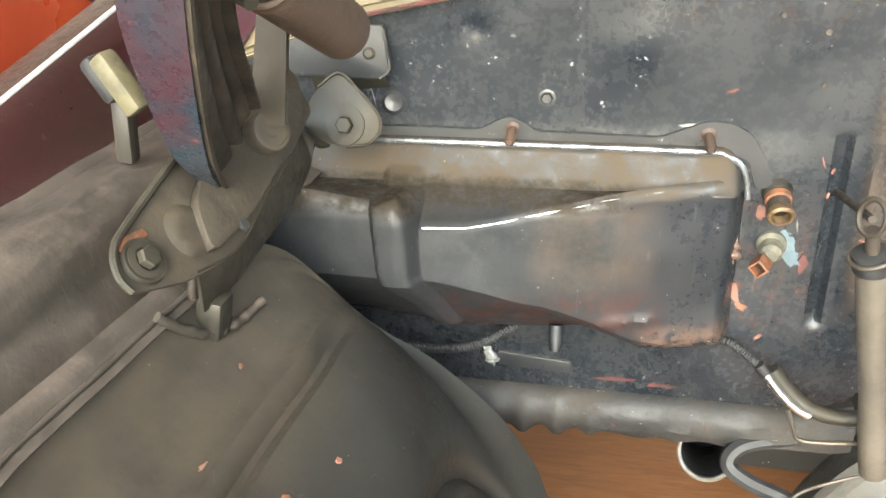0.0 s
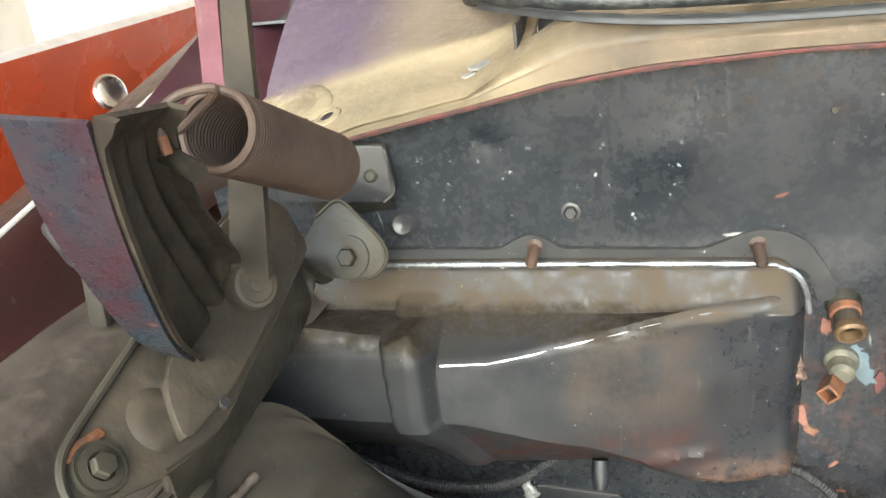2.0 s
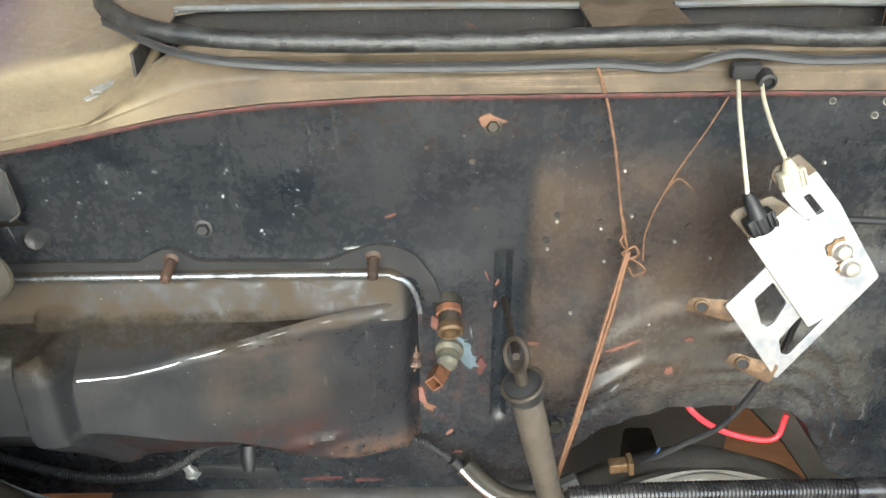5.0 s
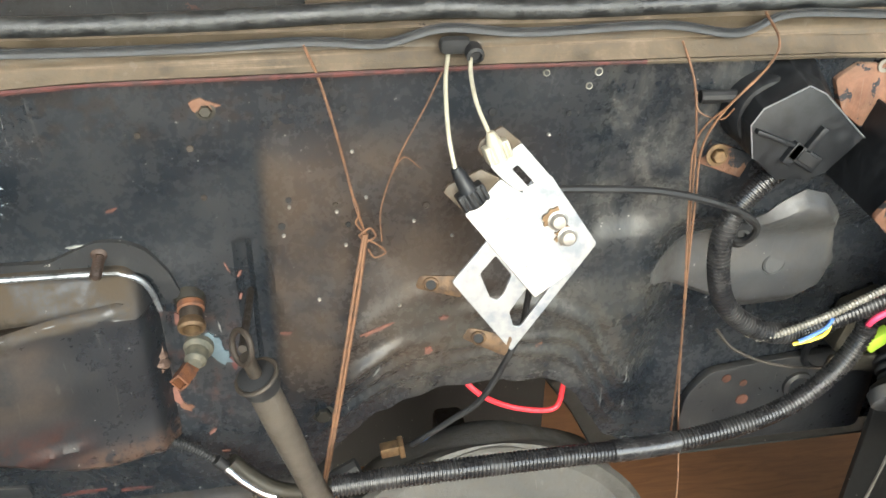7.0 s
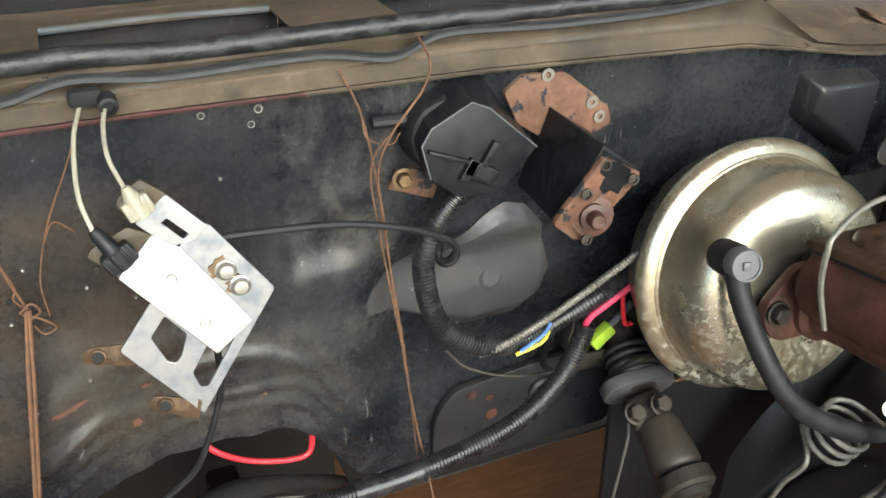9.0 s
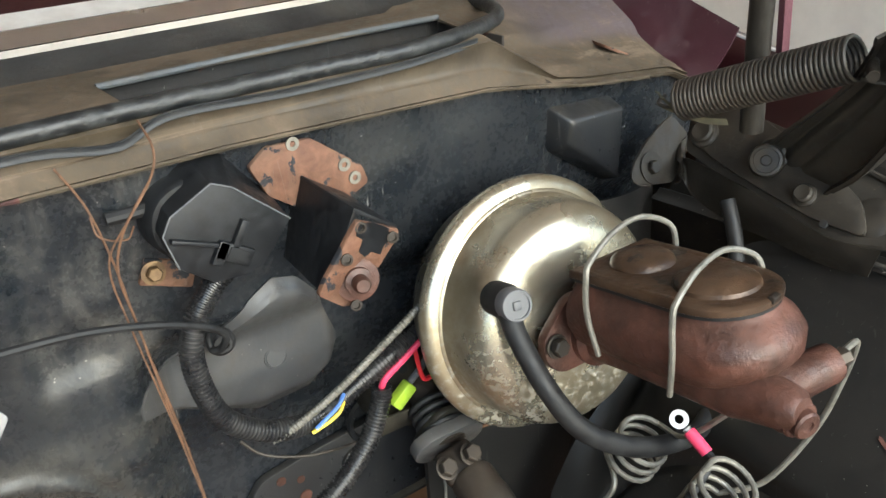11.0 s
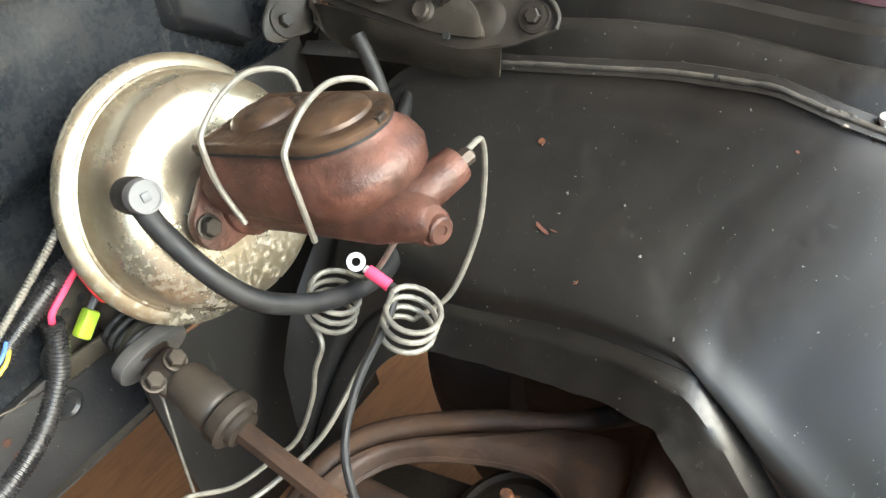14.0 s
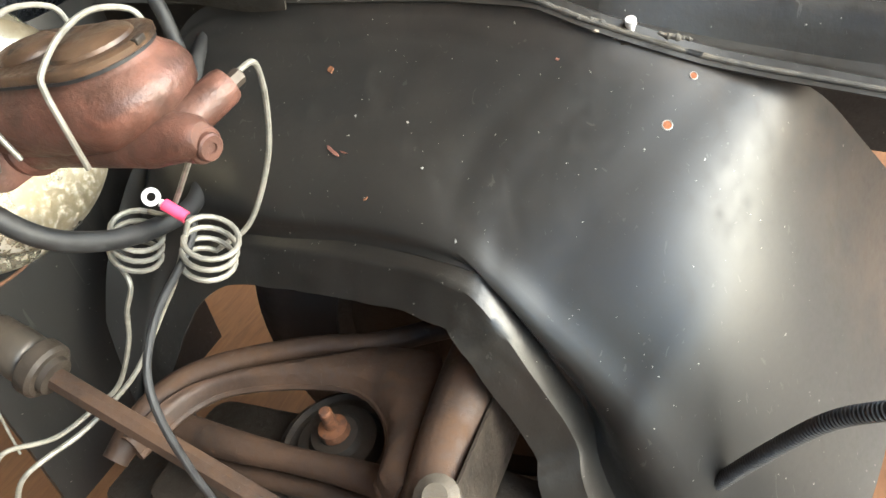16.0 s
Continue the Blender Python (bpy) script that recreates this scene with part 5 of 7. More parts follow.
hood_hinge(False)
hood_hinge(True)
crust_line = resample(spline([(-0.316, 0.470, 0.795), (-0.306, 0.490, 0.772), (-0.296, 0.515, 0.757), (-0.290, 0.545, 0.752), (-0.284, 0.575, 0.752)], 10), 0.0035)
crust = sweep([p + noise.noise_vector(p * 90) * 0.0015 for p in crust_line], lambda i, f: 0.0042 + 0.0020 * noise.noise(V(i * 0.45, 5, 2)), 12)
tagged(part("sealant_crust", crust, dusty_rail), "crumbling dusty sealant at the hinge's foot", "sealant")

# ---- washer valve bracket on the firewall ----
def face(o, a, b):
    """A plane through o: x towards a, y towards b's side, z out of it to the front."""
    o, a, b = Vector(o), Vector(a), Vector(b)
    x = (a - o).normalized()
    y = (b - o - x * (b - o).dot(x)).normalized()
    z = x.cross(y)
    m = Matrix((x, y, z)).transposed().to_4x4()
    m.translation = o
    return m


# x to the right, y up, z towards the front
plate_face = Matrix(((1, 0, 0, 0.43), (-0.0206, 0.1138, -0.9935, 0.7214), (0, 0.9935, 0.1138, 0.86), (0, 0, 0, 1)))


def on_plate(x, z):
    """The plane's coordinates of a place given by its x and z."""
    return (x - 0.43, (z - 0.86) / 0.9935)


def plate_line(*places):
    return [on_plate(*p) for p in places]


bracket = thing("valve_bracket", "bright zinc-plated bracket with two washer valves", "bracket")
frame_line = plate_line((0.378, 0.835), (0.406, 0.869), (0.435, 0.911), (0.447, 0.925), (0.459, 0.925), (0.502, 0.862), (0.431, 0.764))
hole_a = plate_line((0.402, 0.841), (0.415, 0.857), (0.429, 0.838), (0.422, 0.820), (0.417, 0.815), (0.411, 0.818))
hole_b = plate_line((0.428, 0.803), (0.442, 0.824), (0.470, 0.834), (0.438, 0.788), (0.432, 0.789))
body = part("frame", prism(rounded(frame_line, 0.003), plate_face, 0.0025, 0.0005, [rounded(hole_a, 0.002), rounded(hole_b, 0.002)]), galvanised, bracket, "stamped mottled frame with two windows", False)
part("cover", prism(rounded(plate_line((0.388, 0.896), (0.417, 0.925), (0.436, 0.911), (0.480, 0.840), (0.449, 0.817)), 0.002), plate_face @ Matrix.Translation((0, 0, 0.004)), 0.0042, 0.0006), bright_metal, bracket, "bright flat cover", False)
part("wing", prism(rounded(plate_line((0.407, 0.937), (0.432, 0.955), (0.457, 0.926), (0.447, 0.916), (0.430, 0.915), (0.417, 0.926)), 0.002), plate_face @ Matrix.Translation((0, 0, 0.0065)), 0.0025, 0.0004, [rounded(plate_line((0.4250, 0.9340), (0.4295, 0.9370), (0.4435, 0.9215), (0.4385, 0.9185)), 0.0012)]), galvanised, bracket, "slotted upper wing", False)
for p in ((0.425, 0.880), (0.448, 0.855)):
    part("spacer", sweep([plate_face @ V(*on_plate(*p), -0.001), V(p[0], 0.835, p[1])], 0.006, 12), plastic, bracket)
for p, r in (((0.466, 0.886), 0.0070), ((0.475, 0.871), 0.0070)):
    part("screw", lathe([(0.0, -0.006), (r * 1.25, -0.006), (r * 1.25, 0.001), (r, 0.002), (r * 0.98, 0.0045), (r * 0.75, 0.0065), (r * 0.3, 0.0070), (0, 0.0070)], plate_face @ Matrix.Translation((*on_plate(*p), 0.0015)), 18), steel, bracket, "dull round plated screw head")
for p in ((0.425, 0.888), (0.444, 0.846)):
    part("rivet", lathe([(0.0045, 0), (0.004, 0.0012), (0.003, 0.0004), (0, 0.0003)], plate_face @ Matrix.Translation((*on_plate(*p), 0.004)), 16), bright_metal, bracket)
for line, lift in ((((0.389, 0.897), (0.3705, 0.9165), (0.374, 0.922), (0.401, 0.934), (0.417, 0.9255)), 0.0035), (((0.4075, 0.937), (0.397, 0.951), (0.399, 0.958), (0.416, 0.969), (0.4325, 0.955)), 0.0062)):
    part("flap", prism(rounded(plate_line(*line), 0.002), plate_face @ Matrix.Translation((0, 0, lift)) @ pose(0, 0, 0, 0, 0, 0), 0.004, 0.0006), tan_cowl, bracket, "tan-stained folded flap")
for at, to, r, mm, lab in (((0.391, 0.917), (0.3785, 0.939), 0.0092, plastic, "black clipped valve"), ((0.4105, 0.953), (0.4055, 0.966), 0.0080, clear_tube, "pale ribbed valve")):
    f2 = plate_face @ Matrix.Translation((*on_plate(*at), 0.012))
    p, q = f2.translation, (plate_face @ Matrix.Translation((*on_plate(*to), 0.012))).translation
    f2 = frame_of(p, q - p, plate_face.col[2].to_3d())
    h = (q - p).length
    v = part("valve", lathe([(0, -0.010), (r * 0.9, -0.010), (r * 0.95, 0.004), (r * 0.72, 0.007), (r * 0.60, h * 0.75), (r * 0.42, h), (0.0026, h + 0.001), (0, h + 0.001)], f2, 18), mm, bracket, lab)
    part("clip", block((r * 2.6, r * 1.5, 0.015), f2 @ pose(0, 0, -0.002, 0, 0, 4), 0.002), mm, v)
    for i in range(6):
        part("rib", block((r * 0.20, r * 0.3, 0.013), f2 @ pose((i - 2.5) * r * 0.42, r * 0.80, -0.002), 0.0005), mm, v)
for p, q in (((0.349, 0.735, 0.827), (0.383, 0.722, 0.829)), ((0.390, 0.726, 0.776), (0.424, 0.712, 0.770))):
    p, q = Vector(p), Vector(q)
    tf = face(p, q, q + V(0, 0.2, 1))
    t = part("tab", prism(rounded([(0.0, -0.0045), ((q - p).length + 0.004, -0.010), ((q - p).length + 0.006, 0.010), (0.004, 0.0075)], 0.004), tf, 0.002, 0.0004), bronze_tab, bracket, "bronze-stained fixing tab")
    tab_hole = frame_of(p.lerp(q, 0.38) + V(0, -0.0012, 0.001), (-0.2, -1, 0.25))
    part("hole_rim", lathe([(0.0040, 0.0005), (0.0050, 0.0022), (0.0062, 0.0016), (0.0068, 0)], tab_hole, 16, None, False), bronze_tab, t)
    part("hole", lathe([(0, 0.0012), (0.0042, 0.0012), (0.0042, 0)], tab_hole, 14, None, False), hole_black, t)

# washer tubes up to the cowl
for pts in (((0.3785, 0.718, 0.939), (0.374, 0.727, 0.966), (0.378, 0.765, 0.992), (0.386, 0.800, 1.004)), ((0.4055, 0.722, 0.965), (0.3985, 0.742, 0.984), (0.400, 0.775, 0.997), (0.406, 0.803, 1.006))):
    tagged(part("washer_tube", tube(pts, 0.0018, 8, 8), clear_tube), "thin milky washer tube hanging from the cowl", "tube", "washer tubes")
nozzle = thing("washer_elbow", "small black rubber washer elbow in the cowl", "fitting")
part("elbow", block((0.026, 0.014, 0.014), pose(0.392, 0.803, 1.011), 0.005), hole_black, nozzle)
part("tip", lathe([(0, 0), (0.0075, 0), (0.0075, 0.012), (0.005, 0.013), (0.005, 0.009), (0, 0.009)], frame_of((0.406, 0.800, 1.008), (0.05, -1, -0.2)), 14), rubber, nozzle)

# ---- black wiper module and rusty bracket ----
module = thing("wiper_module", "black plastic motor module with a socket on its face", "motor")
xz_at = Matrix(((1, 0, 0, 0.705), (0, 0, -1, 0.775), (0, 1, 0, 0.925), (0, 0, 0, 1)))
mod_face = xz_at
mod_line = [(-0.054, 0.014), (-0.045, 0.029), (-0.006, 0.048), (0.011, 0.040), (0.060, -0.004), (0.030, -0.038), (0.012, -0.043), (-0.018, -0.041), (-0.046, -0.018)]
mod_back = [(-0.050, 0.012), (-0.043, 0.037), (-0.008, 0.064), (0.026, 0.060), (0.066, 0.004), (0.036, -0.034), (0.012, -0.040), (-0.018, -0.038), (-0.045, -0.014)]
hull = bmesh.new()
hull_rings = [[hull.verts.new(mod_face @ V(x * k, y * k, h)) for x, y in line] for line, h, k in ((mod_line, 0.004, 1.0), ([(a[0] * 0.8 + b[0] * 0.2, a[1] * 0.8 + b[1] * 0.2) for a, b in zip(mod_line, mod_back)], -0.010, 1.0), (mod_back, -0.052, 1.0))]
for ra, rb in zip(hull_rings, hull_rings[1:]):
    for i in range(9):
        hull.faces.new((ra[i], ra[(i + 1) % 9], rb[(i + 1) % 9], rb[i]))
hull.faces.new(hull_rings[0])
hull.faces.new(hull_rings[-1][::-1])
bmesh.ops.recalc_face_normals(hull, faces=hull.faces)
bmesh.ops.bevel(hull, geom=[e for e in hull.edges if e.calc_face_angle(0) > 0.35], offset=0.0013, segments=2, affect="EDGES", profile=0.5)
part("housing", hull, plastic, module, "faceted black moulding", angle=25)
part("drum", lathe([(0, -0.052), (0.036, -0.052), (0.037, -0.048), (0.036, -0.022), (0.033, -0.018), (0, -0.014)], mod_face @ Matrix.Translation((-0.022, 0.012, 0)), 36), plastic, module)
# Pale strips on the upper edges: scuffs plus a painted edge highlight.
pale_edge = [mod_face @ V(x, y, 0.0038) for x, y in mod_line]
for i in (8, 0, 1, 2, 3):
    part("edge", sweep([pale_edge[i], pale_edge[(i + 1) % 9]], 0.0008, 6), grey_rubber, module, "pale edge, scuffed and lightened as an edge highlight")
for x, y, w, h, a in ((-0.030, 0.002, 0.042, 0.004, -22), (0.002, -0.018, 0.034, 0.016, -32), (0.010, -0.002, 0.007, 0.026, -32), (-0.010, -0.014, 0.010, 0.022, -32)):
    part("socket_rib", block((w, h, 0.008), mod_face @ pose(x, y, 0.006, 0, 0, a), 0.001), plastic, module)
part("socket", block((0.018, 0.010, 0.003), mod_face @ pose(0.004, -0.019, 0.0098, 0, 0, -32), 0.0004), hole_black, module)
part("cable_stub", tube([(0.665, 0.812, 0.952), (0.645, 0.810, 0.952), (0.620, 0.812, 0.952)], 0.006, 10), rubber, module)
part("mount_bolt", bolt(frame_of((0.648, 0.814, 0.892), (0, -1, 0.1)), 0.007, 0.007, 0.011), brass, module, "tarnished mounting bolt")
part("mount_foot", block((0.05, 0.006, 0.026), pose(0.664, 0.826, 0.882, 0, 22), 0.002), orange_rust, module, "rusty mounting foot")

strap = thing("rusty_bracket", "black steel bracket with flaking rusty pads", "bracket")
pad = face((0.776, 0.722, 0.850), (0.805, 0.708, 0.940), (0.845, 0.716, 0.904))
if pad.col[2][1] > 0:
    pad = pad @ Matrix.Diagonal((1, 1, -1, 1))
pad_line = [pad.inverted() @ V(x, 0.715, z) for x, z in ((0.798, 0.928), (0.843, 0.903), (0.841, 0.893), (0.835, 0.887), (0.795, 0.838), (0.782, 0.842), (0.757, 0.865), (0.762, 0.876))]
part("pad", prism(rounded([(q.x, q.y) for q in pad_line], 0.003), pad, 0.006, 0.0008), orange_rust, strap, "orange rusty pad with worn black paint")
part("stud", lathe([(0, 0), (0.020, 0), (0.020, 0.003), (0.013, 0.004), (0.013, 0.009), (0.008, 0.010), (0.008, 0.018), (0.006, 0.022), (0, 0.022)], frame_of((0.796, 0.719, 0.868), (-0.25, -0.95, 0.15)), 24), rust, strap, "rusty stud with washer and nut")
for x, z in ((0.833, 0.900), (0.801, 0.920), (0.790, 0.846), (0.785, 0.894)):
    part("pad_hole", lathe([(0.0055, 0.0), (0.0055, 0.002), (0.0035, 0.0022), (0.003, 0.0002), (0, 0.0002)], frame_of((x, 0.7125 + 0.05 * (0.9 - z), z), (-0.2, -0.97, 0.1)), 12), old_iron, strap)
back = pad.inverted()
spots = [back @ V(x, 0.715, z) for x, z in ((0.800, 0.925), (0.814, 0.921), (0.829, 0.911), (0.835, 0.896), (0.826, 0.893), (0.822, 0.884), (0.812, 0.891), (0.805, 0.888), (0.799, 0.896), (0.803, 0.907), (0.796, 0.914))]
part("black_patch", prism([(q.x, q.y) for q in spots], pad @ Matrix.Translation((0, 0, 0.0006)), 0.001), plastic, strap, "remains of black paint")


def slab(corners, thick):
    """A four-cornered plate with its thickness behind."""
    a, b, c, d = (Vector(p) for p in corners)
    n = (b - a).cross(d - a).normalized() * thick
    bm = bmesh.new()
    f = [bm.verts.new(p) for p in (a, b, c, d)]
    g = [bm.verts.new(p + n) for p in (a, b, c, d)]
    bm.faces.new(f)
    bm.faces.new(g[::-1])
    for i in range(4):
        bm.faces.new((f[i], f[(i + 1) % 4], g[(i + 1) % 4], g[i]))
    bmesh.ops.recalc_face_normals(bm, faces=bm.faces)
    bmesh.ops.bevel(bm, geom=list(bm.edges), offset=thick * 0.25, segments=2, affect="EDGES", profile=0.5)
    return bm


part("web", slab(((0.800, 0.850, 0.942), (0.797, 0.713, 0.936), (0.768, 0.730, 0.856), (0.779, 0.852, 0.858)), 0.004), plastic, strap, "black side web")
part("web", slab(((0.800, 0.850, 0.943), (0.842, 0.846, 0.915), (0.844, 0.720, 0.905), (0.799, 0.714, 0.938)), 0.004), plastic, strap, "black top web")
part("rear_pad", prism(rounded([(0.750, 0.962), (0.770, 0.977), (0.815, 0.974), (0.866, 0.934), (0.872, 0.915), (0.850, 0.905), (0.80, 0.905), (0.765, 0.930)], 0.004), Matrix(((1, 0, 0, 0), (0, 0, -1, 0.8110), (0, 1, 0, 0), (0, 0, 0, 1))), 0.016, 0.0008), orange_rust, strap, "rusty pad on the firewall")
for x, z in ((0.846, 0.940), (0.856, 0.924), (0.795, 0.974)):
    part("washer", lathe([(0.003, 0), (0.0066, 0), (0.0066, 0.0015), (0.003, 0.0015), (0.003, 0)], frame_of((x, 0.8105, z), (0, -1, 0)), 16, None, False), wire_steel, strap, "plated washer")

# ---- pipes, plugs and bolts of the firewall ----
def heater_pipe(a, b, r, mats, label):
    """A stub through the firewall: grimy collar, rust band, body and open rim."""
    a, b = Vector(a), Vector(b)
    h, f, t = (b - a).length, frame_of(a, b - a), r - 0.002
    ob = thing("heater_pipe", label, "pipe", "heater pipes")
    part("collar", lathe([(0, 0), (r + 0.005, 0), (r + 0.005, h * 0.22), (r + 0.003, h * 0.34), (r, h * 0.36)], f, 26, None, False), mats[0], ob, "dusty collar")
    part("rust_band", lathe([(r, h * 0.34), (r + 0.0018, h * 0.36), (r + 0.0020, h * 0.50), (r, h * 0.53)], f, 26, None, False), mats[1], ob, "band of orange rust")
    part("body", lathe([(r, h * 0.50), (r, h - 0.010), (t, h - 0.010), (t, h * 0.3), (0, h * 0.3)], f, 26, None, False), mats[2], ob)
    part("rim", lathe([(t, h - 0.010), (r, h - 0.011), (r + 0.0022, h - 0.006), (r + 0.0022, h - 0.002), (r, h), (t, h - 0.0005), (t - 0.001, h - 0.010)], f, 26, None, False), mats[3], ob, "worn bright rim")
    return ob


heater_pipe((0.148, 0.842, 0.770), (0.1505, 0.801, 0.752), 0.0108, (hinge_metal, orange_band, old_iron, brass), "open brown heater pipe stub with a rust band")
low = thing("heater_pipe", "broken corroded heater pipe stub with a square hole", "pipe", "heater pipes")
part("fitting", lathe([(0, 0), (0.0145, 0), (0.0145, 0.014), (0.011, 0.018), (0.0105, 0.030), (0.007, 0.034), (0, 0.034)], frame_of((0.151, 0.840, 0.713), (-0.12, -1, -0.12)), 22), verdigris, low, "grey-green corroded fitting")
lf = frame_of((0.142, 0.812, 0.702), (-0.30, -0.88, 0.02))
part("stub", lathe([(0.0095, -0.004), (0.0095, 0.008), (0.0105, 0.012), (0.0095, 0.020), (0.010, 0.026), (0.0075, 0.0265), (0.0070, 0.010), (0, 0.010)], lf, 4, None, False), orange_band, low, "torn rusty square stub")
part("bore", lathe([(0, 0.0115), (0.0068, 0.0115), (0.0068, 0.0105)], lf, 4, None, False), hole_black, low)


def small_bolt(at, r, mat, label):
    x, z = at
    ob = part("firewall_bolt", bolt(frame_of((x, firewall_y(x, z), z), (0, -1, 0.05)), r, r * 0.9, r * 1.5), mat)
    return tagged(ob, label, "bolt", "firewall bolts")


small_bolt((-0.078, 0.856), 0.0058, black_paint, "black-painted bolt in the firewall")
small_bolt((0.187, 0.960), 0.0055, hinge_metal, "grey capped bolt with rusty surround")
small_bolt((0.757, 0.531), 0.006, rust, "rusty bolt on the toe board")
small_bolt((0.265, 0.600), 0.008, hinge_metal, "dull bolt beside the tunnel")

rng = random.Random(11)
HOLES = [(0.475, 0.980), (0.522, 0.979), (0.515, 0.966), (0.248, 0.872), (0.240, 0.845), (0.289, 0.862), (0.300, 0.840), (0.372, 0.856), (0.43, 0.945), (0.30, 0.955), (0.13, 0.94), (0.17, 0.925), (0.175, 0.875), (0.50, 0.94)]
for x, z in HOLES:
    r = rng.uniform(0.0016, 0.0024)
    ob = part("screw_hole", lathe([(r * 1.7, -0.0005), (r * 1.5, 0.0012), (r, 0.001), (r * 0.9, 0.0002), (0, 0.0002)], frame_of((x, firewall_y(x, z) - 0.0006, z), (0, -1, 0.1)), 12, None, False), [old_iron if rng.random() < 0.4 else hole_black])
    tagged(ob, "small screw hole in the black firewall", "hole", "screw holes")
    if z > 0.964:
        ob.data.materials[0] = wire_steel
        part("bore", lathe([(0, 0.0014), (r * 1.1, 0.0014), (r * 1.1, 0.0)], frame_of((x, firewall_y(x, z) - 0.0006, z), (0, -1, 0.1)), 12, None, False), hole_black, ob)

# ---- strut standing in the bay ----
strut = thing("gas_strut", "dirty grey tube strut with rubber collar and eye", "strut")
s0, s1 = Vector((0.209, 0.711, 0.770)), Vector((0.276, 0.776, 0.465))
part("tube", sweep([s0.lerp(s1, i / 30) for i in range(2, 29)], lambda i, f: 0.0135 + 0.0008 * math.sin(f * 9), 18), strut_paint, strut, "dusty pale tube")
part("collar", lathe([(0.010, -0.010), (0.0165, -0.008), (0.0175, 0.0), (0.0165, 0.008), (0.012, 0.010)], frame_of(s0.lerp(s1, 0.05), s1 - s0), 24), rubber, strut, "black rubber collar")
eye_at = s0 - (s1 - s0).normalized() * 0.030
eye_frame = frame_of(eye_at, (-0.75, -0.62, 0.15), s1 - s0)
part("eye", sweep([eye_frame @ V(0.0125 * math.cos(a), 0.0155 * math.sin(a), 0) for a in span(0, 2 * math.pi, 30)], 0.0026, 8, False), old_iron, strut, "dark wire eye")
part("clip_ring", sweep([frame_of(s0.lerp(s1, 0.03), (s1 - s0) + V(0.06, -0.02, 0)) @ V(0.0185 * math.cos(a), 0.0185 * math.sin(a), 0) for a in span(0.4, 5.9, 26)], 0.0022, 8), spring_steel, strut, "open wire clip round the neck")
part("neck", sweep([s0 - (s1 - s0).normalized() * 0.018, s0.lerp(s1, 0.06)], 0.006, 12), spring_steel, strut)
part("anchor_rod", sweep([s0 - (s1 - s0).normalized() * 0.028, V(0.205, 0.845, 0.765)], 0.0035, 10), old_iron, strut)

# ---- weatherstrips on the cowl ----
seal_pts = [(-0.20, 1.02, 1.02), (-0.165, 0.93, 1.035), (-0.12, 0.865, 1.037), (-0.066, 0.835, 1.035), (0.03, 0.822, 1.032), (0.17, 0.82, 1.032), (0.28, 0.82, 1.035), (0.39, 0.82, 1.037), (0.47, 0.82, 1.033), (0.58, 0.82, 1.034), (0.70, 0.822, 1.034), (0.85, 0.820, 1.033), (0.95, 0.818, 1.033), (1.02, 0.835, 1.033), (1.09, 0.87, 1.033), (1.13, 0.93, 1.033), (1.15, 1.0, 1.03)]
tagged(part("weatherstrip", tube(seal_pts, 0.0085, 12, 10), bulb_rubber), "black rubber bulb seal along the cowl", "weatherstrip")
strip_pts = [(-0.16, 0.90, 1.030), (-0.066, 0.812, 1.026), (0.03, 0.803, 1.018), (0.17, 0.803, 1.016), (0.272, 0.803, 1.018), (0.333, 0.803, 1.014), (0.383, 0.803, 1.025), (0.454, 0.803, 1.019), (0.57, 0.803, 1.021), (0.64, 0.802, 1.012), (0.69, 0.806, 1.026), (0.80, 0.806, 1.022), (0.92, 0.806, 1.022), (1.02, 0.815, 1.026)]


def strip_place(u, v):
    line = STRIP
    p = line[min(int(u * (len(line) - 1)), len(line) - 1)]
    return p + V(0, -0.001 + 0.0012 * math.sin(math.pi * v), -0.0032 + 0.0064 * v)


STRIP = spline(strip_pts, 12)
tagged(part("seal_lip", sheet(strip_place, span(0, 1, len(STRIP) - 1), span(0, 1, 5), 0.002), lip_rubber), "grey flat lip seal, loose and wavy, below the bulb seal", "weatherstrip")

# ---- cables and conduits ----
def cable(name, pts, r, mat, label, category="cable", group="", sides=8):
    return tagged(part(name, tube(pts, r, sides, 10), mat), label, category, group)


long_conduit = tagged(part("wiring_conduit", corrugated([(0.268, 0.746, 0.588), (0.331, 0.746, 0.591), (0.419, 0.752, 0.586), (0.511, 0.759, 0.579), (0.609, 0.765, 0.573), (0.708, 0.771, 0.582), (0.774, 0.778, 0.600), (0.822, 0.784, 0.637), (0.845, 0.789, 0.675), (0.848, 0.790, 0.693)], 0.0115), conduit_plastic), "thick black corrugated wiring conduit hanging across the bay", "conduit")
part("tape_wrap", tube([(0.565, 0.7622, 0.5753), (0.609, 0.765, 0.573), (0.640, 0.7668, 0.5738)], lambda i, f: 0.0121 + 0.0004 * noise.noise(V(i, 1, 2)), 14, 10), conduit_plastic, long_conduit, "smooth tape wrapping")
tagged(part("wiring_conduit", corrugated([(0.745, 0.815, 0.885), (0.700, 0.800, 0.874), (0.667, 0.796, 0.836), (0.660, 0.794, 0.792), (0.675, 0.790, 0.736), (0.718, 0.788, 0.700), (0.770, 0.792, 0.688), (0.82, 0.790, 0.708), (0.87, 0.790, 0.727), (0.93, 0.80, 0.735)], 0.0115), conduit_plastic), "looped black corrugated conduit below the motor module", "conduit")
braid = corrugated([(0.905, 0.757, 0.798), (0.892, 0.760, 0.791), (0.845, 0.767, 0.758), (0.784, 0.774, 0.720), (0.736, 0.781, 0.696), (0.716, 0.786, 0.690)], 0.0044, 0.0036, 0.22, 10)
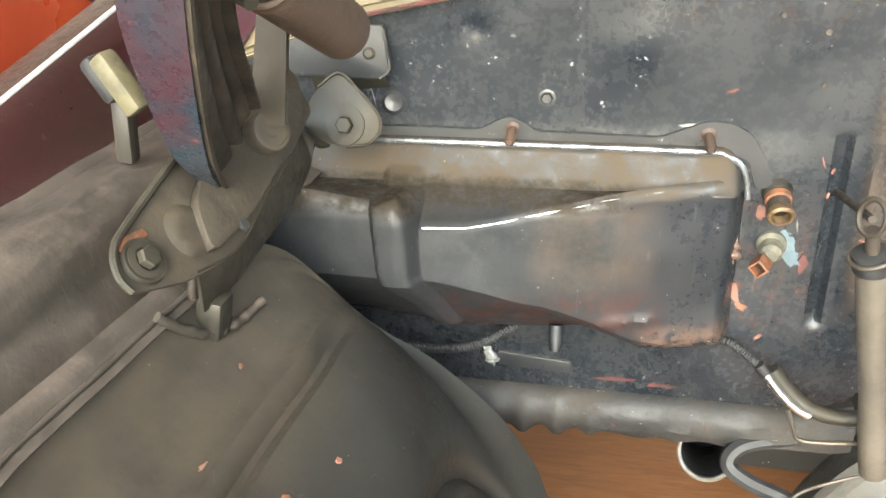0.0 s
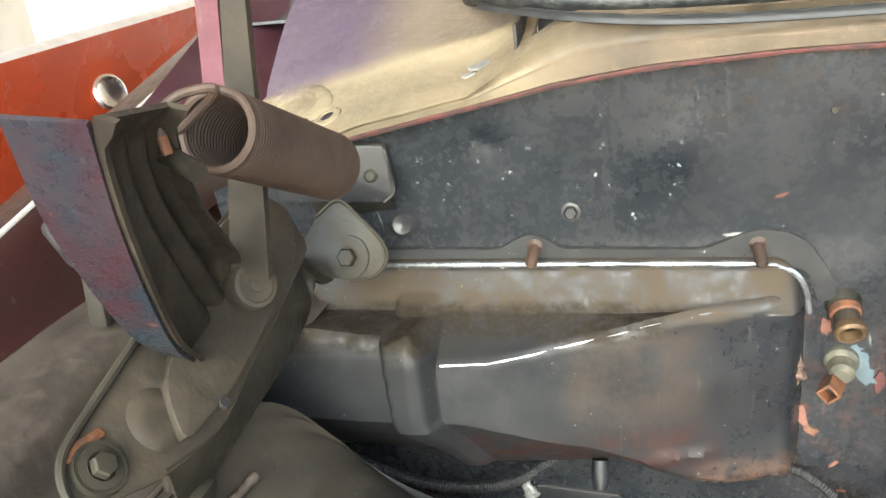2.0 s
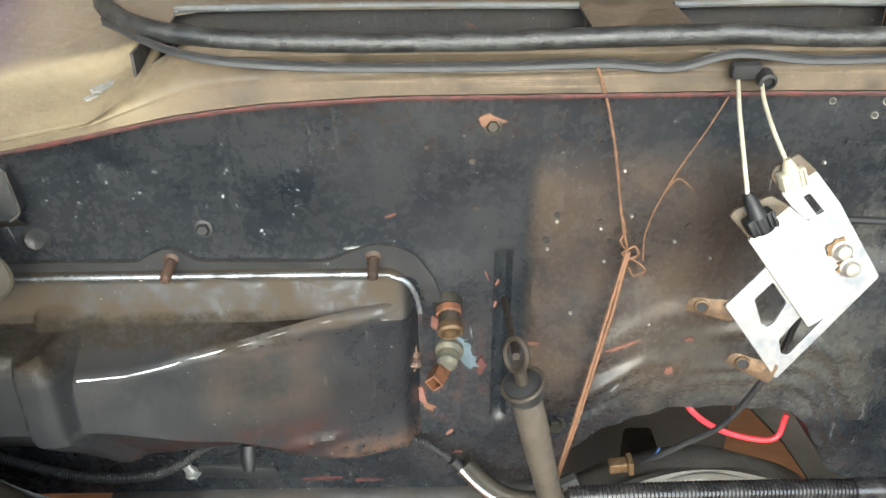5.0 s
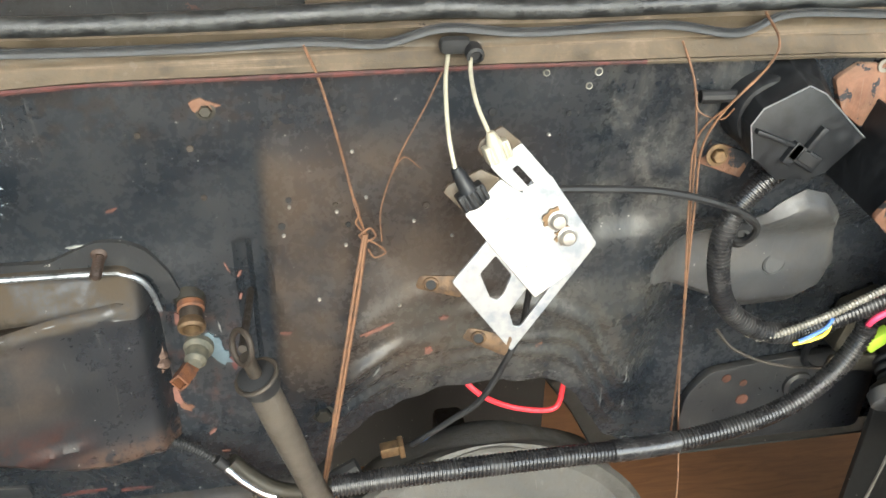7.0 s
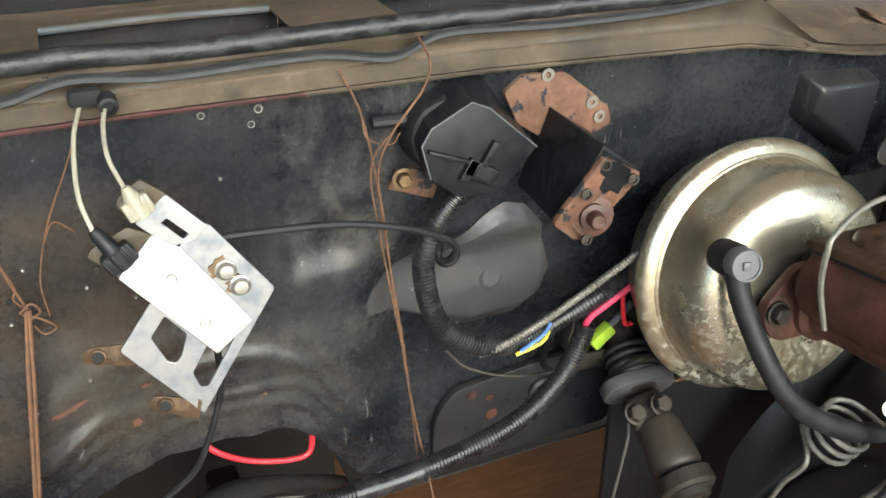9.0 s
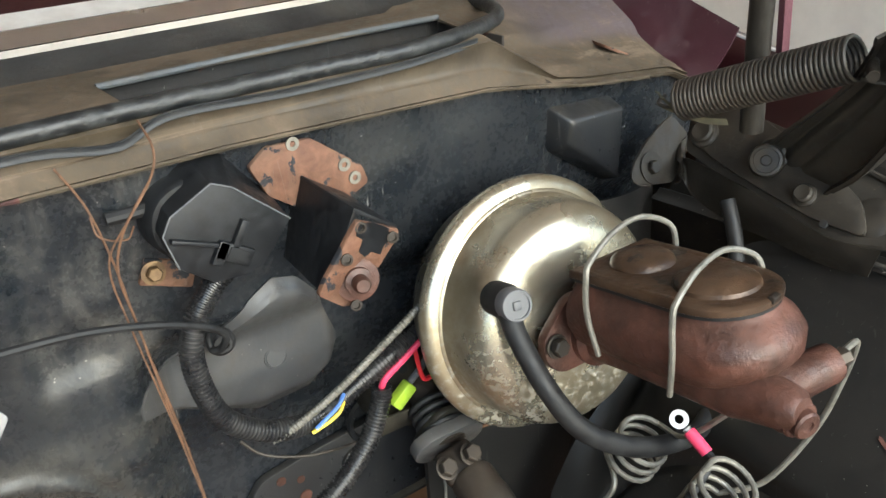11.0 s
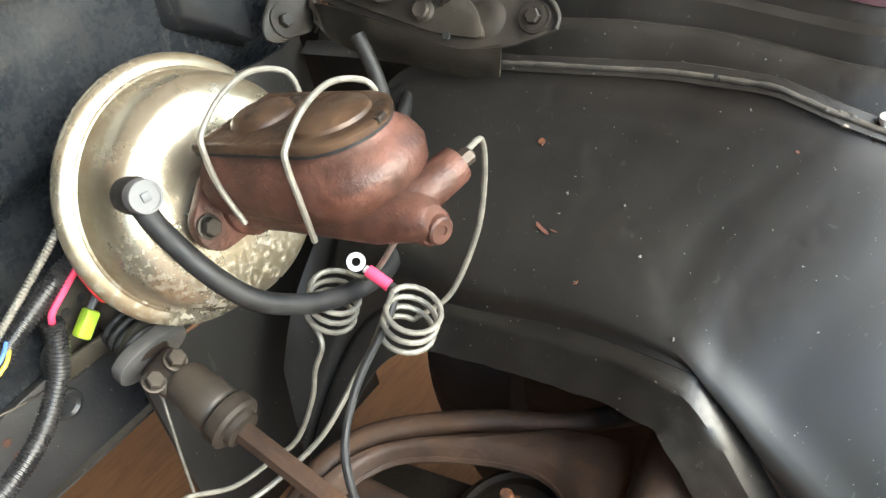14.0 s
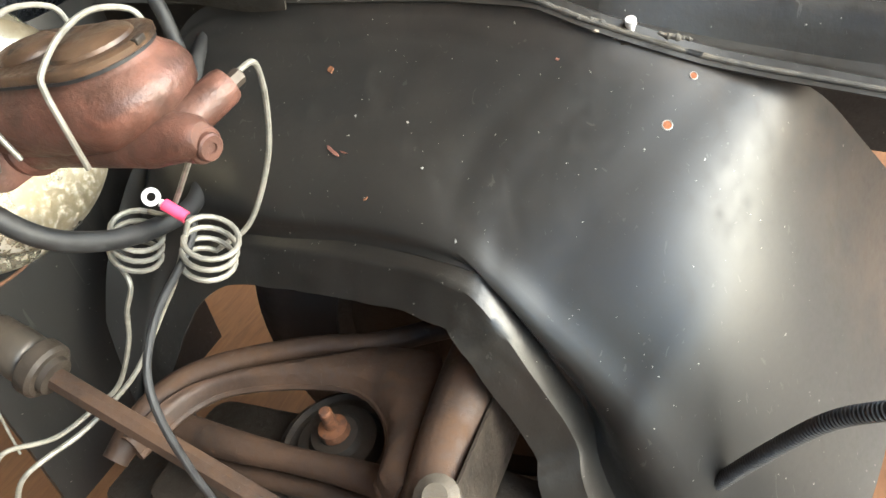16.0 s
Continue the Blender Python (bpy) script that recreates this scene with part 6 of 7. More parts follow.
tagged(part("braided_sleeve", braid, wire_steel), "pale metal-braided sleeve over a wire", "cable")
cable("bare_wire", [(0.720, 0.785, 0.690), (0.708, 0.792, 0.692), (0.702, 0.796, 0.701)], 0.0022, clear_tube, "pale bare end of the braided wire")
cable("red_wire", [(0.846, 0.788, 0.690), (0.850, 0.782, 0.705), (0.871, 0.780, 0.719), (0.902, 0.780, 0.737), (0.93, 0.79, 0.75)], 0.0036, pink_plastic, "pinkish-red wire leaving the conduit", "wire")
cable("red_wire", [(0.893, 0.785, 0.727), (0.898, 0.795, 0.712), (0.908, 0.800, 0.671), (0.920, 0.803, 0.664)], 0.0028, red_plastic, "thin red wire beside the booster", "wire")
lime = thing("lime_connector", "lime-green plastic wire connector", "connector")
part("shell", block((0.032, 0.014, 0.017), pose(0.886, 0.812, 0.651, 0, -38), 0.003), lime_plastic, lime)
part("lead", tube([(0.897, 0.812, 0.662), (0.915, 0.815, 0.672), (0.93, 0.82, 0.68)], 0.004, 8), grey_rubber, lime)
cable("blue_wire", [(0.760, 0.775, 0.689), (0.772, 0.774, 0.696), (0.788, 0.776, 0.703), (0.80, 0.785, 0.707)], 0.0022, blue_plastic, "short blue wire in the loom", "wire")
cable("yellow_wire", [(0.757, 0.779, 0.683), (0.775, 0.775, 0.690), (0.788, 0.775, 0.696), (0.80, 0.785, 0.70)], 0.0022, yellow_plastic, "short yellow wire in the loom", "wire")
cable("thin_cable", [(0.700, 0.835, 0.668), (0.721, 0.825, 0.645), (0.771, 0.820, 0.622), (0.831, 0.820, 0.610), (0.86, 0.83, 0.61)], 0.0018, spring_steel, "thin grey wire on the toe board", "wire")
cable("black_cable", [(0.455, 0.742, 0.905), (0.506, 0.750, 0.898), (0.571, 0.760, 0.886), (0.631, 0.770, 0.865), (0.672, 0.780, 0.842), (0.692, 0.790, 0.822), (0.691, 0.800, 0.804), (0.684, 0.810, 0.799), (0.687, 0.822, 0.808), (0.70, 0.838, 0.79)], 0.0037, rubber, "black sensor cable running into a grommet")
tagged(part("grommet", lathe([(0, 0), (0.014, 0), (0.014, 0.006), (0.009, 0.012), (0.006, 0.012), (0.006, 0.004), (0, 0.004)], frame_of((0.701, 0.836, 0.790), (-0.1, -1, 0.1)), 20), rubber), "black rubber cable grommet in the firewall", "grommet")
cable("black_cable", [(0.452, 0.735, 0.830), (0.452, 0.742, 0.796), (0.450, 0.757, 0.744), (0.423, 0.772, 0.661), (0.394, 0.787, 0.621), (0.355, 0.803, 0.577)], 0.0032, rubber, "thin black cable hanging from the valve bracket")
plug = thing("amber_connector", "amber plastic plug on a hanging lead", "connector")
part("body", block((0.022, 0.013, 0.013), pose(0.333, 0.812, 0.566, 0, -8), 0.002), brass, plug)
part("flange", block((0.006, 0.017, 0.018), pose(0.345, 0.811, 0.568, 0, -8), 0.001), brass, plug)
part("lead", tube([(0.357, 0.810, 0.570), (0.375, 0.83, 0.558), (0.395, 0.87, 0.535)], 0.0014, 6), blue_plastic, plug)
cable("red_cable", [(0.425, 0.94, 0.575), (0.446, 0.920, 0.546), (0.483, 0.918, 0.518), (0.528, 0.918, 0.502), (0.556, 0.920, 0.503), (0.564, 0.925, 0.535)], 0.0036, red_plastic, "red battery cable lying over the gearbox")

# rusty tie wires
def tie_wire(strands, label):
    ob = thing("tie_wire", label, "wire", "rusty tie wires")
    for pts, r in strands:
        part("strand", tube(pts, r * 0.8, 6, 10), rusty_wire, ob)
    return ob


tie_wire([([(0.270, 0.803, 1.016), (0.281, 0.804, 0.985), (0.292, 0.802, 0.94), (0.300, 0.806, 0.899), (0.306, 0.806, 0.868), (0.314, 0.808, 0.838)], 0.0016),
          ([(0.302, 0.806, 0.885), (0.309, 0.805, 0.862), (0.306, 0.806, 0.85), (0.313, 0.808, 0.838)], 0.0012),
          ([(0.313, 0.806, 0.838), (0.302, 0.802, 0.782), (0.293, 0.800, 0.730), (0.281, 0.799, 0.662), (0.266, 0.799, 0.578), (0.256, 0.800, 0.52)], 0.0024),
          ([(0.315, 0.806, 0.838), (0.305, 0.802, 0.775), (0.2955, 0.801, 0.722), (0.2835, 0.800, 0.655), (0.268, 0.800, 0.572), (0.258, 0.801, 0.52)], 0.0022),
          ([(0.308, 0.804, 0.838), (0.318, 0.802, 0.846), (0.323, 0.804, 0.836), (0.314, 0.806, 0.830), (0.309, 0.806, 0.836)], 0.0014),
          ([(0.316, 0.806, 0.832), (0.326, 0.804, 0.826), (0.332, 0.806, 0.817), (0.322, 0.807, 0.812), (0.316, 0.806, 0.822)], 0.0012),
          ([(0.329, 0.808, 0.828), (0.329, 0.807, 0.863), (0.344, 0.804, 0.911), (0.368, 0.803, 0.959), (0.385, 0.803, 0.996)], 0.0010),
          ([(0.337, 0.806, 0.893), (0.349, 0.802, 0.914), (0.364, 0.798, 0.904)], 0.0010)], "twisted rusty tie wire hanging from the cowl seal")
tie_wire([([(0.660, 0.80, 1.03), (0.657, 0.765, 1.015), (0.649, 0.764, 0.992), (0.622, 0.769, 0.955), (0.612, 0.777, 0.918), (0.618, 0.783, 0.864), (0.628, 0.789, 0.773), (0.644, 0.794, 0.638), (0.669, 0.800, 0.493), (0.675, 0.80, 0.44)], 0.0014),
          ([(0.590, 0.803, 1.007), (0.600, 0.80, 0.985), (0.607, 0.797, 0.962), (0.615, 0.795, 0.913), (0.622, 0.795, 0.843), (0.639, 0.80, 0.709), (0.654, 0.805, 0.534)], 0.0013),
          ([(0.649, 0.764, 0.992), (0.626, 0.768, 0.962), (0.607, 0.78, 0.925), (0.613, 0.785, 0.86), (0.628, 0.79, 0.76), (0.648, 0.797, 0.62), (0.672, 0.802, 0.48)], 0.0012),
          ([(0.604, 0.790, 0.966), (0.606, 0.783, 0.950), (0.624, 0.775, 0.945), (0.630, 0.768, 0.957)], 0.0010)], "long rusty tie wire hanging in three strands")

# cables under the heater cover
tagged(part("speedometer_cable", corrugated([(-0.44, 0.80, 0.655), (-0.391, 0.800, 0.640), (-0.358, 0.800, 0.625), (-0.30, 0.80, 0.595), (-0.242, 0.800, 0.575), (-0.189, 0.800, 0.572), (-0.144, 0.802, 0.582), (-0.105, 0.82, 0.600)], 0.0058, 0.003, 0.2, 10), rubber), "black ribbed cable sagging under the heater cover", "cable")
throttle = thing("cable_end", "black cable with a bright metal ferrule", "cable")
part("outer", corrugated([(0.02, 0.838, 0.590), (0.060, 0.830, 0.596), (0.098, 0.822, 0.600), (0.118, 0.818, 0.600), (0.136, 0.814, 0.590), (0.150, 0.811, 0.579)], 0.0048, 0.0028, 0.2, 10), rubber, throttle)
part("ferrule", tube([(0.152, 0.811, 0.579), (0.160, 0.810, 0.569)], 0.0065, 12), rubber, throttle)
part("bright_tube", tube([(0.158, 0.810, 0.571), (0.176, 0.806, 0.549), (0.194, 0.803, 0.533), (0.208, 0.802, 0.526)], 0.0050, 12), chrome, throttle, "bright plated tube")
part("sleeve", tube([(0.166, 0.815, 0.572), (0.186, 0.812, 0.548), (0.210, 0.808, 0.530), (0.240, 0.806, 0.524), (0.275, 0.805, 0.530)], 0.0085, 12), hinge_metal, throttle, "grey sleeve")
cable("black_hose", [(0.30, 0.86, 0.50), (0.250, 0.855, 0.476), (0.205, 0.848, 0.462), (0.152, 0.836, 0.452), (0.138, 0.826, 0.432), (0.160, 0.815, 0.418), (0.206, 0.800, 0.407), (0.25, 0.80, 0.37)], 0.010, rubber, "black rubber hose curling below the toe board", "hose")
cable("grey_wire", [(0.186, 0.802, 0.532), (0.194, 0.800, 0.510), (0.206, 0.800, 0.494), (0.262, 0.800, 0.498), (0.29, 0.81, 0.50)], 0.0026, spring_steel, "thin grey wire below the toe board", "wire")
cable("grey_wire", [(0.185, 0.78, 0.40), (0.21, 0.79, 0.43), (0.25, 0.79, 0.455), (0.285, 0.80, 0.46)], 0.0020, spring_steel, "thin grey wire below the toe board", "wire")
tagged(part("cable_peg", lathe([(0, -0.012), (0.008, -0.012), (0.0085, 0.004), (0.006, 0.016), (0.004, 0.017), (0, 0.017)], frame_of((-0.061, 0.800, 0.600), (0, -0.5, -1)), 14), plastic), "small black rubber drain peg under the heater cover", "peg")
tagged(part("toe_bracket", prism(rounded([(-0.131, 0.532), (-0.131, 0.550), (-0.046, 0.543), (-0.043, 0.527)], 0.004), Matrix(((1, 0, 0, 0), (0, 0, -1, 0.838), (0, 1, 0, 0), (0, 0, 0, 1))), 0.018, 0.001), black_paint), "flat black bracket on the toe board", "bracket")
tagged(part("white_sealant", sealer([(-0.146, 0.838, 0.556), (-0.138, 0.836, 0.545), (-0.134, 0.836, 0.530)], 0.006, 8), pale_scrape), "smear of white sealant on the toe board", "sealant")
pipe = thing("exhaust_pipe", "open-ended exhaust pipe with a pale rim", "pipe")
part("tube", lathe([(0.036, -0.45), (0.036, -0.01), (0.038, 0.0), (0.036, 0.002), (0.033, 0.0), (0.0325, -0.008)], frame_of((0.130, 0.95, 0.345), (-0.08, -0.9, 0.50)), 32, None, False), steel, pipe)
# Flat black stands in for the shade inside the pipe.
part("bore", lathe([(0.0326, -0.006), (0.032, -0.25), (0, -0.25)], frame_of((0.130, 0.95, 0.345), (-0.08, -0.9, 0.50)), 32, None, False), hole_black, pipe, "inside, coloured black to keep it dark")
part("hanger", block((0.012, 0.03, 0.24), pose(0.13, 1.10, 0.38), 0.002), old_iron, pipe)

# ---- gearbox and tunnel ----
gearbox = thing("gearbox", "dull grey gearbox housing, oily and spotted, in the tunnel", "gearbox")


def bell(u, v):
    a = math.pi * (0.02 + 0.96 * u)
    r = (0.215 - 0.03 * smooth(0.4, 1, v)) * (1 + 0.015 * math.sin(9 * a))
    return V(0.47 - r * math.cos(a) * 1.05, 0.90 + 0.14 * v, 0.245 + r * math.sin(a) - 0.06 * v * v)


part("housing", sheet(bell, span(0, 1, 40), span(0, 1, 12), 0.006), grey_cloth, gearbox)


def bell_rim(u, v):
    a = math.pi * (0.02 + 0.96 * u)
    r = 0.198 + 0.022 * v
    return V(0.47 - r * math.cos(a) * 1.05, 0.895 - 0.01 * math.sin(3 * a) * v, 0.245 + r * math.sin(a))


part("rim", sheet(bell_rim, span(0, 1, 50), span(0, 1, 4), 0.012), grey_cloth, gearbox, "bare bright flange of the housing")
part("inner_face", sheet(lambda u, v: V(0.47 - 0.203 * v * math.cos(math.pi * u) * 1.05, 0.898 - 0.035 * (1 - v * v), 0.245 + 0.203 * v * math.sin(math.pi * u)), span(0, 1, 24), span(0.02, 1, 8), 0.004), grey_cloth, gearbox, "domed dirty grey front cover")
part("mount", block((0.05, 0.25, 0.28), pose(0.47, 1.08, 0.13), 0.01), old_iron, gearbox)
TUN = FOOT[3:17]


def tunnel(u, v):
    k = u * (len(TUN) - 1)
    i = min(int(k), len(TUN) - 2)
    x = TUN[i][0] + (TUN[i + 1][0] - TUN[i][0]) * (k - i)
    z = TUN[i][1] + (TUN[i + 1][1] - TUN[i][1]) * (k - i)
    return V(x, firewall_y(x, z) + 0.002 + 0.55 * v, z + 0.006 - 0.05 * v)


# Added panel keeps the tunnel's far end as dark as deep shade.
part("tunnel_blank", block((0.50, 0.01, 0.60), pose(0.44, 1.36, 0.30), 0.0), apron_paint, car, "added dark panel that blanks the far end of the tunnel")
part("tunnel", sheet(tunnel, span(0, 1, 50), span(0, 1, 12), 0.003), apron_paint, car, "dark underside of the floor tunnel")
part("floor_pan", sheet(lambda u, v: V(u, 0.865 + 1.2 * v, 0.455 - 0.12 * smooth(0, 0.4, v)), span(0.60, 1.45, 20), span(0, 1, 10), 0.003), apron_paint, car, "dark floor pan")
part("floor_pan", sheet(lambda u, v: V(u, 0.885 + 1.2 * v, 0.470 - 0.12 * smooth(0, 0.4, v)), span(-0.48, 0.27, 20), span(0, 1, 10), 0.003), apron_paint, car, "dark floor pan")

# ---- plates of the right-hand toe board ----
xz = Matrix(((1, 0, 0, 0), (0, 0, -1, 0), (0, 1, 0, 0), (0, 0, 0, 1)))


def toe_plate_place(u, v):
    """A pressed cover, bent along its left and lower edges."""
    x = 0.615 + 0.222 * u
    top = interp(x, [(0.615, 0.748), (0.625, 0.762), (0.70, 0.794), (0.735, 0.826), (0.760, 0.842), (0.785, 0.835), (0.816, 0.798), (0.837, 0.735)])
    low = interp(x, [(0.615, 0.736), (0.64, 0.724), (0.70, 0.692), (0.740, 0.672), (0.80, 0.676), (0.822, 0.694), (0.837, 0.725)])
    z = low + (top - low) * v
    out = 0.009 * smooth(0.22, 0.46, u + 0.16 * (1 - v)) * smooth(0, 0.10, v) * smooth(1.0, 0.88, v) * smooth(1.0, 0.93, u)
    return V(x, firewall_y(x, z) - 0.003 - out, z)


part("column_plate", sheet(toe_plate_place, span(0, 1, 50), span(0, 1, 30), 0.003), plate_paint, car, "grey pressed cover plate with a round plug")
part("plate_plug", lathe([(0.0, 0.0016), (0.0100, 0.0016), (0.0108, 0.0004), (0.0116, 0.0004), (0.0125, 0.0018), (0.0130, 0.0), (0.010, -0.003)], frame_of((0.759, firewall_y(0.759, 0.74) - 0.011, 0.740), (0, -1, 0.1)), 24, None, False), plate_paint, car, "round flush blanking plug")
part("lower_plate", prism(rounded([(0.696, 0.500), (0.700, 0.545), (0.724, 0.577), (0.793, 0.586), (0.900, 0.592), (0.95, 0.58), (0.95, 0.462), (0.70, 0.462)], 0.012), xz @ Matrix.Translation((0, 0, -0.868)), 0.012, 0.002), black_paint, car, "dusty black lower plate with worn spots")
for x, z, r in ((0.748, 0.566, 0.006), (0.772, 0.556, 0.005), (0.775, 0.530, 0.008)):
    part("rust_spot", lathe([(0, 0.0006), (r, 0.0005), (r * 1.1, -0.002)], frame_of((x, 0.8675, z), (0, -1, 0)), 9), rust, car, "brown rust spot")
part("plate_boss", lathe([(0.020, -0.004), (0.019, 0.004), (0.014, 0.006), (0.010, 0.003), (0, 0.003)], frame_of((0.845, 0.868, 0.545), (0, -1, 0)), 24), black_paint, car)
part("hole_rim", lathe([(0.033, -0.003), (0.032, 0.003), (0.027, 0.003), (0.025, -0.002)], frame_of((0.872, 0.865, 0.595), (0, -1, 0)), 28, None, False), black_paint, car, "pressed rim of a hole")
gus = bmesh.new()
gv = [gus.verts.new(p) for p in ((1.118, 0.826, 0.935), (1.225, 0.826, 0.925), (1.215, 0.826, 0.815), (1.118, 0.83, 0.880), (1.135, 0.795, 0.918), (1.222, 0.797, 0.915), (1.212, 0.793, 0.828), (1.185, 0.792, 0.852), (1.135, 0.80, 0.888))]
for f in ((0, 1, 5, 4), (0, 4, 8, 3), (4, 5, 6, 7), (4, 7, 8), (3, 8, 7), (3, 7, 6, 2), (1, 2, 6, 5), (0, 3, 2, 1)):
    gus.faces.new([gv[i] for i in f])
bmesh.ops.bevel(gus, geom=list(gus.edges), offset=0.004, segments=2, affect="EDGES", profile=0.5)
part("corner_gusset", gus, black_paint, car, "pressed black gusset in the corner of the firewall")
part("splash_panel", sheet(lambda u, v: V(1.16 + 0.14 * u - 0.10 * v * (1 - u), 0.82 - 0.10 * u * 0 - 0.02 * math.sin(3 * u), 0.80 - 0.36 * v), span(0, 1, 14), span(0, 1, 14), 0.003), apron_paint, car, "dark panel behind the inner fender")

# ---- steering column joint ----
steer = thing("steering_joint", "oily brown steering coupling with bolts and shaft", "steering coupling")
j0, j1, j2, j3 = Vector((0.925, 0.845, 0.640)), Vector((0.915, 0.765, 0.595)), Vector((0.912, 0.700, 0.562)), Vector((0.905, 0.632, 0.535))
jf = frame_of(j1, j3 - j1)
part("column", sweep([j0, j1], 0.020, 18), old_iron, steer)
for i in range(4):
    part("boot_ring", lathe([(0.020, -0.0035), (0.0275, -0.003), (0.0285, 0), (0.0275, 0.003), (0.020, 0.0035)], frame_of(j0.lerp(j1, 0.45 + i * 0.11), j1 - j0), 24), rubber, steer)
part("flange", prism(rounded([(-0.045, -0.012), (-0.025, -0.026), (0.025, -0.026), (0.045, -0.012), (0.045, 0.012), (0.025, 0.026), (-0.025, 0.026), (-0.045, 0.012)], 0.01), jf, 0.016, 0.002), plate_paint, steer, "thick oval coupling flange")
part("yoke", block((0.046, 0.026, 0.040), jf @ pose(-0.004, 0.0, 0.026, 0, 0, 20), 0.008, None, 3), old_iron, steer)
part("second_flange", prism(rounded([(-0.036, -0.016), (-0.018, -0.027), (0.018, -0.027), (0.036, -0.016), (0.036, 0.016), (0.018, 0.027), (-0.018, 0.027), (-0.036, 0.016)], 0.01), jf @ pose(0, 0, -0.020, 0, 0, 60), 0.008, 0.002), hinge_metal, steer, "second coupling plate")
for x, y in ((-0.026, 0.012), (0.004, 0.020)):
    part("pinch_bolt", bolt(jf @ pose(x, y, 0.030, -70, 20, 0), 0.010, 0.010, 0.013), spring_steel, steer, "worn oily bolt head")
part("coupler", lathe([(0.016, -0.034), (0.023, -0.032), (0.026, -0.026), (0.0265, -0.004), (0.028, 0.0), (0.028, 0.022), (0.026, 0.027), (0.022, 0.030)], frame_of(j2, j3 - j1), 28), spring_steel, steer, "heavy round coupler")
part("coupler_end", lathe([(0.027, 0), (0.032, 0.003), (0.032, 0.018), (0.028, 0.022), (0.022, 0.023), (0.021, 0.030), (0.014, 0.032)], frame_of(j2.lerp(j3, 0.42), j3 - j1), 28), old_iron, steer)
part("shaft", sweep([j3.lerp(Vector((0.885, 0.38, 0.455)), i / 10) for i in range(-1, 16)], lambda i, f: 0.0125, 8), arm_iron, steer, "rusty double-flat shaft")
cable("bare_wire", [(0.897, 0.755, 0.560), (0.890, 0.745, 0.545), (0.880, 0.740, 0.50), (0.874, 0.740, 0.455), (0.87, 0.74, 0.42)], 0.0018, wire_steel, "thin grey wire hanging from the coupling", "wire")
cable("brown_wire", [(0.93, 0.79, 0.585), (0.966, 0.785, 0.578), (1.02, 0.79, 0.57), (1.08, 0.80, 0.58)], 0.0022, rusty_wire, "thin brown wire behind the coupling", "wire")
part("column_bracket", prism(rounded([(0.0, 0.0), (0.085, 0.008), (0.085, 0.030), (0.0, 0.026)], 0.004), face((0.838, 0.823, 0.600), (0.925, 0.815, 0.595), (0.84, 0.815, 0.65)), 0.004, 0.0006), hinge_metal, steer, "pale column bracket")
part("column_plate", prism(rounded([(0.855, 0.62), (0.865, 0.672), (0.91, 0.69), (0.985, 0.63), (0.985, 0.585), (0.91, 0.58)], 0.006), xz @ Matrix.Translation((0, 0, -0.836)), 0.03, 0.001), hinge_metal, steer, "drilled grey column plate")
for x, z in ((0.882, 0.662), (0.905, 0.665), (0.952, 0.628)):
    part("plate_hole", lathe([(0.0, 0.0008), (0.005, 0.0008), (0.0055, -0.001)], frame_of((x, 0.8355, z), (0, -1, 0)), 12), hole_black, steer)

# ---- brake lines ----
def coil_line(before, centre, axis, r, turns, rise, after, label):
    f = frame_of(centre, axis)
    loop = [f @ V(r * math.cos(2 * math.pi * k / 18), r * math.sin(2 * math.pi * k / 18), rise * (0.5 - k / (18 * turns))) for k in range(int(18 * turns) + 1)]
    line = spline([Vector(p) for p in before] + [loop[0]], 8)[:-1] + loop + spline([loop[-1]] + [Vector(p) for p in after], 8)[1:]
    ob = tagged(part("brake_line", sweep(line, 0.0030, 8), wire_steel), label, "brake line", "coiled brake lines")
    part("flare_nut", lathe([(0.003, 0), (0.0062, 0.001), (0.0062, 0.011), (0.003, 0.013)], frame_of(line[0], line[1] - line[0]), 6), spring_steel, ob, "dull hexagonal flare nut")
    return ob


coil_line([(1.066, 0.417, 0.812), (1.085, 0.418, 0.815), (1.110, 0.423, 0.806), (1.119, 0.434, 0.760), (1.110, 0.448, 0.700), (1.082, 0.474, 0.638)], (1.030, 0.487, 0.640), (0.12, -0.42, 0.9), 0.0265, 3.25, -0.048,
          [(1.005, 0.52, 0.62), (0.985, 0.535, 0.590), (0.945, 0.555, 0.545), (0.918, 0.575, 0.520), (0.877, 0.60, 0.50), (0.820, 0.63, 0.490), (0.80, 0.65, 0.45)], "pale steel brake line coiled below the master cylinder")
coil_line([(1.055, 0.47, 0.76), (1.055, 0.50, 0.72), (1.055, 0.55, 0.66)], (1.032, 0.593, 0.628), (0.10, -0.42, 0.9), 0.0265, 3.3, 0.050,
          [(1.008, 0.60, 0.592), (0.995, 0.61, 0.56), (0.985, 0.62, 0.520), (0.962, 0.640, 0.471), (0.935, 0.660, 0.455), (0.888, 0.680, 0.450), (0.846, 0.700, 0.470), (0.83, 0.71, 0.46)], "pale steel brake line coiled beside the booster")
part("line_nut", lathe([(0.0045, 0), (0.0075, 0.001), (0.0075, 0.012), (0.0045, 0.014)], frame_of((1.064, 0.416, 0.812), (0.85, -0.35, 0.25)), 6), spring_steel, mc, "dull line nut")
ring = thing("ring_terminal", "pink-sleeved ring terminal on a black ground cable", "terminal")
rf = frame_of((1.040, 0.548, 0.690), (-0.45, -0.55, 0.6))
part("eye", lathe([(0.0045, -0.001), (0.0095, -0.001), (0.0095, 0.001), (0.0045, 0.001), (0.0045, -0.001)], rf, 24, None, False), white_metal, ring, "tinned ring")
part("tongue", tube([(1.0405, 0.539, 0.684), (1.041, 0.533, 0.680)], 0.0042, 10), white_metal, ring)
